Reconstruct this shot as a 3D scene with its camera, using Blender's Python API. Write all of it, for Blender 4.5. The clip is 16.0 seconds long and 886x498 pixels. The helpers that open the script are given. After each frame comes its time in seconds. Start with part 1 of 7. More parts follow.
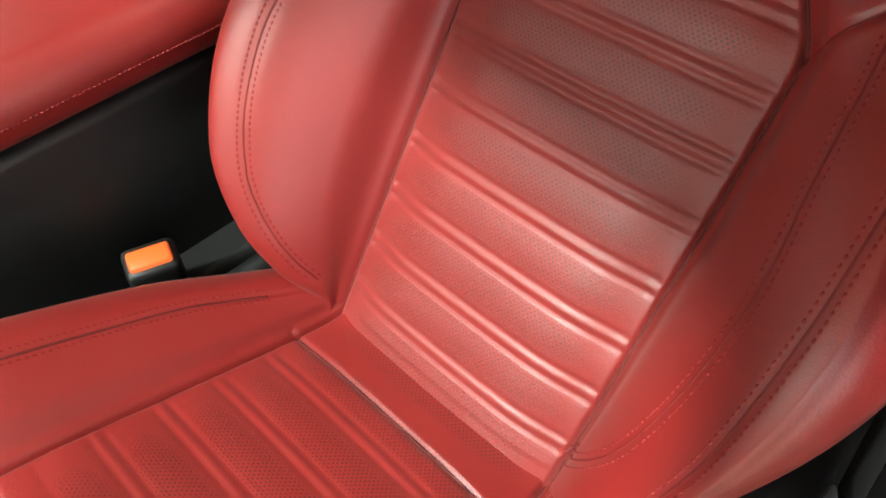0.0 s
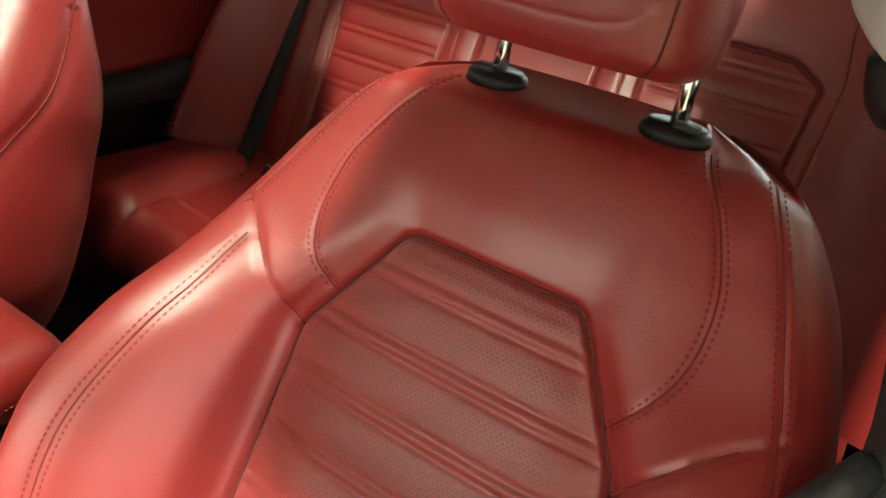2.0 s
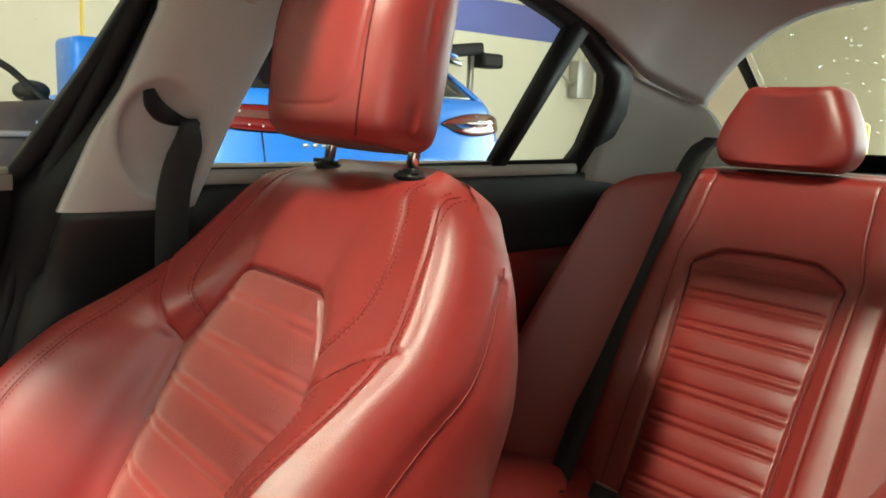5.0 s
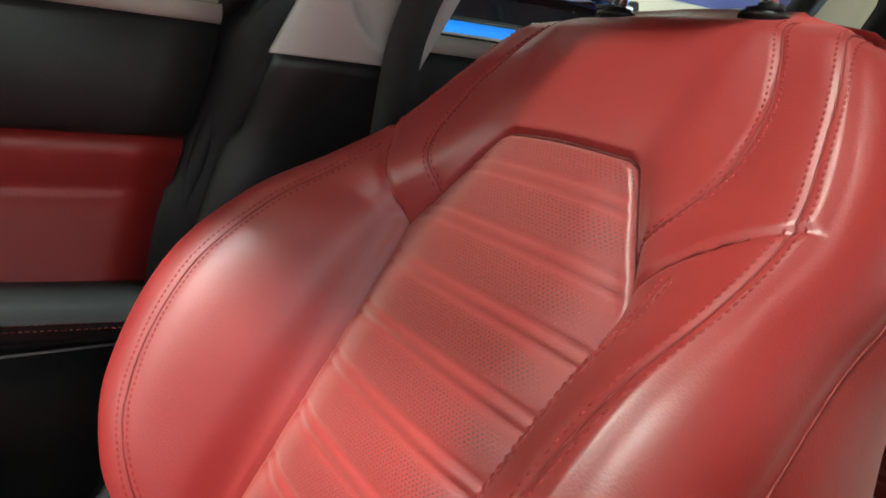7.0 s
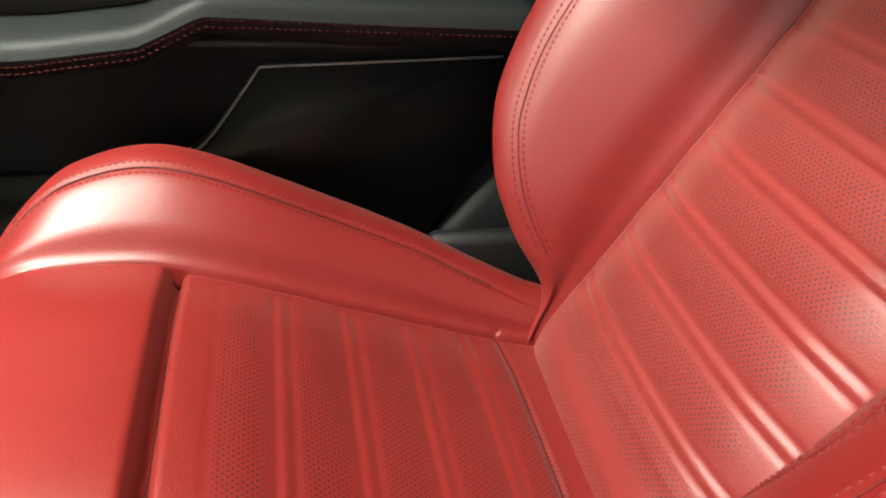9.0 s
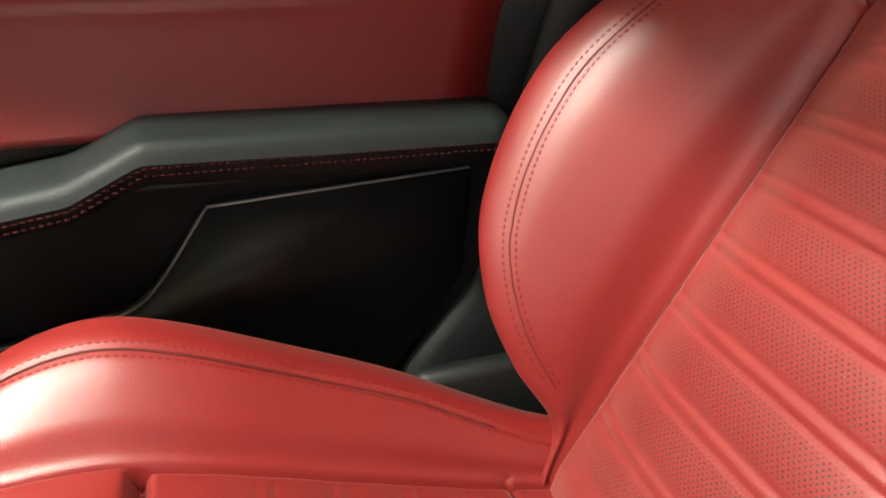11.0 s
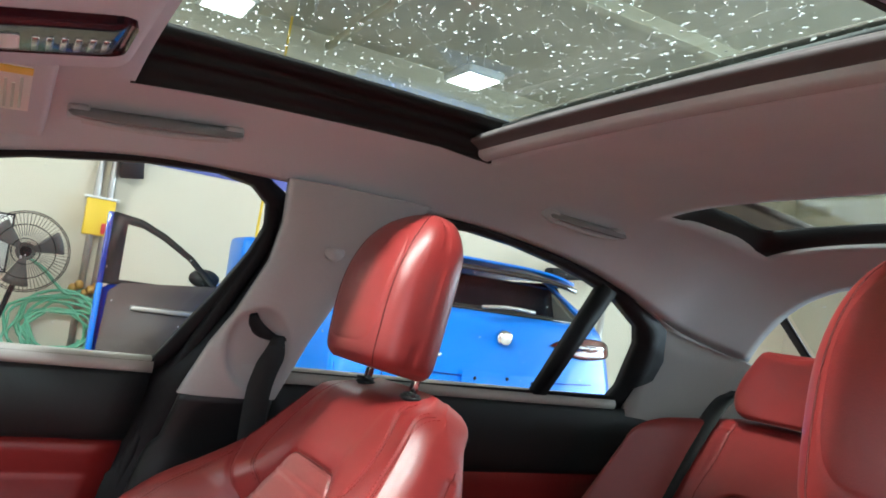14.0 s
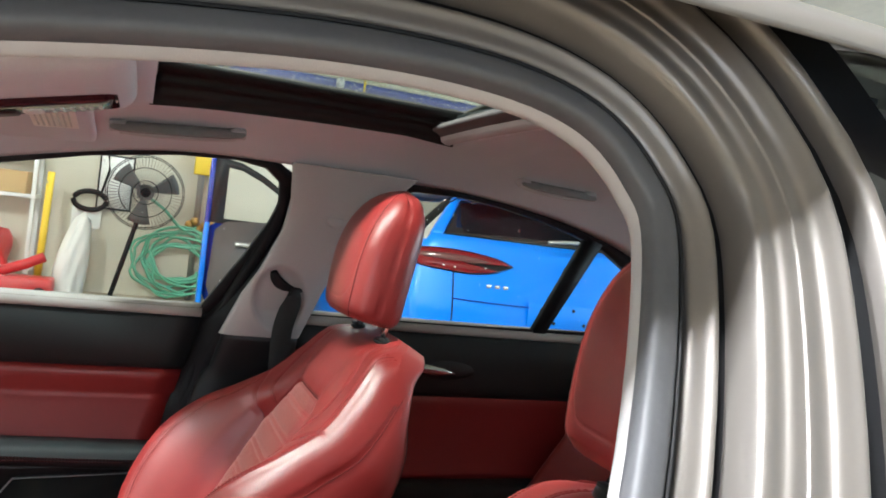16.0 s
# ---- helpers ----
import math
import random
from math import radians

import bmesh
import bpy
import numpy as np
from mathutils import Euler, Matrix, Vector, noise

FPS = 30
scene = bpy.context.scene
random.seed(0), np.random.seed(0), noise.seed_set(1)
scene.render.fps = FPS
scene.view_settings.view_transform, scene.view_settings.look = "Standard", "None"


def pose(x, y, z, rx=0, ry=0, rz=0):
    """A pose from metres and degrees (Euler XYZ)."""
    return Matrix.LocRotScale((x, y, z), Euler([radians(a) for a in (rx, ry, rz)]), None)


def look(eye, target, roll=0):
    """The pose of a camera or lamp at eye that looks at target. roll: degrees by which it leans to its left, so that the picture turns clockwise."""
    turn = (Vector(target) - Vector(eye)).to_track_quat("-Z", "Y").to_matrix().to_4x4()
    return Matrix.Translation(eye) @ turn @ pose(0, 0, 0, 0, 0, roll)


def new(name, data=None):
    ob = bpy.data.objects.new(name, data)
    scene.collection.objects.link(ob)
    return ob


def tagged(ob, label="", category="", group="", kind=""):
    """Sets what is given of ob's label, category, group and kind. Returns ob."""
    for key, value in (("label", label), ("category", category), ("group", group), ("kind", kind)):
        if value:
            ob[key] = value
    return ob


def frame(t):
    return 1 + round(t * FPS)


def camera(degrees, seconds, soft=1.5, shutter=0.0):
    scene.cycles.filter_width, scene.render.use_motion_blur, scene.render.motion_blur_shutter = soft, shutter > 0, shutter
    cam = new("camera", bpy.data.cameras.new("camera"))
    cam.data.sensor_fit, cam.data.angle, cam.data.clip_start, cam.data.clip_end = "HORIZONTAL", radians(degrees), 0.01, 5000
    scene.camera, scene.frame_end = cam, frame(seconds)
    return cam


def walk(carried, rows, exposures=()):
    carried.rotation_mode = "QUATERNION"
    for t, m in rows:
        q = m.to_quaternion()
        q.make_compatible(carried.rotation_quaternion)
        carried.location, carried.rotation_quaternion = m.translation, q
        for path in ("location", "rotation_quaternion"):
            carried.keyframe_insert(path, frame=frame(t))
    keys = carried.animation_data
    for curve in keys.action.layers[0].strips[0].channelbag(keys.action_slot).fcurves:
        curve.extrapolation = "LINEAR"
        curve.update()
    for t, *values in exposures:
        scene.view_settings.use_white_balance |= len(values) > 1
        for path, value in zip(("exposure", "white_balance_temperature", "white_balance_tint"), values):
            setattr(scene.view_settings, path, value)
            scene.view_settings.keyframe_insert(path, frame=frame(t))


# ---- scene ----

# ---------------------------------------------------------------- camera
cam = camera(59.81, 16.0, soft=1.8)
ROWS = [
    (0, 0.642, -0.095, 1.060, 44.24, -48.43, 1.02),
    (0.5, 0.607, -0.038, 1.123, 37.61, -42.77, -3.15),
    (1, 0.603, -0.017, 1.139, 36.31, -36.97, -4.26),
    (1.5, 0.598, -0.007, 1.150, 35.52, -34.29, -4.59),
    (2, 0.595, -0.003, 1.155, 35.23, -31.52, -5.15),
    (2.5, 0.595, 0.003, 1.193, 35.44, -27.99, -5.58),
    (3, 0.592, 0.002, 1.225, 36.72, -24.50, -5.81),
    (3.5, 0.586, -0.001, 1.234, 38.33, -21.05, -5.53),
    (4, 0.534, -0.018, 1.176, 41.00, -18.39, -4.46),
    (4.5, 0.400, -0.009, 1.092, 46.93, -12.95, -2.53),
    (4.7, 0.350, -0.010, 1.076, 48.48, -10.80, -1.74),
    (6.8, 0.103, -0.024, 0.943, 57.67, -10.65, -7.41),
    (7, 0.071, -0.024, 0.936, 59.07, -13.12, -6.85),
    (7.5, 0.022, -0.040, 0.924, 64.53, -20.38, -5.28),
    (8, 0.005, -0.067, 0.905, 71.75, -28.29, -5.09),
    (8.5, 0.002, -0.099, 0.886, 76.96, -32.39, -5.02),
    (8.7, 0.007, -0.103, 0.876, 78.77, -33.20, -4.75),
    (10.8, -0.126, -0.152, 0.872, 72.83, -28.87, -1.57),
    (11, -0.095, -0.130, 0.887, 71.55, -27.40, -1.16),
    (11.5, 0.023, -0.049, 0.914, 69.76, -21.46, 0.96),
    (12, 0.184, -0.053, 0.959, 63.04, -10.79, 2.08),
    (12.5, 0.363, -0.086, 1.034, 61.79, -3.71, -1.33),
    (13, 0.504, -0.084, 1.092, 62.11, 3.59, -5.00),
    (13.5, 0.568, -0.055, 1.106, 61.23, 5.29, -7.28),
    (14, 0.623, -0.045, 1.114, 60.24, 4.84, -7.87),
    (14.5, 0.690, 0.022, 1.122, 61.71, 3.02, -7.98),
    (15, 0.764, 0.033, 1.199, 64.90, 0.99, -7.49),
    (15.5, 0.861, 0.041, 1.219, 67.09, -0.34, -7.18),
    (16, 0.935, 0.048, 1.203, 68.52, -1.71, -7.22),
]
EXPOSURES = [(0, 0.0, 6300, 10), (1.0, 0.28, 7000, 8), (2.2, 0.4, 6600, 4), (3.0, 0.6, 6000, 2), (3.5, 0.55, 6050, 0), (4.5, 0.0, 6900, 2), (6.8, 0.0, 6000, 9), (8.0, -0.05, 6000, 10), (8.7, -0.15, 6600, 10), (11.0, -0.08, 6600, 10), (11.5, 0.2, 6300, 7), (12.0, 0.18, 6100, 0), (12.7, -0.03, 6900, 2), (13.2, 0.05, 6200, 4), (14.0, 0.05, 5600, 11), (15.0, 0.05, 5300, 14), (15.5, 0.2, 5400, 12), (16, 0.0, 5700, 9)]
walk(cam, [(t, pose(x, y, z, 90 + p, r, w)) for t, x, y, z, w, p, r in ROWS], EXPOSURES)

# ---------------------------------------------------------------- world and lamps
world = bpy.data.worlds.new("garage_air")
scene.world = world
world.use_nodes = True
world.node_tree.nodes["Background"].inputs[0].default_value = (0.9, 0.95, 1.0, 1)
world.node_tree.nodes["Background"].inputs[1].default_value = 0.02


def area(name, m, sx, sy, watts, colour):
    d = bpy.data.lights.new(name, "AREA")
    d.shape, d.size, d.size_y, d.energy, d.color = "RECTANGLE", sx, sy, watts, colour
    ob = new(name, d)
    ob.matrix_world = m
    return ob


# ceiling lamps: a row along the far wall, and a long tube lamp before the car
LAMP_SPOTS = [(-7.2, y) for y in (-4.0, -1.2, 1.45, 4.4, 7.2)]
for lx, ly in LAMP_SPOTS:
    area("high_bay_light", pose(lx, ly, 3.85), 0.34, 0.28, 27, (1.0, 0.955, 0.88))
area("tube_light", pose(0.30, -2.45, 3.93), 0.20, 0.5, 680, (1.0, 0.955, 0.88))
area("tube_light", pose(0.0, -5.5, 3.93), 4.8, 0.16, 280, (1.0, 0.965, 0.91))
area("tube_light", pose(0.50, -0.45, 3.93), 0.14, 0.8, 320, (1.0, 0.955, 0.88))
# daylight through the open garage door behind, added fill before and beside the car
area("door_and_fill_light", look((-0.2, 11.7, 1.9), (0.0, 2.0, 1.1)), 7.6, 3.3, 700, (0.80, 0.93, 1.0))
area("door_and_fill_light", look((-2.6, -7.7, 1.8), (-0.6, 0.0, 1.2)), 5.6, 3.2, 55, (0.80, 0.94, 1.0))
# two added side fill lamps by the unseen east wall
area("door_and_fill_light", look((5.8, -2.0, 1.75), (0.0, -0.4, 1.0)), 5.0, 3.2, 110, (0.92, 0.97, 1.0))
area("door_and_fill_light", look((5.8, 5.5, 1.8), (0.0, 0.8, 1.1)), 4.4, 3.2, 28, (0.86, 0.95, 1.0))


# ---------------------------------------------------------------- materials
class Mat:
    """A small wrapper for building node materials."""

    def __init__(self, name, colour, rough=0.5, metal=0.0, spec=0.5, coat=0.0):
        self.m = bpy.data.materials.new(name)
        self.m.use_nodes = True
        self.t = self.m.node_tree
        self.b = self.t.nodes["Principled BSDF"]
        self.set("Base Color", (*colour, 1))
        self.set("Roughness", rough)
        self.set("Metallic", metal)
        self.set("Specular IOR Level", spec)
        self.set("Coat Weight", coat)
        self.colour, self.rough = colour, rough
        self.co = self.t.nodes.new("ShaderNodeTexCoord").outputs["Object"]

    def set(self, key, value):
        self.b.inputs[key].default_value = value

    def node(self, kind, **props):
        n = self.t.nodes.new(kind)
        for k, v in props.items():
            n.inputs[k].default_value = v
        return n

    def link(self, a, b):
        self.t.links.new(a, b)

    def noise(self, scale, detail=4.0, rough=0.55):
        n = self.node("ShaderNodeTexNoise", Scale=scale, Detail=detail, Roughness=rough)
        self.link(self.co, n.inputs["Vector"])
        return n.outputs["Fac"]

    def math(self, op, a, b=None, c=None):
        n = self.t.nodes.new("ShaderNodeMath")
        n.operation = op
        for i, v in enumerate((a, b, c)):
            if v is None:
                continue
            if isinstance(v, (int, float)):
                n.inputs[i].default_value = v
            else:
                self.link(v, n.inputs[i])
        return n.outputs[0]

    def ramp(self, fac, lo, hi, c0, c1):
        n = self.t.nodes.new("ShaderNodeValToRGB")
        n.color_ramp.elements[0].position, n.color_ramp.elements[1].position = lo, hi
        n.color_ramp.elements[0].color, n.color_ramp.elements[1].color = (*c0, 1), (*c1, 1)
        self.link(fac, n.inputs[0])
        return n.outputs[0]

    def mix(self, fac, a, b):
        n = self.t.nodes.new("ShaderNodeMix")
        n.data_type = "RGBA"
        for s, v in (("Factor", fac), ("A", a), ("B", b)):
            sock = [i for i in n.inputs if i.name == s and i.type in (("VALUE",) if s == "Factor" else ("RGBA",))][0]
            if isinstance(v, (int, float)):
                sock.default_value = v
            elif isinstance(v, tuple):
                sock.default_value = (*v, 1)
            else:
                self.link(v, sock)
        return [o for o in n.outputs if o.type == "RGBA"][0]

    def vary(self, amount=0.12, scale=3.0, fine=60.0, rough_amount=0.08):
        """Two scales of colour and gloss variation."""
        f = self.math("ADD", self.math("MULTIPLY", self.noise(scale), 0.7), self.math("MULTIPLY", self.noise(fine), 0.3))
        lo = tuple(c * (1 - amount) for c in self.colour)
        hi = tuple(min(1, c * (1 + amount)) for c in self.colour)
        self.link(self.ramp(f, 0.3, 0.7, lo, hi), self.b.inputs["Base Color"])
        r = self.math("MULTIPLY_ADD", self.noise(scale * 4), rough_amount * 2, self.rough - rough_amount)
        self.link(r, self.b.inputs["Roughness"])
        return self

    def bump(self, height, strength=0.2, dist=0.002):
        n = self.node("ShaderNodeBump", Strength=strength, Distance=dist)
        self.link(height, n.inputs["Height"])
        self.link(n.outputs[0], self.b.inputs["Normal"])
        return self

    def cells(self, scale):
        n = self.t.nodes.new("ShaderNodeTexVoronoi")
        n.inputs["Scale"].default_value = scale
        self.link(self.co, n.inputs["Vector"])
        return n.outputs["Distance"]


def leather(name, colour, rough=0.43, perforated=False, axis=2, first=None, reach=None):
    m = Mat(name, colour, rough, spec=0.8)
    m.set("Sheen Weight", 0.36 if perforated else 0.05)
    m.set("Sheen Roughness", 0.45)
    m.set("Sheen Tint", (1.0, 0.86, 0.76, 1))
    m.vary(0.10, 5.0, 90.0, 0.05)
    grain = m.math("ADD", m.math("MULTIPLY", m.cells(650.0), 0.6), m.math("MULTIPLY", m.noise(40.0), 0.5))
    if not perforated:
        return m.bump(grain, 0.12, 0.0012).m
    # punched holes in staggered rows, only in the middle of each padded band
    s = m.t.nodes.new("ShaderNodeSeparateXYZ")
    m.link(m.co, s.inputs[0])
    px, pz = s.outputs[0], s.outputs[axis]
    pitch = 0.0043
    row = m.math("FLOOR", m.math("DIVIDE", pz, pitch * 0.62))
    shift = m.math("MULTIPLY", m.math("MODULO", m.math("ABSOLUTE", row), 2.0), 0.5)
    fx = m.math("SUBTRACT", m.math("FRACT", m.math("ADD", m.math("DIVIDE", px, pitch), shift)), 0.5)
    fz = m.math("SUBTRACT", m.math("FRACT", m.math("DIVIDE", pz, pitch * 0.62)), 0.5)
    d = m.math("SQRT", m.math("ADD", m.math("POWER", m.math("ABSOLUTE", fx), 2.0), m.math("POWER", m.math("MULTIPLY", m.math("ABSOLUTE", fz), 0.62), 2.0)))
    hole = m.math("LESS_THAN", d, 0.20)
    band = m.math("ABSOLUTE", m.math("SUBTRACT", m.math("FRACT", m.math("DIVIDE", m.math("SUBTRACT", pz, RIB0 if first is None else first), RIB)), 0.5))
    oval = m.math("ADD", m.math("POWER", m.math("ABSOLUTE", m.math("DIVIDE", px, 0.114)), 4.0), m.math("POWER", m.math("DIVIDE", band, 0.37), 2.0))
    fade = m.t.nodes.new("ShaderNodeClamp")
    m.link(m.math("MULTIPLY_ADD", oval, -1.6, 1.6), fade.inputs[0])
    inside = fade.outputs[0]
    if reach:
        inside = m.math("MULTIPLY", inside, m.math("GREATER_THAN", pz, reach))
    hole = m.math("MULTIPLY", hole, inside)
    base = m.b.inputs["Base Color"].links[0].from_socket
    m.link(m.mix(hole, base, tuple(c * 0.22 for c in colour)), m.b.inputs["Base Color"])
    m.bump(m.math("SUBTRACT", m.math("MULTIPLY", grain, 0.3), hole), 0.7, 0.0012)
    return m.m


RIB0, RIB = 0.0555, 0.0502
RED = (0.220, 0.0110, 0.0098)
M = {}
M["leather"] = leather("red_leather", RED)
M["leather_perf"] = leather("perforated_red_leather", RED, 0.48, True)
M["thread"] = Mat("red_thread", (0.20, 0.011, 0.010), 0.8).m
M["thread_dark"] = Mat("dark_red_thread", (0.030, 0.006, 0.006), 0.9, spec=0.05).m
# dark reds that stand for the shade inside the sewn grooves
M["seam"] = Mat("seam_groove_shade", (0.09, 0.006, 0.005), 0.7).m
M["topseam"] = Mat("topseam_groove_shade", (0.15, 0.008, 0.007), 0.7).m
M["chrome"] = Mat("chrome", (0.75, 0.75, 0.74), 0.12, 1.0).m
x = Mat("black_plastic", (0.008, 0.009, 0.0095), 0.5); x.vary(0.2, 8, 200); M["plastic"] = x.bump(x.cells(900.0), 0.1, 0.0008).m
x = Mat("dark_soft_panel", (0.012, 0.0155, 0.016), 0.55, spec=0.35); x.vary(0.2, 6, 150); M["soft"] = x.bump(x.cells(700.0), 0.2, 0.001).m
x = Mat("rubber_seal", (0.008, 0.008, 0.009), 0.6, spec=0.25); x.vary(0.2, 10, 200); M["rubber"] = x.bump(x.noise(250.0), 0.15, 0.001).m
x = Mat("black_carpet", (0.010, 0.010, 0.011), 0.95); x.vary(0.4, 20, 400); M["carpet"] = x.bump(x.noise(500.0), 0.6, 0.003).m
x = Mat("grey_headliner_cloth", (0.545, 0.55, 0.575), 0.95); x.vary(0.05, 5, 300); M["cloth"] = x.bump(x.noise(700.0), 0.25, 0.001).m
x = Mat("grey_pillar_plastic", (0.38, 0.368, 0.36), 0.7); x.vary(0.05, 4, 200); M["trim"] = x.bump(x.cells(900.0), 0.08, 0.0008).m
x = Mat("belt_webbing", (0.012, 0.014, 0.014), 0.75); x.vary(0.2, 30, 300); M["belt"] = x.bump(x.noise(900.0), 0.3, 0.001).m
x = Mat("grey_rubber_seal", (0.07, 0.07, 0.075), 0.55); x.vary(0.15, 10, 200); M["seal_grey"] = x.bump(x.noise(250.0), 0.15, 0.001).m
M["grip"] = Mat("grey_grip_plastic", (0.46, 0.44, 0.44), 0.6).vary(0.06).m
M["cage"] = Mat("dark_grey_wire", (0.10, 0.10, 0.095), 0.5, 0.3).vary(0.15).m
M["brass"] = Mat("worn_brass", (0.45, 0.28, 0.08), 0.4, 0.8).vary(0.15).m
M["orange"] = Mat("orange_button", (0.85, 0.12, 0.02), 0.4).m
x = Mat("silver_paint", (0.165, 0.150, 0.136), 0.40, 0.45, coat=0.3); M["silver"] = x.vary(0.05, 3, 400).m
x = Mat("blue_paint", (0.008, 0.19, 0.78), 0.38, 0.10, coat=0.25); M["blue"] = x.vary(0.06, 1.5, 300).m
# darker copy of the same blue paint, for shaded parts of the car
x = Mat("blue_paint_shaded", (0.010, 0.035, 0.30), 0.25, 0.2, coat=1.0); M["blue_dark"] = x.vary(0.06, 1.5, 300).m
M["spoiler"] = Mat("glossy_black_paint", (0.012, 0.008, 0.014), 0.15, spec=0.6, coat=0.6).m
M["door_card"] = Mat("grey_brown_door_card", (0.085, 0.070, 0.064), 0.6).vary(0.15).m
M["dark_glass"] = Mat("privacy_glass", (0.006, 0.007, 0.009), 0.05, spec=0.7).m
M["red_lens"] = Mat("red_lamp_lens", (0.13, 0.003, 0.006), 0.08, coat=0.6).m
M["smoke_lens"] = Mat("smoked_lamp_lens", (0.10, 0.035, 0.035), 0.08, coat=1.0).m
M["white"] = Mat("white_plastic", (0.75, 0.75, 0.72), 0.5).vary(0.05).m
M["paper"] = Mat("white_paper", (0.80, 0.79, 0.74), 0.8).vary(0.04).m
M["yellow"] = Mat("yellow_paint", (0.80, 0.55, 0.03), 0.5).vary(0.08).m
M["red"] = Mat("red_paint", (0.55, 0.03, 0.03), 0.4).vary(0.1).m
M["steel"] = Mat("galvanised_steel", (0.45, 0.44, 0.42), 0.4, 0.8).vary(0.12).m
M["green_hose"] = Mat("green_hose", (0.12, 0.38, 0.24), 0.5).vary(0.12).m
M["wood"] = Mat("pale_wood", (0.55, 0.38, 0.17), 0.7).vary(0.15, 6, 60).m
x = Mat("painted_block_wall", (0.62, 0.58, 0.46), 0.75); x.vary(0.06, 0.8, 25); M["wall"] = x.bump(x.noise(60.0), 0.15, 0.004).m
x = Mat("blue_wall_stripe", (0.10, 0.12, 0.36), 0.7); x.vary(0.08, 1, 25); M["stripe"] = x.bump(x.noise(60.0), 0.15, 0.004).m
x = Mat("concrete_floor", (0.30, 0.24, 0.16), 0.45); x.vary(0.25, 0.9, 18, 0.15); M["floor"] = x.bump(x.noise(40.0), 0.15, 0.004).m
x = Mat("ceiling_deck", (0.50, 0.47, 0.39), 0.8); M["deck"] = x.vary(0.15, 0.7, 10).m


def emitter(name, colour, strength):
    m = Mat(name, (0.8, 0.8, 0.8), 0.6)
    m.set("Emission Color", (*colour, 1))
    m.set("Emission Strength", strength)
    return m.m


M["lamp_glow"] = emitter("lamp_glow", (1.0, 0.97, 0.9), 14.0)
M["daylight"] = emitter("daylight", (0.86, 0.94, 1.0), 4.5)


# glow of the added fill panels on walls out of view
M["fill_glow"] = emitter("fill_glow", (0.86, 0.94, 1.0), 0.5)


def glass(name, tint):
    m = Mat(name, tint, 0.0)
    g = m.t.nodes.new("ShaderNodeBsdfTransparent")
    g.inputs[0].default_value = (*tint, 1)
    s = m.node("ShaderNodeBsdfGlossy", Roughness=0.02)
    lw = m.node("ShaderNodeLayerWeight", Blend=0.5)
    f = m.t.nodes.new("ShaderNodeMath")
    f.operation = "MULTIPLY_ADD"
    f.inputs[1].default_value, f.inputs[2].default_value = 0.4, 0.03
    m.link(m.math("POWER", lw.outputs["Facing"], 4.5), f.inputs[0])
    mx = m.t.nodes.new("ShaderNodeMixShader")
    m.link(f.outputs[0], mx.inputs[0])
    m.link(g.outputs[0], mx.inputs[1])
    m.link(s.outputs[0], mx.inputs[2])
    m.link(mx.outputs[0], m.t.nodes["Material Output"].inputs[0])
    return m.m


M["glass"] = glass("window_glass", (0.93, 0.96, 0.93))
M["roof_glass"] = glass("tinted_roof_glass", (0.78, 0.825, 0.77))
x = Mat("water_drops", (1, 1, 1), 0.02)
x.set("Transmission Weight", 1.0)
x.set("IOR", 1.33)
tr = x.node("ShaderNodeBsdfTranslucent", Color=(0.95, 0.97, 1.0, 1))
mx = x.node("ShaderNodeMixShader", Fac=0.45)
x.link(x.b.outputs[0], mx.inputs[1])
x.link(tr.outputs[0], mx.inputs[2])
x.link(mx.outputs[0], x.t.nodes["Material Output"].inputs[0])
M["drops"] = x.m


# ---------------------------------------------------------------- building helpers
def finish(name, bm, material, smooth=True):
    me = bpy.data.meshes.new(name)
    bm.to_mesh(me)
    bm.free()
    if material:
        me.materials.append(material)
    if smooth:
        me.shade_smooth()
    return me


def part(name, bm, material, parent, label="", smooth=True, m=None):
    """A bmesh (or ready mesh) as ONE mesh object under a thing or part."""
    me = finish(name, bm, material, smooth) if isinstance(bm, bmesh.types.BMesh) else bm
    ob = new(name, me)
    ob.parent = parent
    if m is not None:
        ob.matrix_local = m
    return tagged(ob, label)


def thing(name, label, category, loc=(0, 0, 0), group="", kind=""):
    ob = new(name)
    ob.empty_display_size = 0.05
    ob.location = loc
    return tagged(ob, label, category, group, kind)


def solo(name, bm, material, label, category="", kind="", group="", smooth=True, m=None):
    me = finish(name, bm, material, smooth) if isinstance(bm, bmesh.types.BMesh) else bm
    ob = new(name, me)
    if m is not None:
        ob.matrix_world = m
    return tagged(ob, label, category, group, kind)


def box(lo, hi, bevel=0.0, seg=2, bm=None):
    bm2 = bmesh.new()
    bmesh.ops.create_cube(bm2, size=1.0)
    for v in bm2.verts:
        v.co = Vector([(lo[i] + hi[i]) / 2 + v.co[i] * (hi[i] - lo[i]) for i in range(3)])
    if bevel:
        bmesh.ops.bevel(bm2, geom=bm2.edges[:], offset=bevel, segments=seg, profile=0.5, affect="EDGES")
    return merge(bm, bm2)


def merge(bm, other):
    if bm is None:
        return other
    tmp = bpy.data.meshes.new("tmp")
    other.to_mesh(tmp)
    other.free()
    bm.from_mesh(tmp)
    bpy.data.meshes.remove(tmp)
    return bm


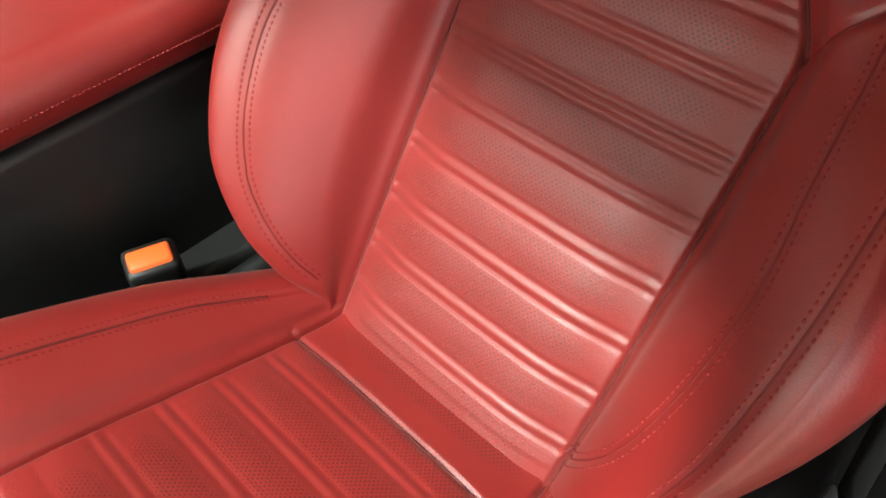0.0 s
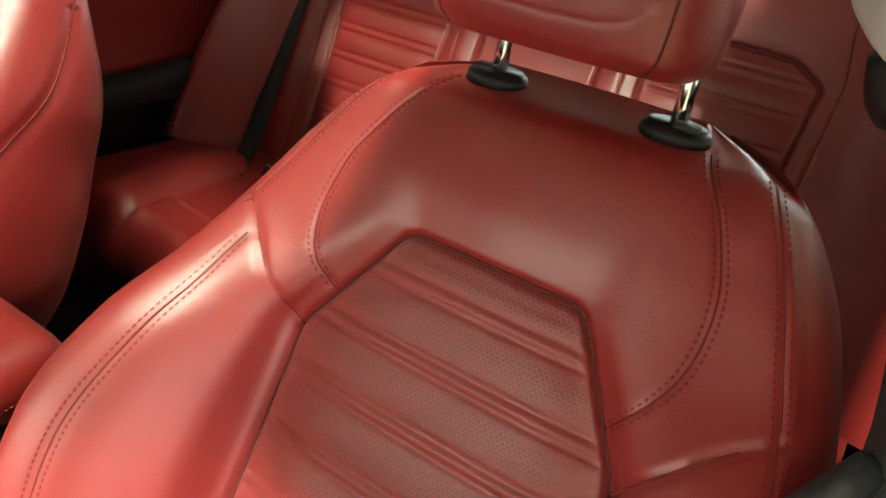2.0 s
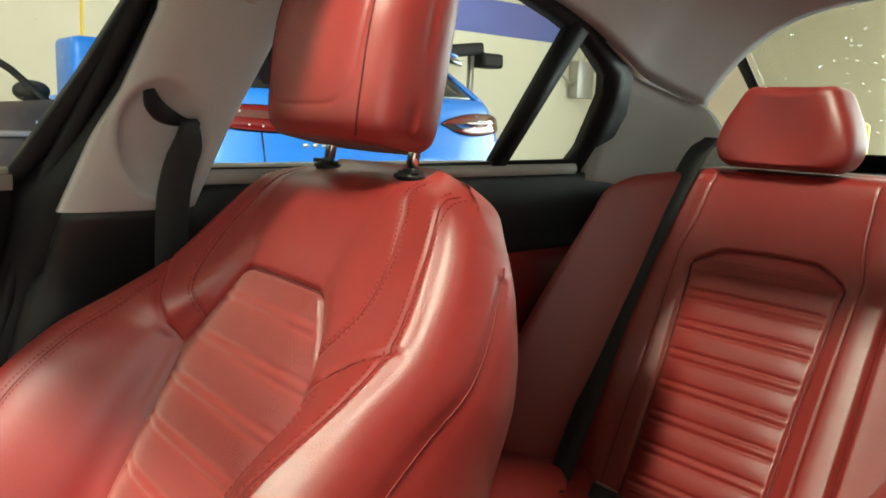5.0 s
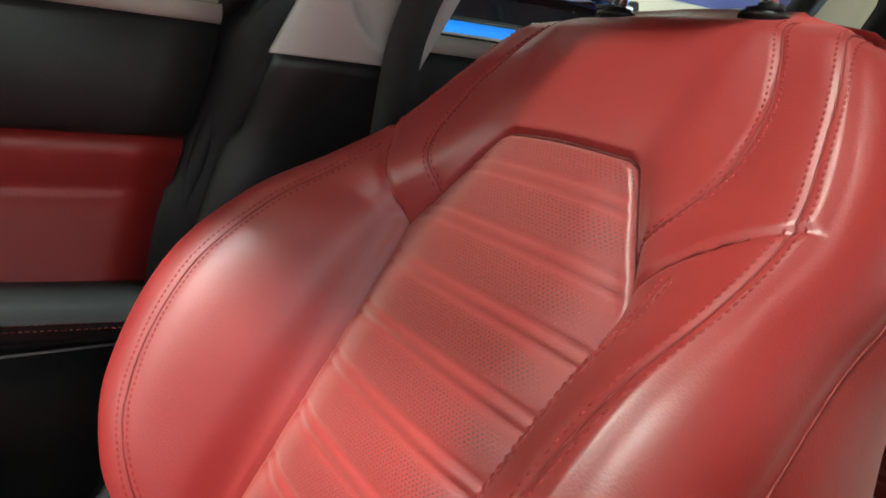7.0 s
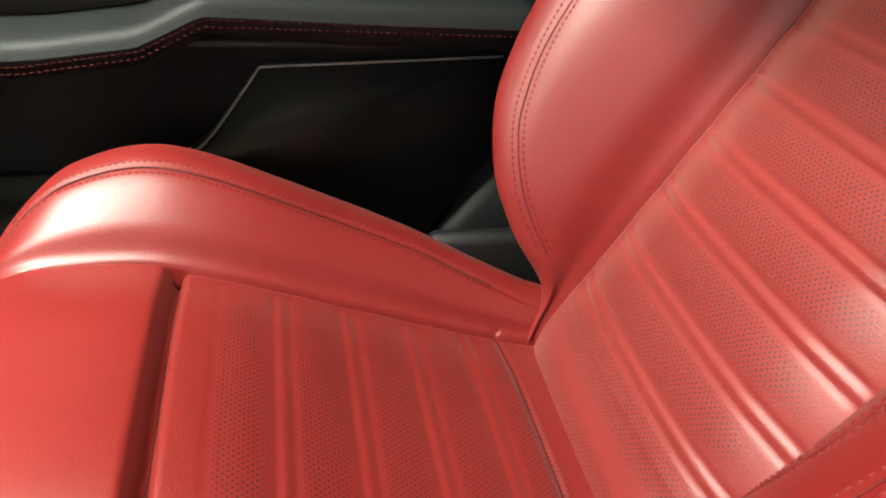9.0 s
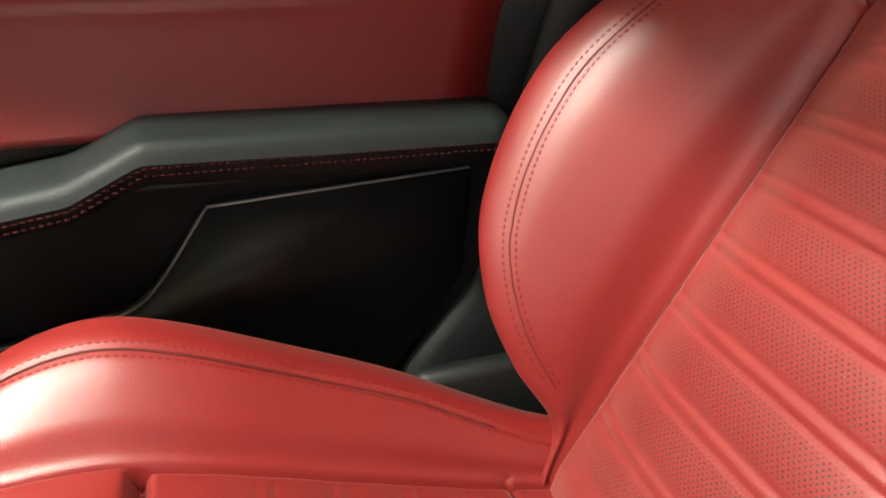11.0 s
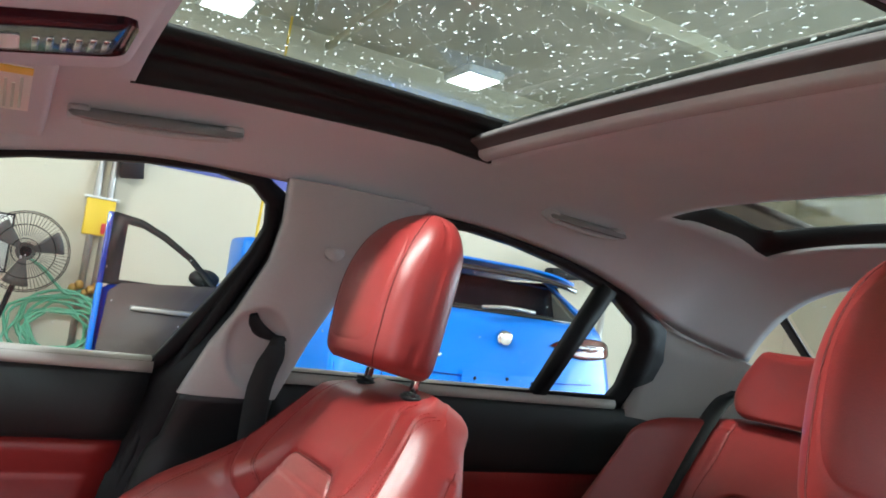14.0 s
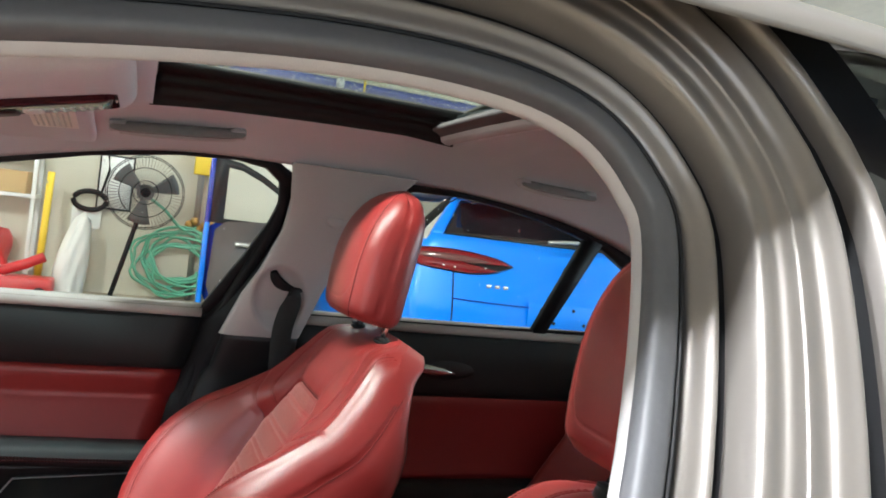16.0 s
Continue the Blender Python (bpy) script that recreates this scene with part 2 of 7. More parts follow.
def cyl(p, q, r0, r1=None, seg=16, bm=None, bevel=0.0):
    p, q = Vector(p), Vector(q)
    b = bmesh.new()
    bmesh.ops.create_cone(b, cap_ends=True, segments=seg, radius1=r0, radius2=r0 if r1 is None else r1, depth=(q - p).length)
    if bevel:
        ed = [e for e in b.edges if all(len(f.verts) > 4 for f in e.link_faces) or any(len(f.verts) > 4 for f in e.link_faces)]
        bmesh.ops.bevel(b, geom=ed, offset=bevel, segments=2, affect="EDGES")
    b.transform(Matrix.Translation((p + q) / 2) @ (q - p).to_track_quat("Z", "Y").to_matrix().to_4x4())
    return merge(bm, b)


def ball(c, r, seg=12, bm=None):
    b = bmesh.new()
    bmesh.ops.create_uvsphere(b, u_segments=seg, v_segments=max(6, seg // 2), radius=1)
    r = (r, r, r) if isinstance(r, (int, float)) else r
    b.transform(Matrix.Translation(c) @ Matrix.Diagonal((*r, 1)))
    return merge(bm, b)


def smooth_curve(pts, n):
    """n points of a Catmull-Rom curve through pts."""
    p = np.array(pts, float)
    p = np.vstack([2 * p[0] - p[1], p, 2 * p[-1] - p[-2]])
    out = []
    for u in np.linspace(0, len(pts) - 1, n):
        i = min(int(u), len(pts) - 2)
        f = u - i
        a, b, c, d = p[i:i + 4]
        out.append(0.5 * (2 * b + (c - a) * f + (2 * a - 5 * b + 4 * c - d) * f * f + (3 * b - a - 3 * c + d) * f ** 3))
    return np.array(out)


def tube(pts, r, seg=8, bm=None, closed=False):
    pts = [Vector(p) for p in pts]
    b = bmesh.new()
    rings = []
    n = len(pts)
    for i, p in enumerate(pts):
        d = (pts[(i + 1) % n] - pts[i - 1]) if closed else (pts[min(i + 1, n - 1)] - pts[max(i - 1, 0)])
        q = d.to_track_quat("Z", "Y").to_matrix()
        rr = r(i / max(1, n - 1)) if callable(r) else r
        rings.append([b.verts.new(p + q @ Vector((rr * math.cos(k * math.tau / seg), rr * math.sin(k * math.tau / seg), 0))) for k in range(seg)])
    for i in range(n if closed else n - 1):
        j = (i + 1) % n
        for k in range(seg):
            b.faces.new((rings[i][k], rings[i][(k + 1) % seg], rings[j][(k + 1) % seg], rings[j][k]))
    if not closed:
        b.faces.new(rings[0][::-1])
        b.faces.new(rings[-1])
    bmesh.ops.recalc_face_normals(b, faces=b.faces[:])
    return merge(bm, b)


def grid(P, close_u=False, flip=False):
    """A bmesh from a 2D array of points."""
    b = bmesh.new()
    P = np.asarray(P)
    V = [[b.verts.new(p) for p in row] for row in P]
    nu, nv = P.shape[:2]
    for i in range(nu - (0 if close_u else 1)):
        for j in range(nv - 1):
            q = (V[i][j], V[(i + 1) % nu][j], V[(i + 1) % nu][j + 1], V[i][j + 1])
            b.faces.new(q[::-1] if flip else q)
    return b


def slab(P, thick):
    """A grid of points made solid: the back is moved by the vector thick."""
    P = np.asarray(P, float)
    b = bmesh.new()
    A = [[b.verts.new(p) for p in row] for row in P]
    B = [[b.verts.new(p + np.array(thick)) for p in row] for row in P]
    nu, nv = P.shape[:2]
    for i in range(nu - 1):
        for j in range(nv - 1):
            b.faces.new((A[i][j], A[i + 1][j], A[i + 1][j + 1], A[i][j + 1]))
            b.faces.new((B[i][j + 1], B[i + 1][j + 1], B[i + 1][j], B[i][j]))
    for i in range(nu - 1):
        b.faces.new((A[i + 1][0], A[i][0], B[i][0], B[i + 1][0]))
        b.faces.new((A[i][-1], A[i + 1][-1], B[i + 1][-1], B[i][-1]))
    for j in range(nv - 1):
        b.faces.new((A[0][j], A[0][j + 1], B[0][j + 1], B[0][j]))
        b.faces.new((A[-1][j + 1], A[-1][j], B[-1][j], B[-1][j + 1]))
    bmesh.ops.recalc_face_normals(b, faces=b.faces[:])
    return b


def extrude_poly(pts, vec, bevel=0.0):
    b = bmesh.new()
    f = b.faces.new([b.verts.new(p) for p in pts])
    r = bmesh.ops.extrude_face_region(b, geom=[f])
    bmesh.ops.translate(b, vec=vec, verts=[v for v in r["geom"] if isinstance(v, bmesh.types.BMVert)])
    bmesh.ops.recalc_face_normals(b, faces=b.faces[:])
    if bevel:
        bmesh.ops.bevel(b, geom=b.edges[:], offset=bevel, segments=2, affect="EDGES")
    return b


def ring(inner, outer, vec):
    """A closed frame between two loops of points, extruded by vec."""
    b = bmesh.new()
    n = len(inner)
    vec = Vector(vec)
    L = [[b.verts.new(Vector(p) + o) for p in loop] for o in (Vector((0, 0, 0)), vec) for loop in (inner, outer)]
    a0, a1, b0, b1 = L
    for i in range(n):
        j = (i + 1) % n
        b.faces.new((a0[i], a0[j], a1[j], a1[i]))
        b.faces.new((b0[j], b0[i], b1[i], b1[j]))
        b.faces.new((a0[j], a0[i], b0[i], b0[j]))
        b.faces.new((a1[i], a1[j], b1[j], b1[i]))
    bmesh.ops.recalc_face_normals(b, faces=b.faces[:])
    return b


def lerp(x, pts):
    return float(np.interp(x, [p[0] for p in pts], [p[1] for p in pts]))


def ease(x, pts):
    """Smooth interpolation through (x, value) pairs."""
    xs = [p[0] for p in pts]
    i = max(0, min(len(xs) - 2, int(np.searchsorted(xs, x)) - 1))
    f = min(1, max(0, (x - xs[i]) / (xs[i + 1] - xs[i])))
    ys = [p[1] for p in pts]
    m = [(ys[min(k + 1, len(ys) - 1)] - ys[max(k - 1, 0)]) / (xs[min(k + 1, len(xs) - 1)] - xs[max(k - 1, 0)]) for k in (i, i + 1)]
    h = xs[i + 1] - xs[i]
    return (2 * f ** 3 - 3 * f * f + 1) * ys[i] + (f ** 3 - 2 * f * f + f) * h * m[0] + (-2 * f ** 3 + 3 * f * f) * ys[i + 1] + (f ** 3 - f * f) * h * m[1]


def poly_dist(px, py, line):
    """Distance of points (arrays) to a polyline."""
    best = np.full(np.shape(px), 9.0)
    for (ax, ay), (bx, by) in zip(line[:-1], line[1:]):
        dx, dy = bx - ax, by - ay
        t = np.clip(((px - ax) * dx + (py - ay) * dy) / (dx * dx + dy * dy + 1e-12), 0, 1)
        best = np.minimum(best, np.hypot(px - ax - t * dx, py - ay - t * dy))
    return best


def split_mesh(name, P, faces, region, wanted, material, normals=None):
    """The faces of one region of a big quad surface as a mesh of their own."""
    f = faces[region == wanted]
    used, inv = np.unique(f, return_inverse=True)
    me = bpy.data.meshes.new(name)
    me.from_pydata(P[used].tolist(), [], inv.reshape(f.shape).tolist())
    me.materials.append(material)
    me.shade_smooth()
    me.update()
    if normals is not None:
        me.normals_split_custom_set_from_vertices(normals[used].tolist())
    return me


def surface_normals(P, faces):
    """Vertex normals of a whole quad surface, so that its parts shade as one."""
    n = np.cross(P[faces[:, 2]] - P[faces[:, 0]], P[faces[:, 3]] - P[faces[:, 1]])
    out = np.zeros_like(P)
    for k in range(4):
        np.add.at(out, faces[:, k], n)
    return out / (np.linalg.norm(out, axis=1, keepdims=True) + 1e-12)


from mathutils.bvhtree import BVHTree


def stitch_mesh(name, tree, line, ray, origin, material, pitch=0.0052, size=0.0009, gap=0.0):
    """Small thread stitches laid on a surface along a line of 2D points; origin(u, v) starts a ray that goes along ray."""
    b = bmesh.new()
    pts = np.array(line, float)
    seg = np.hypot(*np.diff(pts, axis=0).T)
    L = np.concatenate([[0], np.cumsum(seg)])
    s = 0.0
    while s + pitch < L[-1]:
        q = []
        for k in (s, s + pitch * 0.68):
            u, v = np.interp(k, L, pts[:, 0]), np.interp(k, L, pts[:, 1])
            h = tree.ray_cast(origin(u, v), ray)
            q.append((h[0], h[1]))
        s += pitch
        if q[0][0] is None or q[1][0] is None or (q[0][0] - q[1][0]).length > pitch * 2:
            continue
        n = q[0][1]
        d = (q[1][0] - q[0][0]).normalized()
        w = d.cross(n).normalized() * size
        top = n * size * 0.9
        vs = []
        for p, e in ((q[0][0], 0.25), (q[0][0] * 0.7 + q[1][0] * 0.3, 1.0), (q[0][0] * 0.3 + q[1][0] * 0.7, 1.0), (q[1][0], 0.25)):
            vs.append([b.verts.new(p + w * e), b.verts.new(p + top * e + n * 0.0002), b.verts.new(p - w * e)])
        for i in range(3):
            for j in range(2):
                b.faces.new((vs[i][j], vs[i][j + 1], vs[i + 1][j + 1], vs[i + 1][j]))
    return finish(name, b, material)


def seam_mesh(name, tree, line, ray, origin, material, r=0.0011):
    """A sewn seam along a line of 2D points: a thin tube half sunk in the surface, dark for the shade in its groove."""
    pts = np.array(line, float)
    L = np.concatenate([[0], np.cumsum(np.hypot(*np.diff(pts, axis=0).T))])
    hits = []
    for k in np.linspace(0, L[-1], max(8, int(L[-1] / 0.004))):
        h = tree.ray_cast(origin(np.interp(k, L, pts[:, 0]), np.interp(k, L, pts[:, 1])), ray)
        if h[0] is not None and (not hits or (h[0] - hits[-1]).length < 0.03):
            hits.append(h[0] + h[1] * 0.0001)
    return finish(name, tube(hits, r, 6), material)


# ---------------------------------------------------------------- front seats
SEG = (14, 22, 14, 14, 14, 9, 9, 6, 5, 5, 5)


def seg_steps(i, n):
    """Steps along one stretch of the section, closer together at the seams."""
    t = np.linspace(0, 1, n, endpoint=False)
    if i in (1, 4):
        t = 1 - (1 - t) ** 1.9
    if i in (2, 5):
        t = t ** 1.9
    return i + t


U_HALF = np.concatenate([seg_steps(i, n) for i, n in enumerate(SEG)] + [[11.0]])
N_HALF = len(U_HALF)
COL_EDGE = SEG[0] + SEG[1]
COL_RIDGE = sum(SEG[:5])


def section(ctrl):
    """A closed symmetric cross-section through half-section control points, with columns that follow the seams."""
    full = np.array([(-a, b) for a, b in ctrl[::-1]][:-1] + list(ctrl))
    p = np.vstack([2 * full[0] - full[1], full, 2 * full[-1] - full[-2]])
    us = np.concatenate([11 - U_HALF[::-1], 11 + U_HALF[1:]])
    i = np.minimum(us.astype(int), len(full) - 2)
    f = (us - i)[:, None]
    a, b, c, d = p[i], p[i + 1], p[i + 2], p[i + 3]
    return 0.5 * (2 * b + (c - a) * f + (2 * a - 5 * b + 4 * c - d) * f * f + (3 * b - a - 3 * c + d) * f ** 3)


def insert_w(h):
    return lerp(h, [(-0.03, 0.128), (0.1, 0.131), (0.3, 0.135), (0.386, 0.136), (0.398, 0.1315), (0.476, 0.083), (0.486, 0.076), (0.491, 0.072), (0.56, 0.085), (0.64, 0.085)])


def back_half(h):
    wi = insert_w(h)
    nr = ease(h, [(-0.03, -0.010), (0.02, 0.006), (0.045, 0.050), (0.08, 0.088), (0.14, 0.113), (0.25, 0.117), (0.34, 0.090), (0.41, 0.046), (0.47, 0.012), (0.54, -0.004), (0.595, -0.014), (0.612, -0.026), (0.628, -0.044), (0.64, -0.056), (0.648, -0.062)])
    xr = ease(h, [(-0.03, 0.134), (0.02, 0.146), (0.07, 0.184), (0.14, 0.225), (0.25, 0.244), (0.34, 0.234), (0.41, 0.224), (0.47, 0.214), (0.54, 0.188), (0.60, 0.156), (0.628, 0.129), (0.648, 0.092)])
    xo = ease(h, [(-0.03, 0.134), (0.02, 0.142), (0.05, 0.172), (0.08, 0.200), (0.14, 0.244), (0.25, 0.283), (0.34, 0.274), (0.41, 0.255), (0.47, 0.246), (0.54, 0.222), (0.585, 0.196), (0.615, 0.168), (0.635, 0.138), (0.648, 0.104)])
    curl = ease(h, [(-0.03, -0.006), (0.0, 0.0), (0.5, 0.0), (0.56, -0.002), (0.595, -0.008), (0.612, -0.019), (0.628, -0.038), (0.640, -0.050), (0.648, -0.056)])
    rear = ease(h, [(-0.03, -0.11), (0.1, -0.135), (0.3, -0.150), (0.42, -0.152), (0.50, -0.140), (0.55, -0.114), (0.60, -0.084), (0.64, -0.076), (0.648, -0.074)])
    rear = min(rear, nr - 0.014)
    v7 = min(max(nr - 0.055, rear + 0.03), nr - 0.004)
    v8 = min((rear + nr - 0.05) / 2 - 0.008, v7 - 0.004)
    v9 = min(rear + 0.012, v8 - 0.004)
    flat = ease(h, [(-0.03, 1), (0.40, 1), (0.47, 0.35), (0.52, 0.0), (0.64, 0.0)])
    seam = -0.006 * flat + curl
    return [(0.0, curl + 0.004), (wi * 0.55, curl + 0.002), (wi, seam),
            (wi + (xr - wi) * 0.23, curl + (nr - curl) * 0.34 + 0.002), (wi + (xr - wi) * 0.60, curl + (nr - curl) * 0.80),
            (xr, nr), (xr + (xo - xr) * 0.72, nr - 0.018), (xo, v7), (xo - 0.005, v8),
            (xo - 0.030, v9), (xo * 0.62, rear - 0.008), (0.0, rear - 0.010)]


EDGE_LINE = [(0.150, 0.617), (0.172, 0.575), (0.187, 0.540), (0.200, 0.505), (0.211, 0.475), (0.220, 0.44), (0.226, 0.40), (0.231, 0.34), (0.234, 0.26), (0.226, 0.17), (0.200, 0.09)]
STITCH_A = [(0.118, 0.425), (0.140, 0.452), (0.152, 0.485), (0.150, 0.53), (0.132, 0.575), (0.112, 0.607), (0.104, 0.622)]


def bolster_line(sgn, count):
    """Seam along the front of a bolster; the seats are not symmetric."""
    inset = 0.043 if sgn > 0 else 0.027
    return [(back_half(h)[5][0] - inset, h) for h in np.linspace(0.05, 0.415 if sgn > 0 else 0.438, count)]


def edge_line(sgn, count):
    c = smooth_curve(EDGE_LINE, count)
    return c if sgn > 0 else [p for p in c if p[1] > 0.455]


def make_back():
    """Meshes of the backrest, in its own frame: x across, z up along the back, -y forwards."""
    NU, NV = 2 * N_HALF - 1, 290
    hs = np.concatenate([np.linspace(-0.03, 0.60, NV - 26), 0.60 + 0.048 * np.sin(np.linspace(0, np.pi / 2, 27))[1:]])
    A = np.array([section(back_half(h)) for h in hs])
    col = np.abs(np.arange(NU) - (N_HALF - 1))[None, :]
    Hh = np.repeat(hs[:, None], NU, 1)
    a, n = A[..., 0].copy(), A[..., 1].copy()
    wi = np.array([insert_w(h) for h in hs])[:, None]
    front = np.repeat(col <= COL_RIDGE + 4, NV, 0)
    insert = (col < COL_EDGE) & (Hh < 0.489)
    # padded bands with a narrow welt at each rib
    f = (Hh - RIB0) / RIB
    dist = np.abs(f - np.round(f)) * RIB
    bow = 0.0014 * np.cos(np.pi * np.minimum(dist / (RIB / 2), 1)) * -0.5
    welt = 0.0009 * np.exp(-(dist / 0.0028) ** 2) - 0.0016 * np.exp(-((dist - 0.0058) / 0.0020) ** 2)
    fade = np.clip((wi - np.abs(a)) / 0.012, 0, 1)
    ribs_on = (Hh > 0.03) & (Hh < 0.475)
    n = n + np.where(insert & ribs_on, fade * (bow + welt), 0)
    # seams
    edge = [(0.128, -0.03), (0.131, 0.1), (0.135, 0.3), (0.136, 0.386), (0.1315, 0.398), (0.083, 0.476), (0.076, 0.486), (0.066, 0.4905), (0, 0.491)]
    shoulder = [(0.136, 0.386), (0.152, 0.406), (0.175, 0.430), (0.198, 0.452), (0.220, 0.467), (0.30, 0.478)]
    seams = [(edge, 0.0060, 0.0028), (shoulder, 0.0040, 0.0030), (STITCH_A, 0.0020, 0.0028)]
    aa = np.abs(a)
    for sgn in (1, -1):
        for line, depth, width in ((bolster_line(sgn, 14), 0.0016, 0.0024), (edge_line(sgn, 24), 0.0012, 0.0026)):
            d = poly_dist(sgn * a, Hh, line)
            n = n - np.where(front, depth * np.exp(-(d / width) ** 2), 0)
    for line, depth, width in seams:
        d = poly_dist(aa, Hh, line)
        n = n - np.where(front, depth * np.exp(-(d / width) ** 2), 0)
    # seam along the side of the bolsters
    sd = np.exp(-(np.abs(col - sum(SEG[:7]) - 1) / 0.8) ** 2) * ((Hh > 0.0) & (Hh < 0.56))
    a = a - np.sign(a) * 0.0035 * sd
    puff = poly_dist(aa, Hh, edge)
    n = n + np.where(front, 0.003 * (1 - np.exp(-(puff / 0.02) ** 2)), 0)
    P = np.stack([a, -n, Hh], -1)
    idx = np.arange(NV * NU).reshape(NV, NU)
    q = np.stack([idx[:-1, :-1], idx[:-1, 1:], idx[1:, 1:], idx[1:, :-1]], -1).reshape(-1, 4)
    C = lambda arr: (arr[:-1, :-1] + arr[1:, 1:]) / 2
    ca, cn, ch = C(a), C(n), C(Hh)
    cwi = C(np.repeat(wi, NU, 1))
    ccol = np.repeat((col[:, :-1] + col[:, 1:]) / 2, NV - 1, 0)
    sh = np.interp(np.abs(ca), [p[0] for p in shoulder], [p[1] for p in shoulder])
    rearface = ccol > sum(SEG[:9])
    reg = np.full(ca.shape, 3)
    reg[(ccol < COL_EDGE) & (ch < 0.490)] = 0
    bol = (ccol > COL_EDGE) & (ch < sh)
    reg[bol & (ca < 0)] = 1
    reg[bol & (ca > 0)] = 2
    reg[rearface] = 4
    reg = reg.reshape(-1)
    P = P.reshape(-1, 3)
    nrm = surface_normals(P, q)
    out = {}
    for k, (nm, mat) in enumerate((("backrest_insert", "leather_perf"), ("backrest_bolster", "leather"), ("backrest_bolster", "leather"), ("shoulder_panel", "leather"), ("back_shell", "soft"))):
        out[k] = split_mesh(nm, P, q, reg, k, M[mat], nrm)
    tree = BVHTree.FromPolygons(P.tolist(), q.tolist())
    org = lambda u, v: Vector((u, -0.4, v))
    ray = Vector((0, 1, 0))
    st = []
    for sgn in (1, -1):
        for off in (-0.0045, 0.0045):
            l1 = [(sgn * (p[0] + off), p[1]) for p in bolster_line(sgn, 30)]
            st.append(("bolster_stitching", l1))
            st.append(("shoulder_stitching", [(sgn * (p[0] + off), p[1]) for p in smooth_curve(STITCH_A, 40)]))
            st.append(("edge_stitching", [(sgn * (p[0] + off), p[1]) for p in edge_line(sgn, 60)]))
    out["stitch"] = [(nm, stitch_mesh(nm, tree, l, ray, org, M["thread"])) for nm, l in st]
    out["seam"] = []
    for sgn in (1, -1):
        for nm, l in (("bolster_seam", bolster_line(sgn, 30)), ("shoulder_seam", smooth_curve(STITCH_A, 40)), ("edge_seam", edge_line(sgn, 50)), ("panel_seam", shoulder[:-2]), ("insert_seam", edge[:-1] + [(0.0, 0.491)])):
            out["seam"].append((nm, seam_mesh(nm, tree, [(sgn * p[0], p[1]) for p in l], ray, org, M["seam" if nm == "insert_seam" else "topseam"], 0.0015 if nm == "insert_seam" else 0.0008)))
        j = N_HALF - 1 + sgn * (sum(SEG[:7]) + 1)
        side = P.reshape(NV, NU, 3)[:, j]
        side = [Vector(p) + Vector((sgn * 0.0012, 0, 0)) for p, h in zip(side, hs) if 0.03 < h < 0.575][::3]
        out["seam"].append(("side_seam", finish("side_seam", tube(side, 0.0008, 6), M["topseam"])))
    out["tree"] = tree
    return out


def cushion_half(s):
    """Half-section of the cushion at the station s metres forward of its rear."""
    z0 = ease(s, [(-0.05, 0.0), (0.0, 0.0), (0.15, 0.046), (0.29, 0.092), (0.36, 0.096), (0.41, 0.086), (0.44, 0.055), (0.455, 0.02)])
    bh = ease(s, [(-0.05, 0.022), (0.0, 0.030), (0.05, 0.036), (0.10, 0.042), (0.2, 0.050), (0.3, 0.054), (0.37, 0.040), (0.42, 0.012), (0.455, 0.004)])
    xr = ease(s, [(-0.05, 0.16), (0.0, 0.175), (0.1, 0.200), (0.25, 0.212), (0.37, 0.210), (0.42, 0.19), (0.455, 0.16)])
    xo = xr + ease(s, [(-0.05, 0.02), (0.0, 0.034), (0.2, 0.044), (0.4, 0.040), (0.455, 0.02)])
    bot = ease(s, [(-0.05, -0.09), (0.2, -0.08), (0.4, -0.05), (0.455, -0.02)])
    wi = ease(s, [(-0.05, 0.125), (0.0, 0.128), (0.2, 0.135), (0.29, 0.135), (0.455, 0.135)])
    return [(0.0, z0 + 0.004), (wi * 0.55, z0 + 0.003), (wi, z0 - 0.004), (wi + (xr - wi) * 0.28, z0 + bh * 0.38), (wi + (xr - wi) * 0.66, z0 + bh * 0.86),
            (xr, z0 + bh), (xr + (xo - xr) * 0.7, z0 + bh - 0.014), (xo, z0 + bh * 0.6 - 0.045), (xo - 0.004, bot + 0.03), (xo - 0.03, bot), (xo * 0.5, bot - 0.004), (0.0, bot - 0.004)]


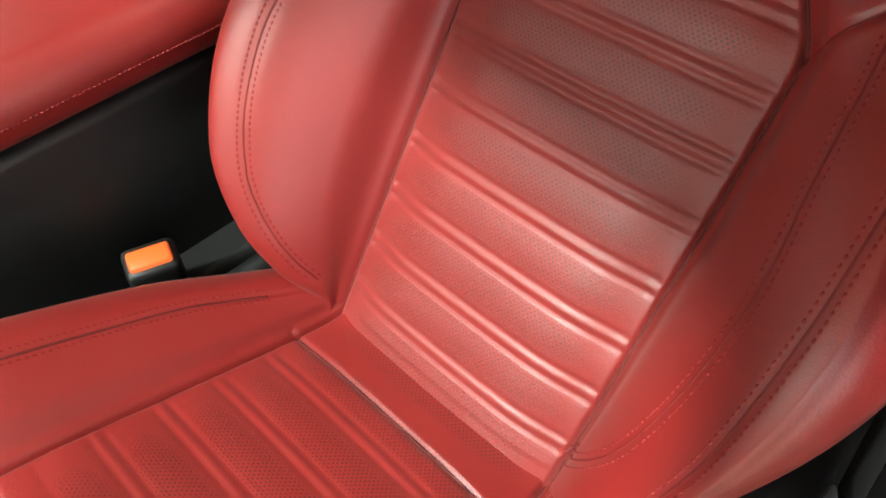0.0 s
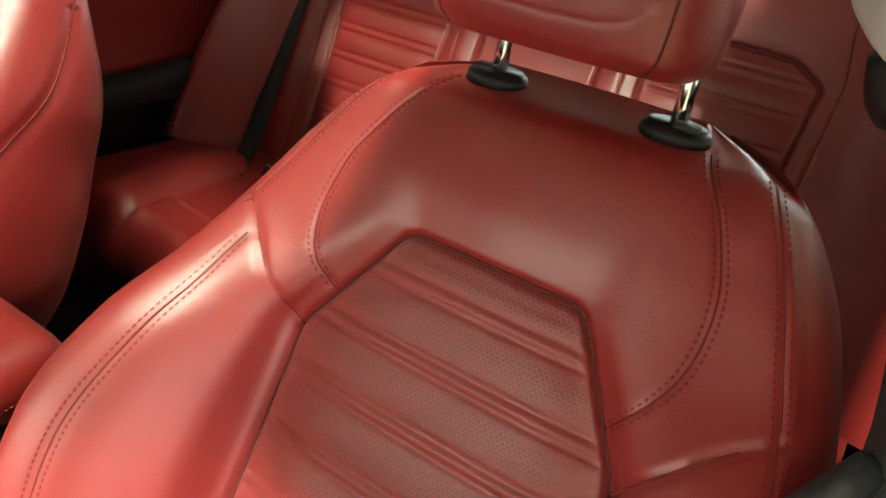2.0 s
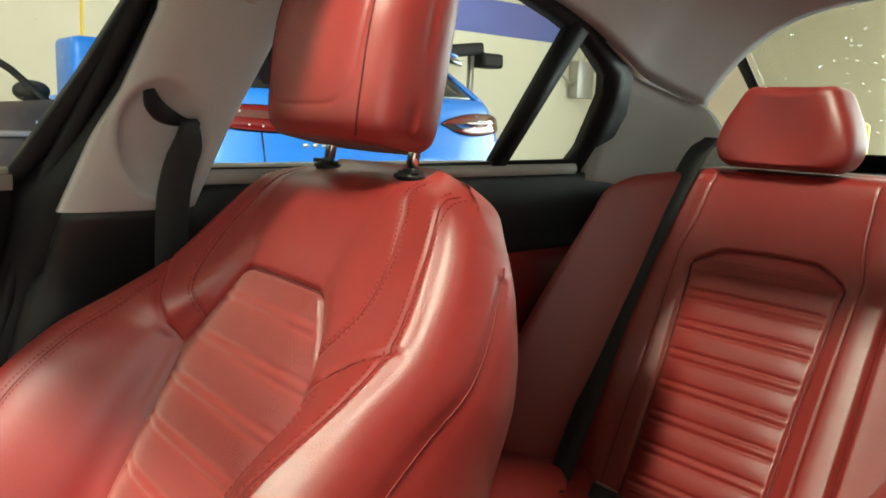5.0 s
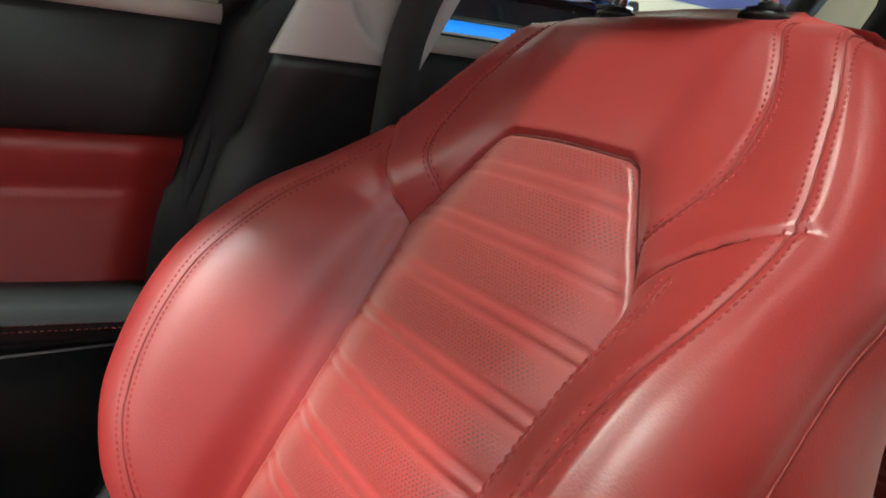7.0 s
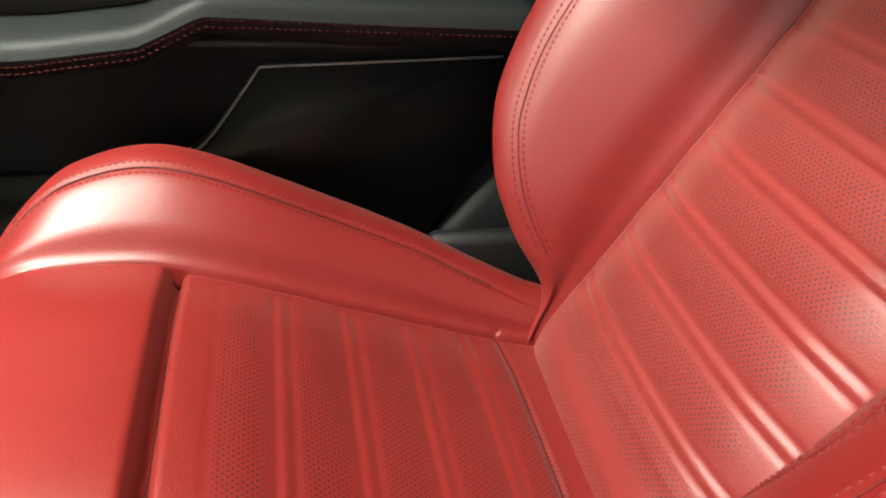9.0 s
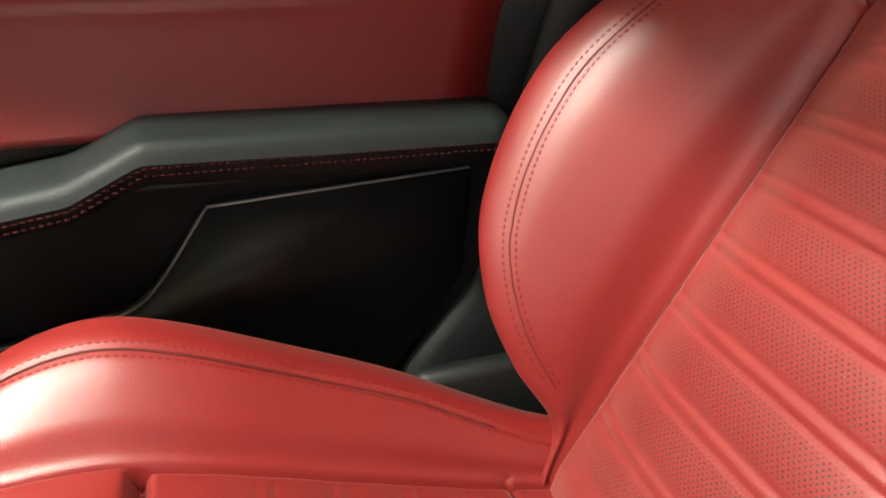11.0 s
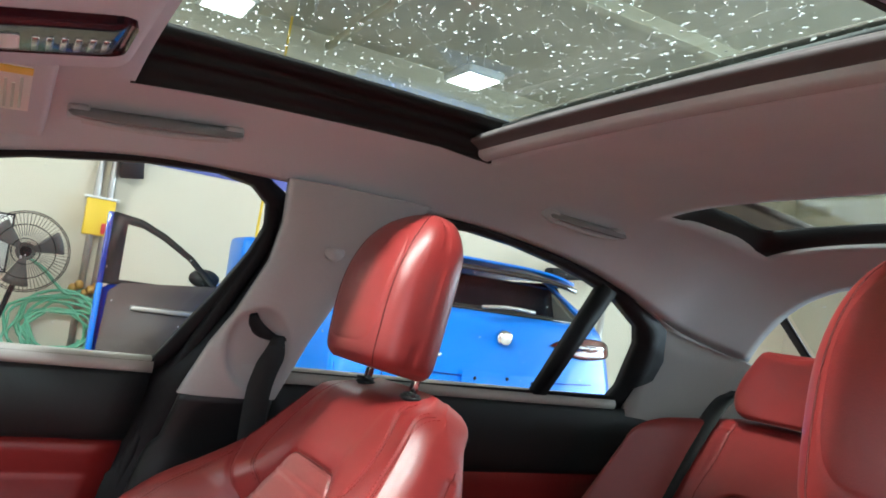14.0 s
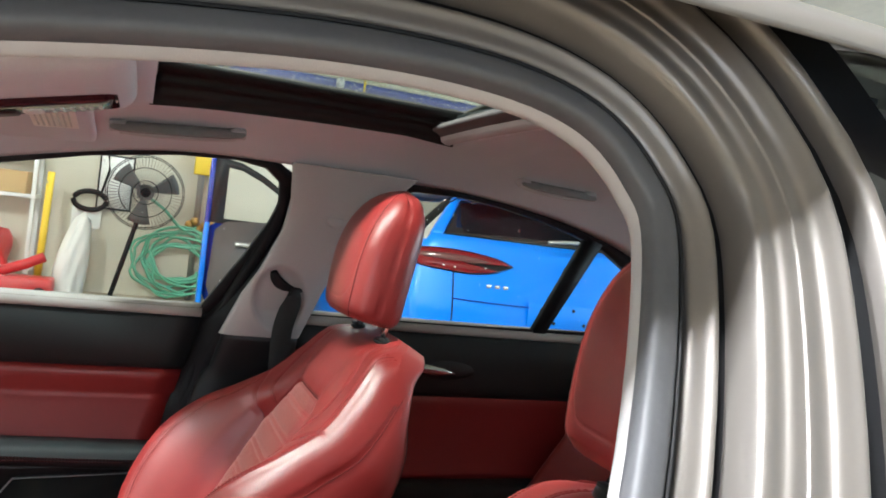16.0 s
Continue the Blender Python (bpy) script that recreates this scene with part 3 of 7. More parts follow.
def make_cushion():
    """Meshes of the cushion: x across, -y forwards from its rear edge, z up."""
    NU, NV = 2 * N_HALF - 1, 210
    ss = np.concatenate([np.linspace(-0.05, 0.40, NV - 20), 0.40 + 0.055 * np.sin(np.linspace(0, np.pi / 2, 21))[1:]])
    A = np.array([section(cushion_half(s)) for s in ss])
    a, z = A[..., 0].copy(), A[..., 1].copy()
    col = np.repeat(np.abs(np.arange(NU) - (N_HALF - 1))[None, :], NV, 0)
    S = np.repeat(ss[:, None], NU, 1)
    aa = np.abs(a)
    top = col <= COL_RIDGE + 5
    wi = np.array([ease(s, [(-0.05, 0.125), (0.0, 0.128), (0.2, 0.135), (0.29, 0.135), (0.455, 0.135)]) for s in ss])[:, None]
    insert = col < COL_EDGE
    f = (S - 0.012) / 0.05
    dist = np.abs(f - np.round(f)) * 0.05
    welt = 0.0008 * np.exp(-(dist / 0.0026) ** 2) - 0.0012 * np.exp(-((dist - 0.0058) / 0.0020) ** 2) - 0.0007 * np.cos(np.pi * np.minimum(dist / 0.025, 1))
    fade = np.clip((wi - aa) / 0.012, 0, 1) * np.clip((S - 0.03) / 0.02, 0, 1) * np.clip((0.265 - S) / 0.02, 0, 1)
    z = z + np.where(insert, fade * welt, 0)
    side = [(0.125, -0.05), (0.128, 0.0), (0.135, 0.2), (0.135, 0.30), (0.135, 0.43)]
    z = z - np.where(top, 0.007 * np.exp(-(poly_dist(aa, S, side) / 0.0026) ** 2), 0)
    # the gap behind the thigh extension and the seam at the rear of the insert
    z = z - np.where(top & (aa < 0.137), 0.018 * np.exp(-((S - 0.288) / 0.0045) ** 2) + 0.004 * np.exp(-((S - 0.030) / 0.003) ** 2), 0)
    z = z + np.where(top & (aa < 0.132) & (S > 0.292), 0.005, 0)
    xr = np.array([cushion_half(s)[5][0] for s in ss])[:, None] - 0.021
    z = z - np.where(top, 0.002 * np.exp(-((aa - xr) / 0.0018) ** 2), 0)
    P = np.stack([a, -S, z], -1)
    idx = np.arange(NV * NU).reshape(NV, NU)
    q = np.stack([idx[:-1, :-1], idx[1:, :-1], idx[1:, 1:], idx[:-1, 1:]], -1).reshape(-1, 4)
    C = lambda arr: (arr[:-1, :-1] + arr[1:, 1:]) / 2
    ca, cs, cz = C(a), C(S), C(z)
    cw = C(np.repeat(wi, NU, 1))
    ccol = C(col.astype(float))
    reg = np.full(ca.shape, 4)
    reg[(ca < 0) & (ccol < sum(SEG[:8]))] = 2
    reg[(ca >= 0) & (ccol < sum(SEG[:8]))] = 3
    ins = ccol < COL_EDGE
    reg[ins & (cs < 0.288)] = 0
    reg[ins & (cs >= 0.288)] = 1
    reg = reg.reshape(-1)
    P = P.reshape(-1, 3)
    nrm = surface_normals(P, q)
    out = {}
    for k, (nm, mat) in enumerate((("cushion_insert", "leather_cush"), ("thigh_extension", "leather"), ("cushion_bolster", "leather"), ("cushion_bolster", "leather"), ("seat_base", "plastic"))):
        out[k] = split_mesh(nm, P, q, reg, k, M[mat], nrm)
    tree = BVHTree.FromPolygons(P.tolist(), q.tolist())
    st = []
    for sgn in (1, -1):
        for off in (-0.0048, 0.0048):
            st.append(("cushion_stitching", [(sgn * (cushion_half(s)[5][0] - 0.021 + off), -s) for s in np.linspace(0.03, 0.41, 30)]))
    out["stitch"] = [(nm, stitch_mesh(nm, tree, l, Vector((0, 0, -1)), lambda u, v: Vector((u, v, 0.5)), M["thread"])) for nm, l in st]
    out["seam"] = []
    for sgn in (1, -1):
        for nm, l in (("cushion_seam", [(sgn * (cushion_half(s)[5][0] - 0.021), -s) for s in np.linspace(0.03, 0.42, 30)]), ("insert_seam", [(sgn * a, -s) for a, s in side])):
            out["seam"].append((nm, seam_mesh(nm, tree, l, Vector((0, 0, -1)), lambda u, v: Vector((u, v, 0.5)), M["seam"])))
    out["seam"].append(("insert_seam", seam_mesh("insert_seam", tree, [(-0.126, -0.030), (0.126, -0.030)], Vector((0, 0, -1)), lambda u, v: Vector((u, v, 0.5)), M["seam"])))
    return out


def make_headrest():
    """Headrest shell in its own frame: z up from the bottom of the pad, -y forwards."""
    NU, NV = 220, 130
    H = 0.250
    ts = np.concatenate([[0.0], np.linspace(0.0, 1.0, NV - 1)])
    P = np.zeros((NV, NU, 3))
    for i, t in enumerate(np.linspace(0, 1, NV)):
        z = H * (0.5 - 0.5 * math.cos(math.pi * t))
        k = z / H
        w = ease(k, [(0, 0.092), (0.04, 0.103), (0.12, 0.108), (0.35, 0.112), (0.55, 0.112), (0.75, 0.103), (0.88, 0.083), (0.96, 0.054), (1, 0.012)])
        d = ease(k, [(0, 0.046), (0.05, 0.055), (0.15, 0.058), (0.5, 0.058), (0.75, 0.050), (0.9, 0.034), (0.97, 0.018), (1, 0.004)])
        yc = ease(k, [(0, 0.004), (0.5, -0.004), (0.85, 0.004), (1.0, 0.012)])
        th = np.linspace(0, 2 * np.pi, NU, endpoint=False)
        ex = 0.64
        cx = np.sign(np.cos(th)) * np.abs(np.cos(th)) ** ex * w
        cy = np.sign(np.sin(th)) * np.abs(np.sin(th)) ** (ex * 0.95) * d
        # soft front with a shallow hollow
        P[i] = np.stack([cx, yc + cy, np.full(NU, z)], -1)
    front = P[..., 1] < 0.0
    a, z = np.abs(P[..., 0]), P[..., 2]
    face = smooth_curve([(0, 0.027), (0.045, 0.029), (0.066, 0.038), (0.078, 0.06), (0.083, 0.10), (0.083, 0.15), (0.072, 0.185), (0.050, 0.203), (0, 0.209)], 60)
    d = poly_dist(a, z, face)
    P[..., 1] += np.where(front, 0.0010 * np.exp(-(d / 0.0013) ** 2) + 0.0003 * np.exp(-(d / 0.005) ** 2), 0)
    # a faint embossed oval in the middle of the face
    e = np.hypot(P[..., 0] / 0.019, (z - 0.125) / 0.015)
    P[..., 1] += np.where(front, 0.0007 * np.exp(-((e - 1) / 0.16) ** 2) + 0.0005 * np.exp(-(e / 0.45) ** 2), 0)
    # side seam
    rim = np.exp(-((P[..., 1] - 0.002) / 0.0018) ** 2)
    P[..., 0] -= np.sign(P[..., 0]) * 0.0032 * rim
    P[..., 2] -= np.where(z > 0.18, 0.002 * rim, 0)
    return P


def front_seat(sx, dy, dz, tilt, label, meshes, head=(0, -0.055, -0.022), rise=0.0, squash=1.0, broad=1.0, collar=1.0):
    back, cush = meshes
    seat = thing("car_seat", label, "car seat", (sx, 0, 0), "front seats")
    cm = pose(0, 0.098 + dy, 0.447 + rise)
    names = ("cushion_insert", "thigh_extension", "cushion_bolster", "cushion_bolster", "seat_base")
    labels = ("perforated ribbed red leather", "", "", "", "black plastic seat base")
    for k in range(5):
        part(names[k], cush[k], None, seat, labels[k], m=cm)
    for nm, me in cush["stitch"]:
        tagged(part(nm, me, None, seat, m=cm), "red thread stitching", kind="stuff")
    bmx = pose(0, 0.105 + dy, 0.47 + dz, -tilt)
    names = ("backrest_insert", "backrest_bolster", "backrest_bolster", "shoulder_panel", "back_shell")
    labels = ("perforated ribbed red leather", "", "", "smooth red leather", "dark soft back shell")
    for k in range(5):
        part(names[k], back[k], None, seat, labels[k], m=bmx)
    for nm, me in back["stitch"]:
        tagged(part(nm, me, None, seat, m=bmx), "red thread stitching", kind="stuff")
    for nm, me in back["seam"]:
        part(nm, me, None, seat, "sewn seam, shade of its groove put in as dark red", m=bmx)
    for nm, me in cush["seam"]:
        part(nm, me, None, seat, "sewn seam, shade of its groove put in as dark red", m=cm)
    # mount and rails down to the floor
    b = box((-0.2, -0.30 + dy, 0.30), (-0.165, 0.16 + dy, 0.335), 0.006)
    b = box((0.165, -0.30 + dy, 0.30), (0.2, 0.16 + dy, 0.335), 0.006, bm=b)
    b = box((-0.19, -0.22 + dy, 0.33), (0.19, 0.10 + dy, 0.42 + dz), 0.02, bm=b)
    part("seat_rail", b, M["plastic"], seat, "black seat rails")
    for sgn in (-1, 1):
        b = box((sgn * 0.225 - 0.012, 0.02 + dy, 0.36 + dz), (sgn * 0.225 + 0.012, 0.17 + dy, 0.50 + dz), 0.01)
        part("hinge_cover", b, M["plastic"], seat, "black plastic hinge cover")
    # headrest on two posts
    for sgn in (-1, 1):
        col = bmesh.new()
        bmesh.ops.create_cone(col, cap_ends=True, segments=28, radius1=1, radius2=0.92, depth=1)
        col.transform(Matrix.Translation((0, 0, 0.006)) @ Matrix.Diagonal((0.027 * collar, 0.020 * collar, 0.014 * collar, 1)))
        bmesh.ops.bevel(col, geom=[e for e in col.edges if e.calc_face_angle(0) > 0.8], offset=0.003, segments=2, affect="EDGES")
        cm2 = bmx @ pose(sgn * 0.074, 0.036, 0.624, tilt - 4)
        c = part("post_collar", col, M["plastic"], seat, "black plastic collar", m=cm2)
        part("collar_button", box((0.008 * sgn - 0.008, -0.014 * collar, 0.013 * collar - 0.001), (0.008 * sgn + 0.010, -0.002, 0.013 * collar + 0.004), 0.0015), M["plastic"], c)
        part("headrest_post", cyl((0, 0, -0.02), (0, 0, 0.10), 0.0062, seg=16), M["chrome"], seat, "chrome post", m=cm2 @ pose(0, 0, 0, -6))
    hp = Matrix.Translation(head) @ bmx @ pose(0, 0.040, 0.675, tilt - 12) @ Matrix.Diagonal((broad, 1, squash, 1))
    pad = part("headrest_pad", grid_loop(HEAD, M["leather"], "headrest_pad"), None, seat, "padded red leather headrest", m=hp)
    for sgn in (1, -1):
        j = (NUH - int(0.82 / math.tau * NUH)) if sgn > 0 else (NUH // 2 + int(0.82 / math.tau * NUH))
        line = [Vector(HEAD[i, j % NUH]) * 1.0 for i in range(8, HEAD.shape[0] - 3, 3)]
        part("headrest_seam", tube([p + Vector((sgn * 0.0002, -0.0002, 0)) for p in line], 0.0009, 6), M["seam"], pad, "sewn seam, shade of its groove put in as dark red")
    return seat


def grid_loop(P, material, name):
    b = grid(P.transpose(1, 0, 2), close_u=True, flip=True)
    b.verts.ensure_lookup_table()
    bmesh.ops.holes_fill(b, edges=b.edges[:], sides=0)
    bmesh.ops.recalc_face_normals(b, faces=b.faces[:])
    return finish(name, b, material)


HEAD = make_headrest()
NUH = HEAD.shape[1]


def cushion_leather():
    m = leather("perforated_cushion_leather", RED, 0.44, True, 1, 0.038, -0.268)
    m.node_tree.nodes["Principled BSDF"].inputs["Sheen Weight"].default_value = 0.1
    return m


M["leather_cush"] = cushion_leather()
SEAT_MESHES = (make_back(), make_cushion())
front_seat(-0.37, 0.0, 0.0, 30.0, "red leather front passenger seat with ribbed perforated insert", SEAT_MESHES, (-0.004, -0.055, -0.008), 0.0, 0.945, 0.965, 0.72)
front_seat(0.378, 0.030, -0.016, 34.1, "red leather driver seat with ribbed perforated insert", SEAT_MESHES, (-0.018, -0.042, 0.004), 0.026, 0.955, 1.0)


# ---------------------------------------------------------------- rear bench
def rear_grid(xs, vs, fn):
    return np.array([[fn(x, v) for v in vs] for x in xs])


REAR_EDGE = [(0.116, 0.0), (0.121, 0.25), (0.131, 0.42), (0.134, 0.437), (0.128, 0.447), (0.090, 0.470), (0.080, 0.474), (0.0, 0.477)]
REAR_SIDE = [(0.150, 0.0), (0.155, 0.30), (0.160, 0.46), (0.146, 0.53), (0.140, 0.62)]


def rear_back_grid(x0, x1, nx, hs):
    """Front surface of the rear backrest; h runs up along it."""
    X, H = np.meshgrid(np.linspace(x0, x1, nx), hs, indexing="ij")
    ax = np.abs(X)
    c = np.abs(ax - 0.318)
    out = np.clip((ax - 0.48) / 0.21, 0, 1)
    n = 0.135 * np.sin(np.pi / 2 * out ** 1.6) - 0.11 * np.clip((out - 0.70) / 0.30, 0, 1) ** 2 + 0.006 * np.exp(-((c - 0.165) / 0.035) ** 2) * (H < 0.6)
    edge = poly_dist(c, H, REAR_EDGE)
    wide = np.interp(H, [p[1] for p in REAR_EDGE], [p[0] for p in REAR_EDGE])
    inside = (c < wide) & (H < 0.477)
    f = (H - 0.052) / 0.0555
    d = np.abs(f - np.round(f)) * 0.0555
    ribs = 0.0016 * np.exp(-(d / 0.0036) ** 2) - 0.0020 * np.exp(-((d - 0.0082) / 0.0030) ** 2) - 0.0012 * np.cos(np.pi * d / 0.0278)
    n = n + np.where(inside & (H > 0.03) & (H < 0.455), ribs * np.clip(edge / 0.022, 0, 1), 0)
    n = n - 0.0075 * np.exp(-(edge / 0.0035) ** 2) + 0.004 * (1 - np.exp(-(edge / 0.03) ** 2))
    n = n - 0.0018 * np.exp(-(poly_dist(c, H, REAR_SIDE) / 0.003) ** 2)
    n = n - 0.009 * np.exp(-((ax - 0.115) / 0.0045) ** 2)
    n = n - 0.006 * np.exp(-((H - 0.555) / 0.004) ** 2) * (ax < 0.112)
    n = n - 0.10 * np.maximum(0, (H - 0.61) / 0.06) ** 2
    low = H * (1 - 0.20 * out ** 1.3 - 0.14 * np.clip((out - 0.55) / 0.45, 0, 1) ** 2)
    X = X + np.sign(X) * out * (0.06 - 0.11 * np.clip(H / 0.6, 0, 1) ** 1.5)
    return np.stack([X, 1.02 + 0.447 * low - n * 0.894, 0.42 + 0.894 * low + n * 0.447], -1)


def rear_cushion_point(x, s):
    """Top of the rear cushion; s runs forwards."""
    y = 1.06 - s
    z = 0.425 + 0.10 * s
    ax = abs(x)
    z -= 0.085 * max(0, (s - 0.36) / 0.075) ** 2
    c = abs(ax - 0.34)
    z += 0.020 * math.exp(-((c - 0.17) / 0.05) ** 2)
    z += 0.022 * max(0, (ax - 0.48) / 0.14)
    z += 0.016 * math.exp(-((ax - 0.55) / 0.07) ** 2 - ((s - 0.20) / 0.12) ** 2)
    z -= 0.006 * math.exp(-((ax - 0.475 - 0.10 * max(0, 0.12 - s)) / 0.005) ** 2)
    if s < 0.30:
        z -= 0.005 * math.exp(-((c - 0.125) / 0.005) ** 2)
    if c < 0.13:
        z -= 0.005 * math.exp(-((s - 0.30) / 0.005) ** 2)
    z -= 0.007 * math.exp(-((ax - 0.10) / 0.006) ** 2)
    return (x, y, z)


bench = thing("rear_bench_seat", "red leather rear bench with ribbed backrest panels", "car seat", (0, 1.05, 0.3))
inv = Matrix.Translation((0, -1.05, -0.3))
hs_r = np.concatenate([np.linspace(0.0, 0.58, 290), np.linspace(0.585, 0.688, 20)])
for nm, x0, x1, nx in (("backrest_panel", -0.70, -0.115, 240), ("backrest_centre", -0.115, 0.115, 70), ("backrest_panel", 0.115, 0.70, 240)):
    P = rear_back_grid(x0, x1, nx, hs_r)
    part(nm, slab(P, (0, 0.10, 0)), M["leather"], bench, "ribbed red leather" if "panel" in nm else "smooth red leather", m=inv)
    if "panel" in nm:
        idx = np.arange(P.shape[0] * P.shape[1]).reshape(P.shape[:2])
        quads = np.stack([idx[:-1, :-1], idx[1:, :-1], idx[1:, 1:], idx[:-1, 1:]], -1).reshape(-1, 4)
        tree = BVHTree.FromPolygons(P.reshape(-1, 3).tolist(), quads.tolist())
        mid = (x0 + x1) / 2 / abs(x0 + x1) * 2 * 0.318
        for sgn in (-1, 1):
            for seam, line in (("insert_seam", REAR_EDGE), ("side_seam", REAR_SIDE)):
                pts = [(mid + sgn * cc, 0.42 + 0.894 * h) for cc, h in line]
                part(seam, seam_mesh(seam, tree, pts, Vector((0, 1, 0)), lambda u, v: Vector((u, 0.0, v)), M["seam" if seam == "insert_seam" else "topseam"], 0.0013), None, bench, "sewn seam, shade of its groove put in as dark red", m=inv)
for nm, x0, x1, nx in (("cushion", -0.66, -0.10, 90), ("cushion_centre", -0.10, 0.10, 30), ("cushion", 0.10, 0.66, 90)):
    P = rear_grid(np.linspace(x0, x1, nx), np.linspace(0.0, 0.435, 90), rear_cushion_point)
    part(nm, slab(P, (0, 0.0, -0.11)), M["leather"], bench, m=inv)
part("bench_base", box((-0.66, 0.66, 0.30), (0.66, 1.15, 0.36), 0.02), M["carpet"], bench, "black carpeted base", m=inv)


def wing_headrest():
    """Low rear headrest: wide at the top, hollowed in front, hugging the backrest."""
    P = np.zeros((40, 96, 3))
    for i, t in enumerate(np.linspace(0, 1, 40)):
        k = 0.5 - 0.5 * math.cos(math.pi * t)
        w = ease(k, [(0, 0.094), (0.10, 0.112), (0.28, 0.120), (0.5, 0.113), (0.75, 0.096), (0.95, 0.080), (1, 0.070)])
        d = ease(k, [(0, 0.030), (0.06, 0.046), (0.5, 0.056), (0.88, 0.052), (0.97, 0.047), (1, 0.040)])
        th = np.linspace(0, math.tau, 96, endpoint=False)
        cx = np.sign(np.cos(th)) * np.abs(np.cos(th)) ** 0.38 * w
        cy = np.sign(np.sin(th)) * np.abs(np.sin(th)) ** 0.5 * d
        cy = cy + np.where(cy < 0, 0.020 * np.exp(-(cx / 0.06) ** 2) * math.sin(math.pi * min(1, k * 1.1)), 0)
        z = 0.145 * k - 0.012 * np.exp(-(cx / 0.055) ** 2) * k
        P[i] = np.stack([cx, cy + 0.02 * k, z], -1)
    return P


WING = wing_headrest()
for hx, hz, hw in ((-0.345, 0.987, 1.0), (0.0, 0.957, 0.86), (0.345, 0.987, 1.0)):
    part("rear_headrest", grid_loop(WING, M["leather"], "rear_headrest"), None, bench, "low red leather headrest", m=inv @ pose(hx, 1.31, hz, -4) @ Matrix.Diagonal((hw, 1, 1, 1)))


def strap(name, pts, width, side, material, label, category, thick=0.0014, taper=False, waist=None):
    """A flat belt along pts; side gives the direction of its width."""
    c = smooth_curve(pts, 30)
    P = []
    for i in range(len(c)):
        w = np.array(side) * (width / 2) * (lerp(i / 29, waist) if waist else min(1.0, 0.45 + i / 12) if taper else 1.0)
        P.append([c[i] - w, c[i], c[i] + w])
    b = slab(np.array(P), (0, 0.0, thick))
    t = thing(name, label, category)
    part("webbing", b, material, t)
    e = c[-1]
    part("anchor_plate", box((e[0] - 0.018, e[1] - 0.022, e[2] - 0.010), (e[0] + 0.018, e[1] + 0.022, e[2] + 0.006), 0.004), M["plastic"], t, "black anchor plate")
    return t


strap("rear_seat_belt", [(-0.502, 1.35, 1.035), (-0.508, 1.28, 0.985), (-0.535, 1.15, 0.74), (-0.530, 1.035, 0.53), (-0.505, 0.955, 0.455), (-0.49, 0.915, 0.445)], 0.047, (1, 0, 0), M["belt"], "black seat belt hanging over the rear backrest", "seat belt")
bk = thing("rear_belt_buckle", "black plastic belt buckle lying on the rear cushion", "buckle", (-0.40, 0.955, 0.455))
part("buckle_body", box((-0.024, -0.03, -0.008), (0.024, 0.05, 0.018), 0.006), M["plastic"], bk, m=pose(0, 0, 0, -35))
part("buckle_plate", box((-0.016, -0.034, 0.016), (0.016, -0.012, 0.020), 0.002), M["steel"], bk, m=pose(0, 0, 0, -35))


# ---------------------------------------------------------------- car body: side walls, doors, pillars
def lean_x(z):
    """How far out the side glass stands at height z."""
    return 0.73 - 0.62 * (z - 0.97)


FRONT_WIN = [(-0.80, 0.972), (-0.30, 0.972), (0.186, 0.972), (0.212, 1.02), (0.252, 1.093), (0.288, 1.17), (0.300, 1.215), (0.292, 1.247), (0.262, 1.269), (0.208, 1.277), (0.104, 1.271), (-0.04, 1.249), (-0.25, 1.20), (-0.50, 1.11)]
REAR_WIN = [(0.40, 0.976), (0.70, 0.976), (1.187, 0.982), (1.196, 1.01), (1.176, 1.11), (1.150, 1.145), (1.05, 1.194), (0.96, 1.219), (0.877, 1.238), (0.761, 1.257), (0.659, 1.266), (0.56, 1.264), (0.49, 1.24), (0.455, 1.16)]


def side_points(loop, sx, inset=0.0):
    return [(sx * (lean_x(z) - inset), y, z) for y, z in loop]


def grown(loop, d, low=None):
    """The loop moved outwards by d."""
    p = np.array(loop)
    n = len(p)
    out = []
    for i in range(n):
        e = p[(i + 1) % n] - p[i - 1]
        nrm = np.array([e[1], -e[0]]) / (np.hypot(*e) + 1e-9)
        out.append(tuple(p[i] + nrm * (d if low is None or abs(nrm[1]) < 0.9 or nrm[1] > 0 else low)))
    return out


FRONT_OUT = [(-0.82, 0.958), (-0.30, 0.958), (0.205, 0.958), (0.255, 1.02), (0.292, 1.093), (0.322, 1.17), (0.335, 1.215), (0.328, 1.258), (0.280, 1.284), (0.208, 1.290), (0.104, 1.285), (-0.04, 1.264), (-0.25, 1.216), (-0.52, 1.13)]
REAR_OUT = [(0.37, 0.962), (0.70, 0.962), (1.24, 0.95), (1.285, 1.0), (1.280, 1.075), (1.235, 1.145), (1.085, 1.215), (0.97, 1.240), (0.88, 1.258), (0.765, 1.275), (0.659, 1.284), (0.55, 1.286), (0.47, 1.265), (0.42, 1.16)]


def window(sx, loop, name, outer, structure_label):
    w = thing(name, structure_label, "window", (0, 0, 0), kind="structure")
    part("window_frame", ring(side_points(loop, sx, 0.012), side_points(outer, sx, 0.004), (sx * 0.03, 0, 0)), M["rubber"], w, "black window frame")
    g = extrude_poly(side_points(grown(loop, 0.006), sx, -0.016), (sx * 0.004, 0, 0))
    p = part("pane", g, M["glass"], w, smooth=False)
    return w


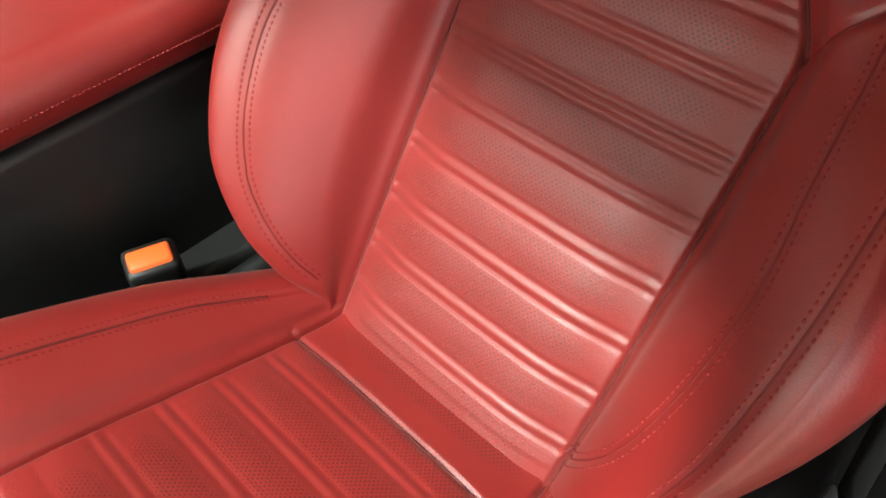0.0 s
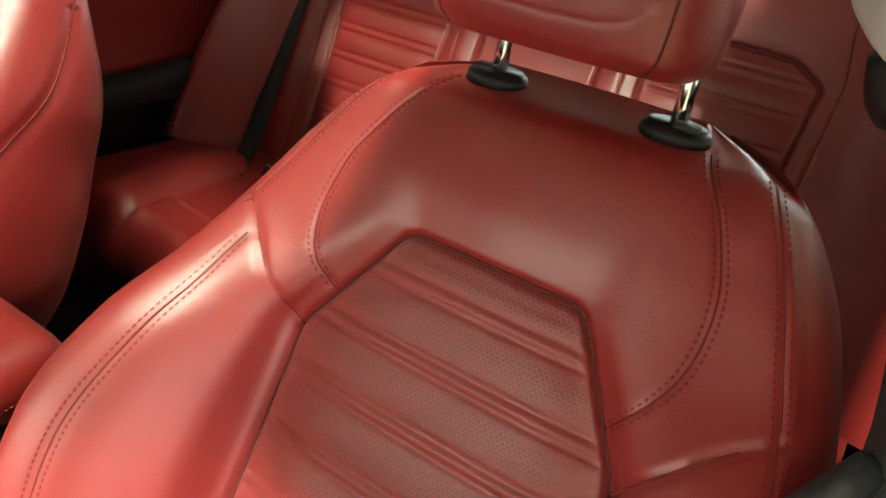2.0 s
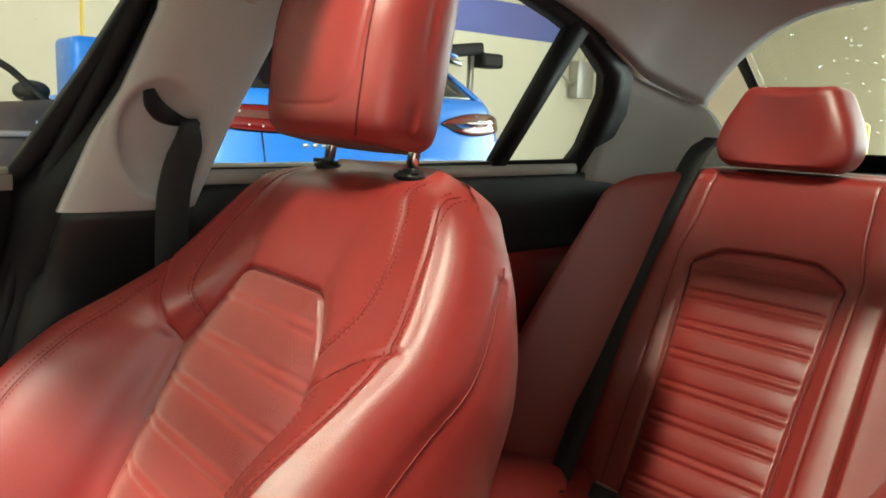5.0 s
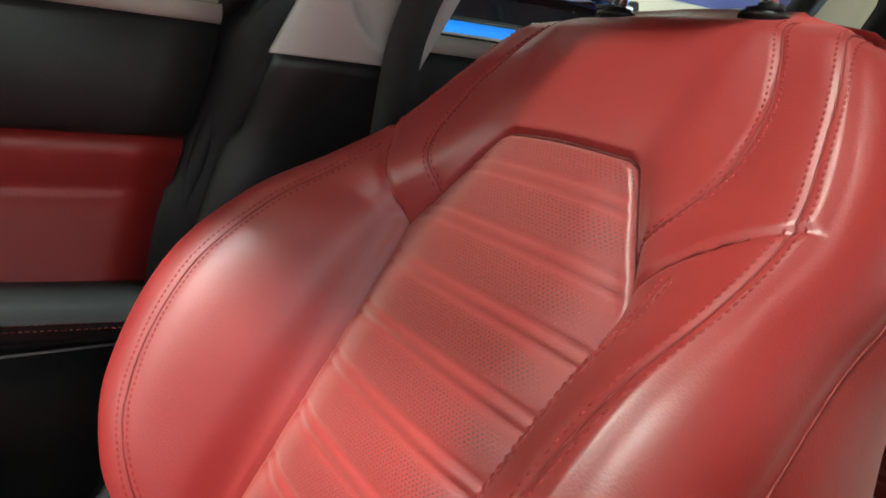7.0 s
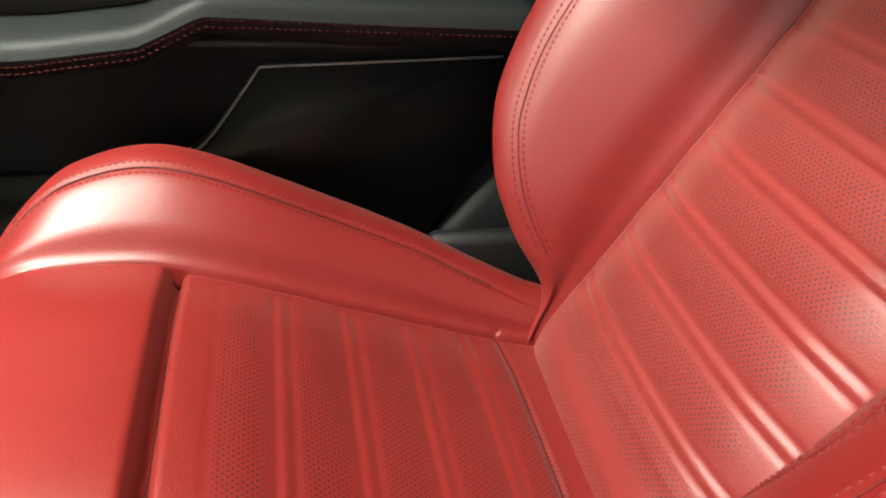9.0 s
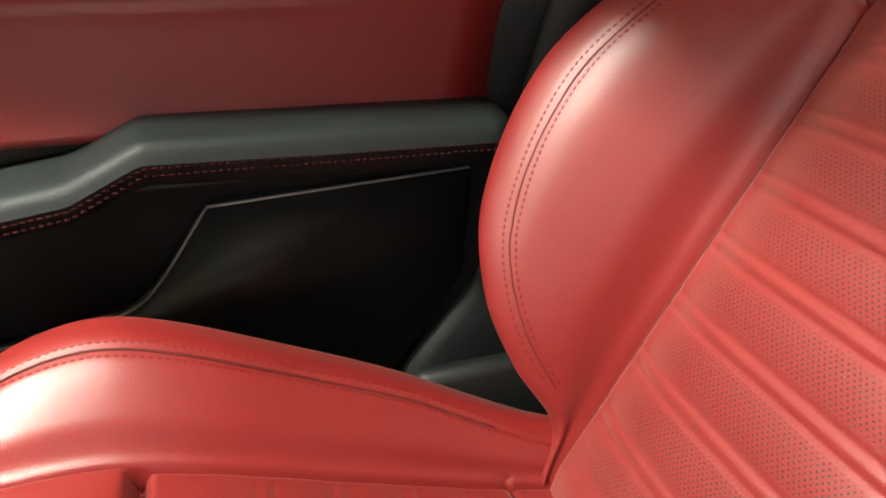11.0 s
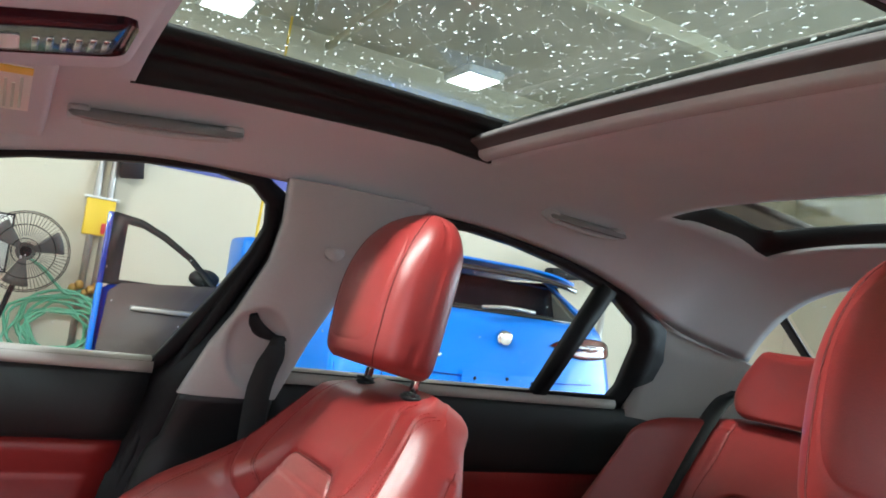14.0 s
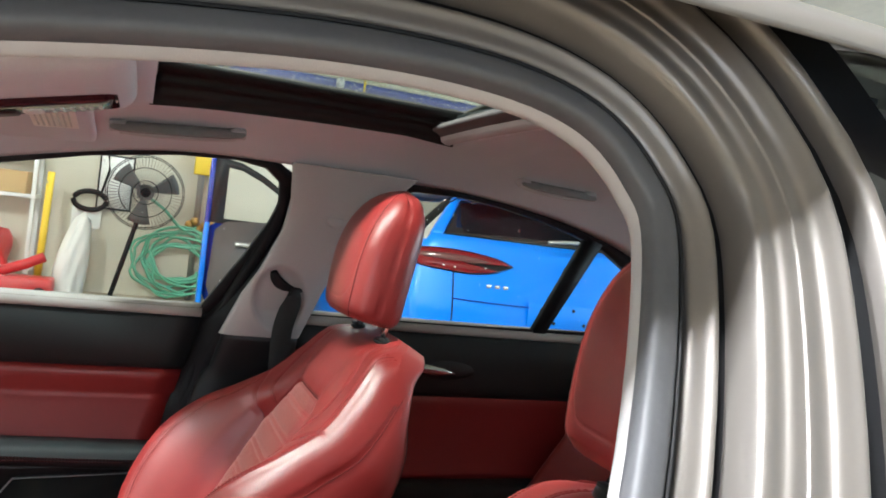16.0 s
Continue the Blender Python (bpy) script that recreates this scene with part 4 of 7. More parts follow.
window(-1, FRONT_WIN, "window_1", FRONT_OUT, "clear front side window in a black rubber frame")
w2 = window(-1, REAR_WIN, "window_2", REAR_OUT, "clear rear side window with a black divider bar")
for sx, ww in ((-1, w2),):
    bar = [(0.966, 0.968), (1.000, 0.966), (1.036, 1.205), (0.992, 1.218)]
    part("divider_bar", extrude_poly(side_points(bar, sx, 0.014), (sx * 0.025, 0, 0)), M["rubber"], ww, "black divider bar")
w3 = window(1, REAR_WIN, "window_3", REAR_OUT, "rear side window of the driver side")
part("divider_bar", extrude_poly(side_points(bar, 1, 0.014), (0.025, 0, 0)), M["rubber"], w3, "black divider bar")


def profile_panel(profile, y0, yend, ny=24, thick=0.02, sx=-1):
    """A panel with an (x, z) profile, running from y0 back to the edge yend(z)."""
    P = []
    for x, z in profile:
        y1 = yend(z)
        P.append([(sx * x, y0 + (y1 - y0) * k, z) for k in np.linspace(0, 1, ny)])
    return slab(np.array(P), (sx * thick, 0, 0))


def door_edge(z):
    return lerp(z, [(0.25, -0.05), (0.40, 0.045), (0.50, 0.118), (0.60, 0.128), (0.68, 0.132), (0.84, 0.165), (0.93, 0.186), (1.0, 0.196)])


def front_door(sx):
    d = thing("front_door", "black and red front door panel, closed, with a padded armrest", "car door", (sx * 0.74, -0.2, 0.6), kind="structure")
    inv = Matrix.Translation((-sx * 0.74, 0.2, -0.6))
    y0 = -0.95
    up = smooth_curve([(0.745, 0.835), (0.728, 0.845), (0.716, 0.88), (0.714, 0.92), (0.722, 0.955)], 14)
    part("upper_panel", profile_panel(up, y0, door_edge, sx=sx), M["soft"], d, "black soft upper panel", m=inv)
    sill = smooth_curve([(0.718, 0.953), (0.714, 0.960), (0.717, 0.972), (0.728, 0.977), (0.742, 0.978)], 10)
    part("window_sill", profile_panel(sill, y0, lambda z: 0.19, sx=sx, thick=0.012), M["sill"], d, "pale window sill strip", m=inv)
    red = smooth_curve([(0.742, 0.672), (0.744, 0.70), (0.745, 0.755), (0.7442, 0.772), (0.7444, 0.783), (0.739, 0.80), (0.733, 0.825), (0.742, 0.838)], 26)
    part("door_insert", profile_panel(red, y0, door_edge, sx=sx), M["leather"], d, "red leather insert", m=inv)
    # armrest: the pad is high behind and drops in a ramp to the front
    P = []
    prof = [(0.748, 0.0), (0.715, 0.003), (0.690, 0.001), (0.679, -0.005), (0.674, -0.018), (0.674, -0.021), (0.678, -0.034), (0.69, -0.046), (0.73, -0.050), (0.748, -0.050)]
    prof = smooth_curve(prof, 30)
    ys = np.concatenate([np.linspace(y0, -0.24, 12), np.linspace(-0.23, -0.14, 14), np.linspace(-0.12, 0.130, 16)])
    for x, dz in prof:
        P.append([(sx * x, y, lerp(y, [(-0.95, 0.625), (-0.32, 0.648), (-0.225, 0.662), (-0.17, 0.690), (0.13, 0.684)]) + dz * (1 if dz < -0.02 else 1) * lerp(y, [(-0.3, 0.75), (0.0, 0.95), (0.13, 0.95)])) for y in ys])
    part("armrest", slab(np.array(P), (sx * 0.01, 0, 0)), M["soft"], d, "black padded armrest with red stitching", m=inv)
    for off in (-0.003, 0.003):
        b = bmesh.new()
        y = -0.6
        while y < 0.12:
            z = lerp(y, [(-0.95, 0.625), (-0.32, 0.648), (-0.225, 0.662), (-0.17, 0.690), (0.13, 0.684)]) - 0.022 + off
            b = box((sx * 0.674 - 0.0012, y, z - 0.0007), (sx * 0.674 + 0.0012, y + 0.0038, z + 0.0007), bm=b)
            y += 0.006
        part("armrest_stitching", b, M["thread_dark"], d, "dark red stitching", m=inv)
    low = smooth_curve([(0.742, 0.28), (0.752, 0.36), (0.758, 0.46), (0.757, 0.58), (0.75, 0.63)], 20)
    part("lower_panel", profile_panel(low, y0, door_edge, sx=sx), M["plastic"], d, "black plastic lower panel", m=inv)
    # raised pocket cover with a bright edge
    out = [(-0.126, 0.606), (0.118, 0.618), (0.118, 0.50), (0.045, 0.398), (-0.05, 0.34), (-0.50, 0.36), (-0.50, 0.485), (-0.331, 0.491), (-0.251, 0.499), (-0.205, 0.512), (-0.176, 0.535)]
    b = extrude_poly([(sx * 0.742, y, z) for y, z in out], (sx * 0.016, 0, 0), 0.003)
    part("pocket_cover", b, M["pocket"], d, "black plastic door pocket cover", m=inv)
    part("pocket_trim", tube([(sx * 0.741, y, z) for y, z in np.vstack([smooth_curve([out[7], out[8], out[9], out[10], out[0]], 30), np.array(out[1])])], 0.0016, 6), M["pocket_edge"], d, "thin grey edge", m=inv)
    return d


x = Mat("pale_sill_strip", (0.36, 0.35, 0.32), 0.55); M["sill"] = x.vary(0.1, 8, 150).m
x = Mat("matt_pocket_plastic", (0.020, 0.023, 0.023), 0.38); x.vary(0.2, 8, 200); M["pocket"] = x.bump(x.cells(900.0), 0.12, 0.0008).m
M["pocket_edge"] = Mat("grey_plastic_edge", (0.32, 0.34, 0.34), 0.4).m
front_door(-1)


def rear_door(sx):
    d = thing("rear_door", "black and red rear door panel with a silver handle, closed", "car door", (sx * 0.74, 0.8, 0.6), kind="structure")
    inv = Matrix.Translation((-sx * 0.74, -0.8, -0.6))

    def run(profile, y0, y1, thick=0.02):
        return slab(np.array([[(sx * x, y, z) for y in np.linspace(y0, y1, 20)] for x, z in profile]), (sx * thick, 0, 0))
    up = smooth_curve([(0.742, 0.80), (0.728, 0.812), (0.716, 0.85), (0.712, 0.91), (0.720, 0.955)], 14)
    part("upper_panel", run(up, 0.39, 1.36), M["soft"], d, "black soft upper panel", m=inv)
    sill = smooth_curve([(0.716, 0.953), (0.712, 0.962), (0.716, 0.973), (0.728, 0.979), (0.742, 0.980)], 10)
    part("window_sill", run(sill, 0.39, 1.20, 0.012), M["sill"], d, "pale window sill strip", m=inv)
    red = smooth_curve([(0.738, 0.60), (0.745, 0.66), (0.744, 0.74), (0.738, 0.785), (0.744, 0.804)], 16)
    part("door_insert", run(red, 0.39, 1.36), M["leather"], d, "red leather insert", m=inv)
    arm = smooth_curve([(0.745, 0.60), (0.70, 0.605), (0.68, 0.59), (0.685, 0.55), (0.72, 0.53), (0.745, 0.528)], 16)
    part("armrest", run(arm, 0.45, 1.02, 0.01), M["soft"], d, "black padded armrest", m=inv)
    low = smooth_curve([(0.742, 0.28), (0.75, 0.36), (0.752, 0.48), (0.748, 0.56)], 12)
    part("lower_panel", run(low, 0.39, 1.20), M["plastic"], d, "black plastic lower panel", m=inv)
    # handle in a black bowl
    b = bmesh.new()
    b = ball((sx * 0.722, 0.755, 0.872), (0.014, 0.085, 0.028), 24, b)
    bowl = part("handle_bowl", b, M["plastic"], d, "black handle bowl", m=inv)
    for rim in ([(0.706, 0.665, 0.894), (0.704, 0.70, 0.891), (0.704, 0.75, 0.879), (0.710, 0.785, 0.864)], [(0.706, 0.665, 0.838), (0.704, 0.70, 0.836), (0.704, 0.75, 0.848), (0.710, 0.785, 0.864)]):
        part("handle_rim", tube([(sx * xx, y, z) for xx, y, z in smooth_curve(rim, 16)], 0.0030, 10), M["satin"], bowl, "thin chrome rim", m=inv)
    lever = np.array([[(sx * (0.703 - 0.004 * math.sin(math.pi * v)), y, 0.872 - 0.10 * (y - 0.69) + w * (0.5 - v)) for y, w in ((0.662, 0.012), (0.68, 0.020), (0.71, 0.022), (0.74, 0.017), (0.768, 0.006))] for v in np.linspace(0, 1, 7)])
    part("door_handle", slab(lever, (sx * 0.005, 0, 0)), M["satin"], d, "silver handle lever", m=inv)
    return d


M["satin"] = Mat("satin_chrome", (0.62, 0.62, 0.62), 0.25, 1.0).m
rear_door(-1)
rear_door(1)


def pillar_b(sx, back=0.0, out=0.0, hood=0.0):
    """Grey upper trim with the belt slot, black lower trim and the belt."""
    t = thing("pillar_trim", "grey plastic door pillar trim with a seat belt slot", "pillar trim", (sx * 0.62, 0.33, 0.93), kind="structure")
    inv = Matrix.Translation((-sx * 0.62 + sx * out, -0.33 + back, -0.93))

    def px(z):
        return 0.64 - 0.45 * (z - 0.93)
    zs = np.linspace(0.932, 1.285, 130)
    P = []
    for z in zs:
        y0 = lerp(z, [(0.93, 0.222), (1.02, 0.252), (1.074, 0.279), (1.16, 0.308), (1.22, 0.312), (1.30, 0.300)])
        y1 = lerp(z, [(0.93, 0.383), (1.039, 0.412), (1.13, 0.445), (1.20, 0.475), (1.25, 0.52), (1.30, 0.56)])
        row = []
        for k in np.linspace(0, 1, 30):
            y = y0 + (y1 - y0) * k
            bow = 0.018 * (1 - (2 * k - 1) ** 4)
            # oval recess round the belt slot
            r = math.hypot((y - 0.325 - 0.12 * (1.02 - z)) / 0.047, (z - 1.016) / 0.064)
            rec = 0.020 * (1 / (1 + math.exp((r - 1.0) * 16))) * min(1.0, max(0.25, 0.25 + (z - 0.945) / 0.06))
            rim = 0.003 * math.exp(-((r - 1.12) / 0.10) ** 2)
            arch = 1.128 - 0.06 * (1 - k) ** 1.5
            fall = hood / (1 + math.exp((z - arch) / 0.0035))
            lip = 0.006 * math.exp(-((z - arch - 0.009) / 0.006) ** 2) if hood else 0.0
            row.append((sx * (px(z) + 0.018 - bow + rec - rim + fall - lip), y, z))
        P.append(row)
    part("upper_trim", slab(np.array(P), (sx * 0.012, 0, 0)), M["trim"], t, "grey plastic upper trim", m=inv)
    mouth = smooth_curve([(0.305, 1.073), (0.311, 1.060), (0.322, 1.049), (0.338, 1.042), (0.354, 1.039), (0.370, 1.039)], 22)
    b = tube([(sx * (px(z) + 0.012), y, z) for y, z in mouth], lambda k: 0.0045 + 0.0065 * math.sin(math.pi * min(1, k * 1.15 + 0.1)), 10)
    part("belt_slot", b, M["rubber"], t, "dark belt slot", m=inv)
    b = cyl((sx * (px(1.19) - 0.002), 0.40, 1.191), (sx * (px(1.19) + 0.01), 0.40, 1.188), 0.017, seg=24, bevel=0.002)
    part("height_button", b, M["trim"], t, "round grey cap", m=inv)
    zs = np.linspace(0.30, 0.934, 40)
    P = []
    for z in zs:
        y0 = lerp(z, [(0.30, 0.02), (0.40, 0.06), (0.50, 0.13), (0.70, 0.165), (0.80, 0.190), (0.835, 0.200), (0.85, 0.215), (0.93, 0.232)])
        y1 = lerp(z, [(0.30, 0.42), (0.50, 0.40), (0.93, 0.385)])
        P.append([(sx * (lerp(z, [(0.3, 0.72), (0.7, 0.705), (0.83, 0.70), (0.93, 0.652)]) + 0.02 - 0.02 * (1 - (2 * k - 1) ** 4)), y0 + (y1 - y0) * k, z) for k in np.linspace(0, 1, 20)])
    part("lower_trim", slab(np.array(P), (sx * 0.02, 0, 0)), M["plastic"], t, "black plastic lower trim", m=inv)
    # dark return between the door's edge and the pillar trim
    back_face = []
    for z in np.linspace(0.31, 1.255, 40):
        if z < 0.95:
            p0, p1 = (0.748, ease(z, [(0.25, -0.05), (0.50, 0.112), (0.68, 0.132), (0.95, 0.190)]) - 0.012), (lerp(z, [(0.3, 0.72), (0.7, 0.705), (0.83, 0.70), (0.93, 0.652)]) + 0.022, ease(z, [(0.30, 0.02), (0.50, 0.128), (0.72, 0.170), (0.93, 0.232)]) + 0.012)
        else:
            p0, p1 = (lean_x(z) + 0.004, lerp(z, [(0.958, 0.195), (1.02, 0.246), (1.093, 0.284), (1.17, 0.314), (1.27, 0.322)])), (px(z) + 0.024, lerp(z, [(0.93, 0.234), (1.02, 0.262), (1.074, 0.288), (1.16, 0.317), (1.30, 0.310)]))
        back_face.append([(sx * (p0[0] + (p1[0] - p0[0]) * k), p0[1] + (p1[1] - p0[1]) * k, z) for k in np.linspace(0, 1, 4)])
    if sx < 0:
        part("pillar_return", slab(np.array(back_face), (sx * 0.003, 0.004, 0)), M["rubber"], t, "black rubber pillar edge", m=inv)
    # seal along the front of the pillar
    c = smooth_curve([(sx * 0.775, 0.012, 0.33), (sx * 0.76, 0.09, 0.45), (sx * 0.752, 0.143, 0.60), (sx * 0.745, 0.178, 0.80), (sx * 0.725, 0.215, 0.93), (sx * 0.655, 0.268, 1.074), (sx * 0.59, 0.306, 1.19), (sx * 0.556, 0.300, 1.262)], 60)
    if sx < 0:
        part("door_seal", tube(c, 0.013, 10), M["rubber"], t, "black rubber door seal", m=inv)
    return t


pillar_b(-1)
pillar_b(1, 0.06, -0.018, 0.055)
strap("front_seat_belt", [(-0.590, 0.352, 1.042), (-0.590, 0.349, 1.015), (-0.602, 0.342, 0.98), (-0.618, 0.340, 0.93), (-0.652, 0.350, 0.80), (-0.665, 0.36, 0.55), (-0.672, 0.35, 0.34)], 0.040, (0.1, 0.99, 0), M["belt"], "black seat belt hanging from the pillar slot", "seat belt", taper=True)
strap("front_seat_belt", [(0.605, 0.40, 1.052), (0.620, 0.385, 0.98), (0.636, 0.362, 0.885), (0.628, 0.350, 0.835), (0.634, 0.347, 0.785), (0.648, 0.342, 0.72), (0.668, 0.338, 0.60), (0.690, 0.33, 0.40)], 0.046, (0.5, -0.86, 0), M["belt"], "black seat belt hanging at the driver door pillar", "seat belt", waist=[(0, 0.8), (0.2, 0.9), (0.34, 0.5), (0.46, 0.3), (0.58, 0.45), (0.75, 1), (1, 1)])


# ---------------------------------------------------------------- headliner with its roof panes
EDGE_Z = [(-0.9, 0.99), (-0.5, 1.125), (-0.25, 1.207), (-0.04, 1.255), (0.10, 1.276), (0.25, 1.281), (0.5, 1.278), (0.66, 1.275), (0.88, 1.249), (1.03, 1.215), (1.17, 1.172), (1.30, 1.145), (1.55, 1.095)]
EDGE_X = [(y, lean_x(z) - 0.016) for y, z in EDGE_Z[:-2]] + [(1.30, 0.635), (1.55, 0.652)]
TOP_Z = [(-0.9, 1.19), (-0.5, 1.29), (-0.2, 1.333), (0.05, 1.350), (0.30, 1.355), (0.56, 1.354), (1.0, 1.354), (1.3, 1.340), (1.55, 1.302)]


def liner(x, y):
    """Point of the headliner; x from -1 to 1 across."""
    xe, ze, zt = ease(y, EDGE_X), ease(y, EDGE_Z), ease(y, TOP_Z)
    k = abs(x)
    step = 0.005 / (1 + math.exp(-(y - 0.655) / 0.007)) / (1 + math.exp((k - 0.74) / 0.02)) / (1 + math.exp((y - 0.93) / 0.02))
    lift = lerp(y, [(-0.05, 0.0), (0.05, 0.002), (0.46, 0.006), (0.55, 0.0)]) * min(1.0, max(0.0, (0.82 - k) / 0.17)) ** 1.4
    return (x * xe, y, ze + (zt - ze) * (1 - k ** lerp(y, [(0.05, 3.0), (0.45, 4.2), (0.80, 4.2), (1.10, 5.5)])) - step + lift)


def make_headliner():
    ys = sorted(set(np.round(np.concatenate([np.linspace(-0.9, -0.26, 14), np.linspace(-0.26, 0.05, 12), np.linspace(0.05, 0.548, 17), np.linspace(0.548, 0.62, 5), np.linspace(0.62, 0.70, 12), np.linspace(0.70, 0.95, 12), np.linspace(0.95, 1.30, 14), np.linspace(1.30, 1.55, 10)]), 4)))
    us = np.concatenate([np.linspace(-1, -0.94, 4)[:-1], np.linspace(-0.94, -0.82, 6)[:-1], np.linspace(-0.82, -0.68, 6), np.linspace(-0.68, -0.63, 3)[1:], np.linspace(-0.63, 0.63, 30)[1:-1], np.linspace(0.63, 0.68, 3)[:-1], np.linspace(0.68, 0.82, 6)[:-1], np.linspace(0.82, 0.94, 6), np.linspace(0.94, 1, 4)[1:]])
    b = bmesh.new()
    lo = [[b.verts.new(liner(u, y)) for y in ys] for u in us]
    hi = [[b.verts.new(Vector(liner(u, y)) + Vector((0, 0, 0.035))) for y in ys] for u in us]

    def cut(u, y):
        return (abs(u) < 0.94 and y < -0.26) or (abs(u) < 0.63 and 0.05 < y < 0.548) or (abs(u) < 0.68 and 0.95 < y < 1.30)
    nu, ny = len(us), len(ys)
    keep = {}
    for i in range(nu - 1):
        for j in range(ny - 1):
            keep[i, j] = not cut((us[i] + us[i + 1]) / 2, (ys[j] + ys[j + 1]) / 2)
            if keep[i, j]:
                b.faces.new((lo[i][j], lo[i][j + 1], lo[i + 1][j + 1], lo[i + 1][j]))
                b.faces.new((hi[i][j], hi[i + 1][j], hi[i + 1][j + 1], hi[i][j + 1]))
    for (i, j), k in keep.items():
        if not k:
            continue
        for di, dj, a, c in ((-1, 0, (i, j), (i, j + 1)), (1, 0, (i + 1, j), (i + 1, j + 1)), (0, -1, (i, j), (i + 1, j)), (0, 1, (i, j + 1), (i + 1, j + 1))):
            if not keep.get((i + di, j + dj), False):
                b.faces.new((lo[a[0]][a[1]], lo[c[0]][c[1]], hi[c[0]][c[1]], hi[a[0]][a[1]]))
    bmesh.ops.recalc_face_normals(b, faces=b.faces[:])
    return b


solo("ceiling", make_headliner(), M["cloth"], "grey cloth headliner with a sunroof opening", kind="structure")

# lit and shaded tones of the shade bar cloth, put into the colour
M["lip_cloth"] = Mat("lip_cloth_lit", (0.42, 0.40, 0.41), 0.95, spec=0.1).vary(0.06, 6, 300).m
M["bar_cloth"] = Mat("bar_cloth_shaded", (0.110, 0.095, 0.098), 0.95, spec=0.05).vary(0.06, 6, 300).m
sun = thing("sunroof", "tinted glass sunroof in a black frame, beaded with water", "sunroof", (0, 0.27, 1.38), kind="structure")
inv = Matrix.Translation((0, -0.27, -1.38))
for sgn in (-1, 1):
    prof = smooth_curve([(0.0, 0.0), (0.002, 0.006), (0.008, 0.011), (0.011, 0.019), (0.020, 0.022), (0.022, 0.030), (0.038, 0.034), (0.042, 0.044)], 20)
    P = []
    for x, z in prof:
        row = []
        for y in np.linspace(0.045, 0.545, 30):
            foot = 0.63 * ease(y, EDGE_X) - 0.001
            low = liner(0.63, y)[2] - 0.001
            row.append((sgn * (foot - x), y, low + z / 0.044 * (1.398 - low)))
        P.append(row)
    P = np.array(P)
    part("side_rail", slab(P, (sgn * 0.012, 0, 0)), M["rubber"], sun, "black sunroof rail", m=inv)
part("front_rail", box((-0.34, 0.03, 1.372), (0.34, 0.052, 1.403), 0.004), M["rubber"], sun, m=inv)
g = part("pane", box((-0.36, 0.03, 1.404), (0.36, 0.62, 1.408)), M["roof_glass"], sun, "tinted glass", smooth=False, m=inv)
# rolled shade and its bar at the rear of the opening
bar = smooth_curve([(0.516, 1.3775), (0.506, 1.3775), (0.500, 1.3745), (0.5005, 1.3695), (0.510, 1.3655), (0.518, 1.3605), (0.522, 1.3545), (0.530, 1.3505), (0.538, 1.3500), (0.543, 1.3550), (0.546, 1.368)], 44)
P = np.array([[(x, y, z - 0.007 * (x / 0.35) ** 2) for x in np.linspace(-0.352, 0.352, 34)] for y, z in bar])
# upper face coloured dark and lip pale, for how light falls on them
part("shade_bar", slab(P[:22], (0, 0.002, 0.003)), M["bar_cloth"], sun, "cloth shade bar, its shaded face put in as dark grey", m=inv)
part("shade_lip", slab(P[21:], (0, 0.002, 0.003)), M["lip_cloth"], sun, "lip of the shade bar, its lit face put in as lighter grey", m=inv)
part("shade_cloth", box((-0.34, 0.53, 1.386), (0.34, 0.75, 1.392)), M["soft"], sun, "dark roller shade", m=inv)

pane2 = thing("rear_roof_pane", "tinted fixed glass roof pane with a black border", "window", (0, 1.2, 1.38), kind="structure")
inv = Matrix.Translation((0, -1.2, -1.38))
g = part("pane", slab(np.array([[(x, y, 1.410 - 0.030 * ((y - 0.97) / 0.53) ** 2) for x in (-0.55, 0, 0.55)] for y in np.linspace(0.96, 1.51, 12)]), (0, 0, 0.003)), M["roof_glass"], pane2, smooth=False, m=inv)
rim = []
for grow, lift in ((0.050, 0.006), (0.0, 0.006), (-0.008, 0.014), (-0.018, 0.019), (-0.028, 0.032)):
    loop = []
    for a in np.linspace(0, math.tau, 97):
        ca, sa = math.cos(a), math.sin(a)
        y = 1.125 + (0.176 + grow) * math.copysign(abs(sa) ** 0.28, sa)
        x = (0.69 * ease(y, EDGE_X) + grow) * math.copysign(abs(ca) ** 0.28, ca)
        loop.append((x, y, liner(x / ease(y, EDGE_X), y)[2] + lift))
    rim.append(loop)
part("black_border", slab(np.array(rim), (0, 0, 0.004)), M["rubber"], pane2, "black rubber border", m=inv)


M["grip_shade"] = Mat("grip_recess_shade", (0.24, 0.225, 0.22), 0.7).vary(0.08).m


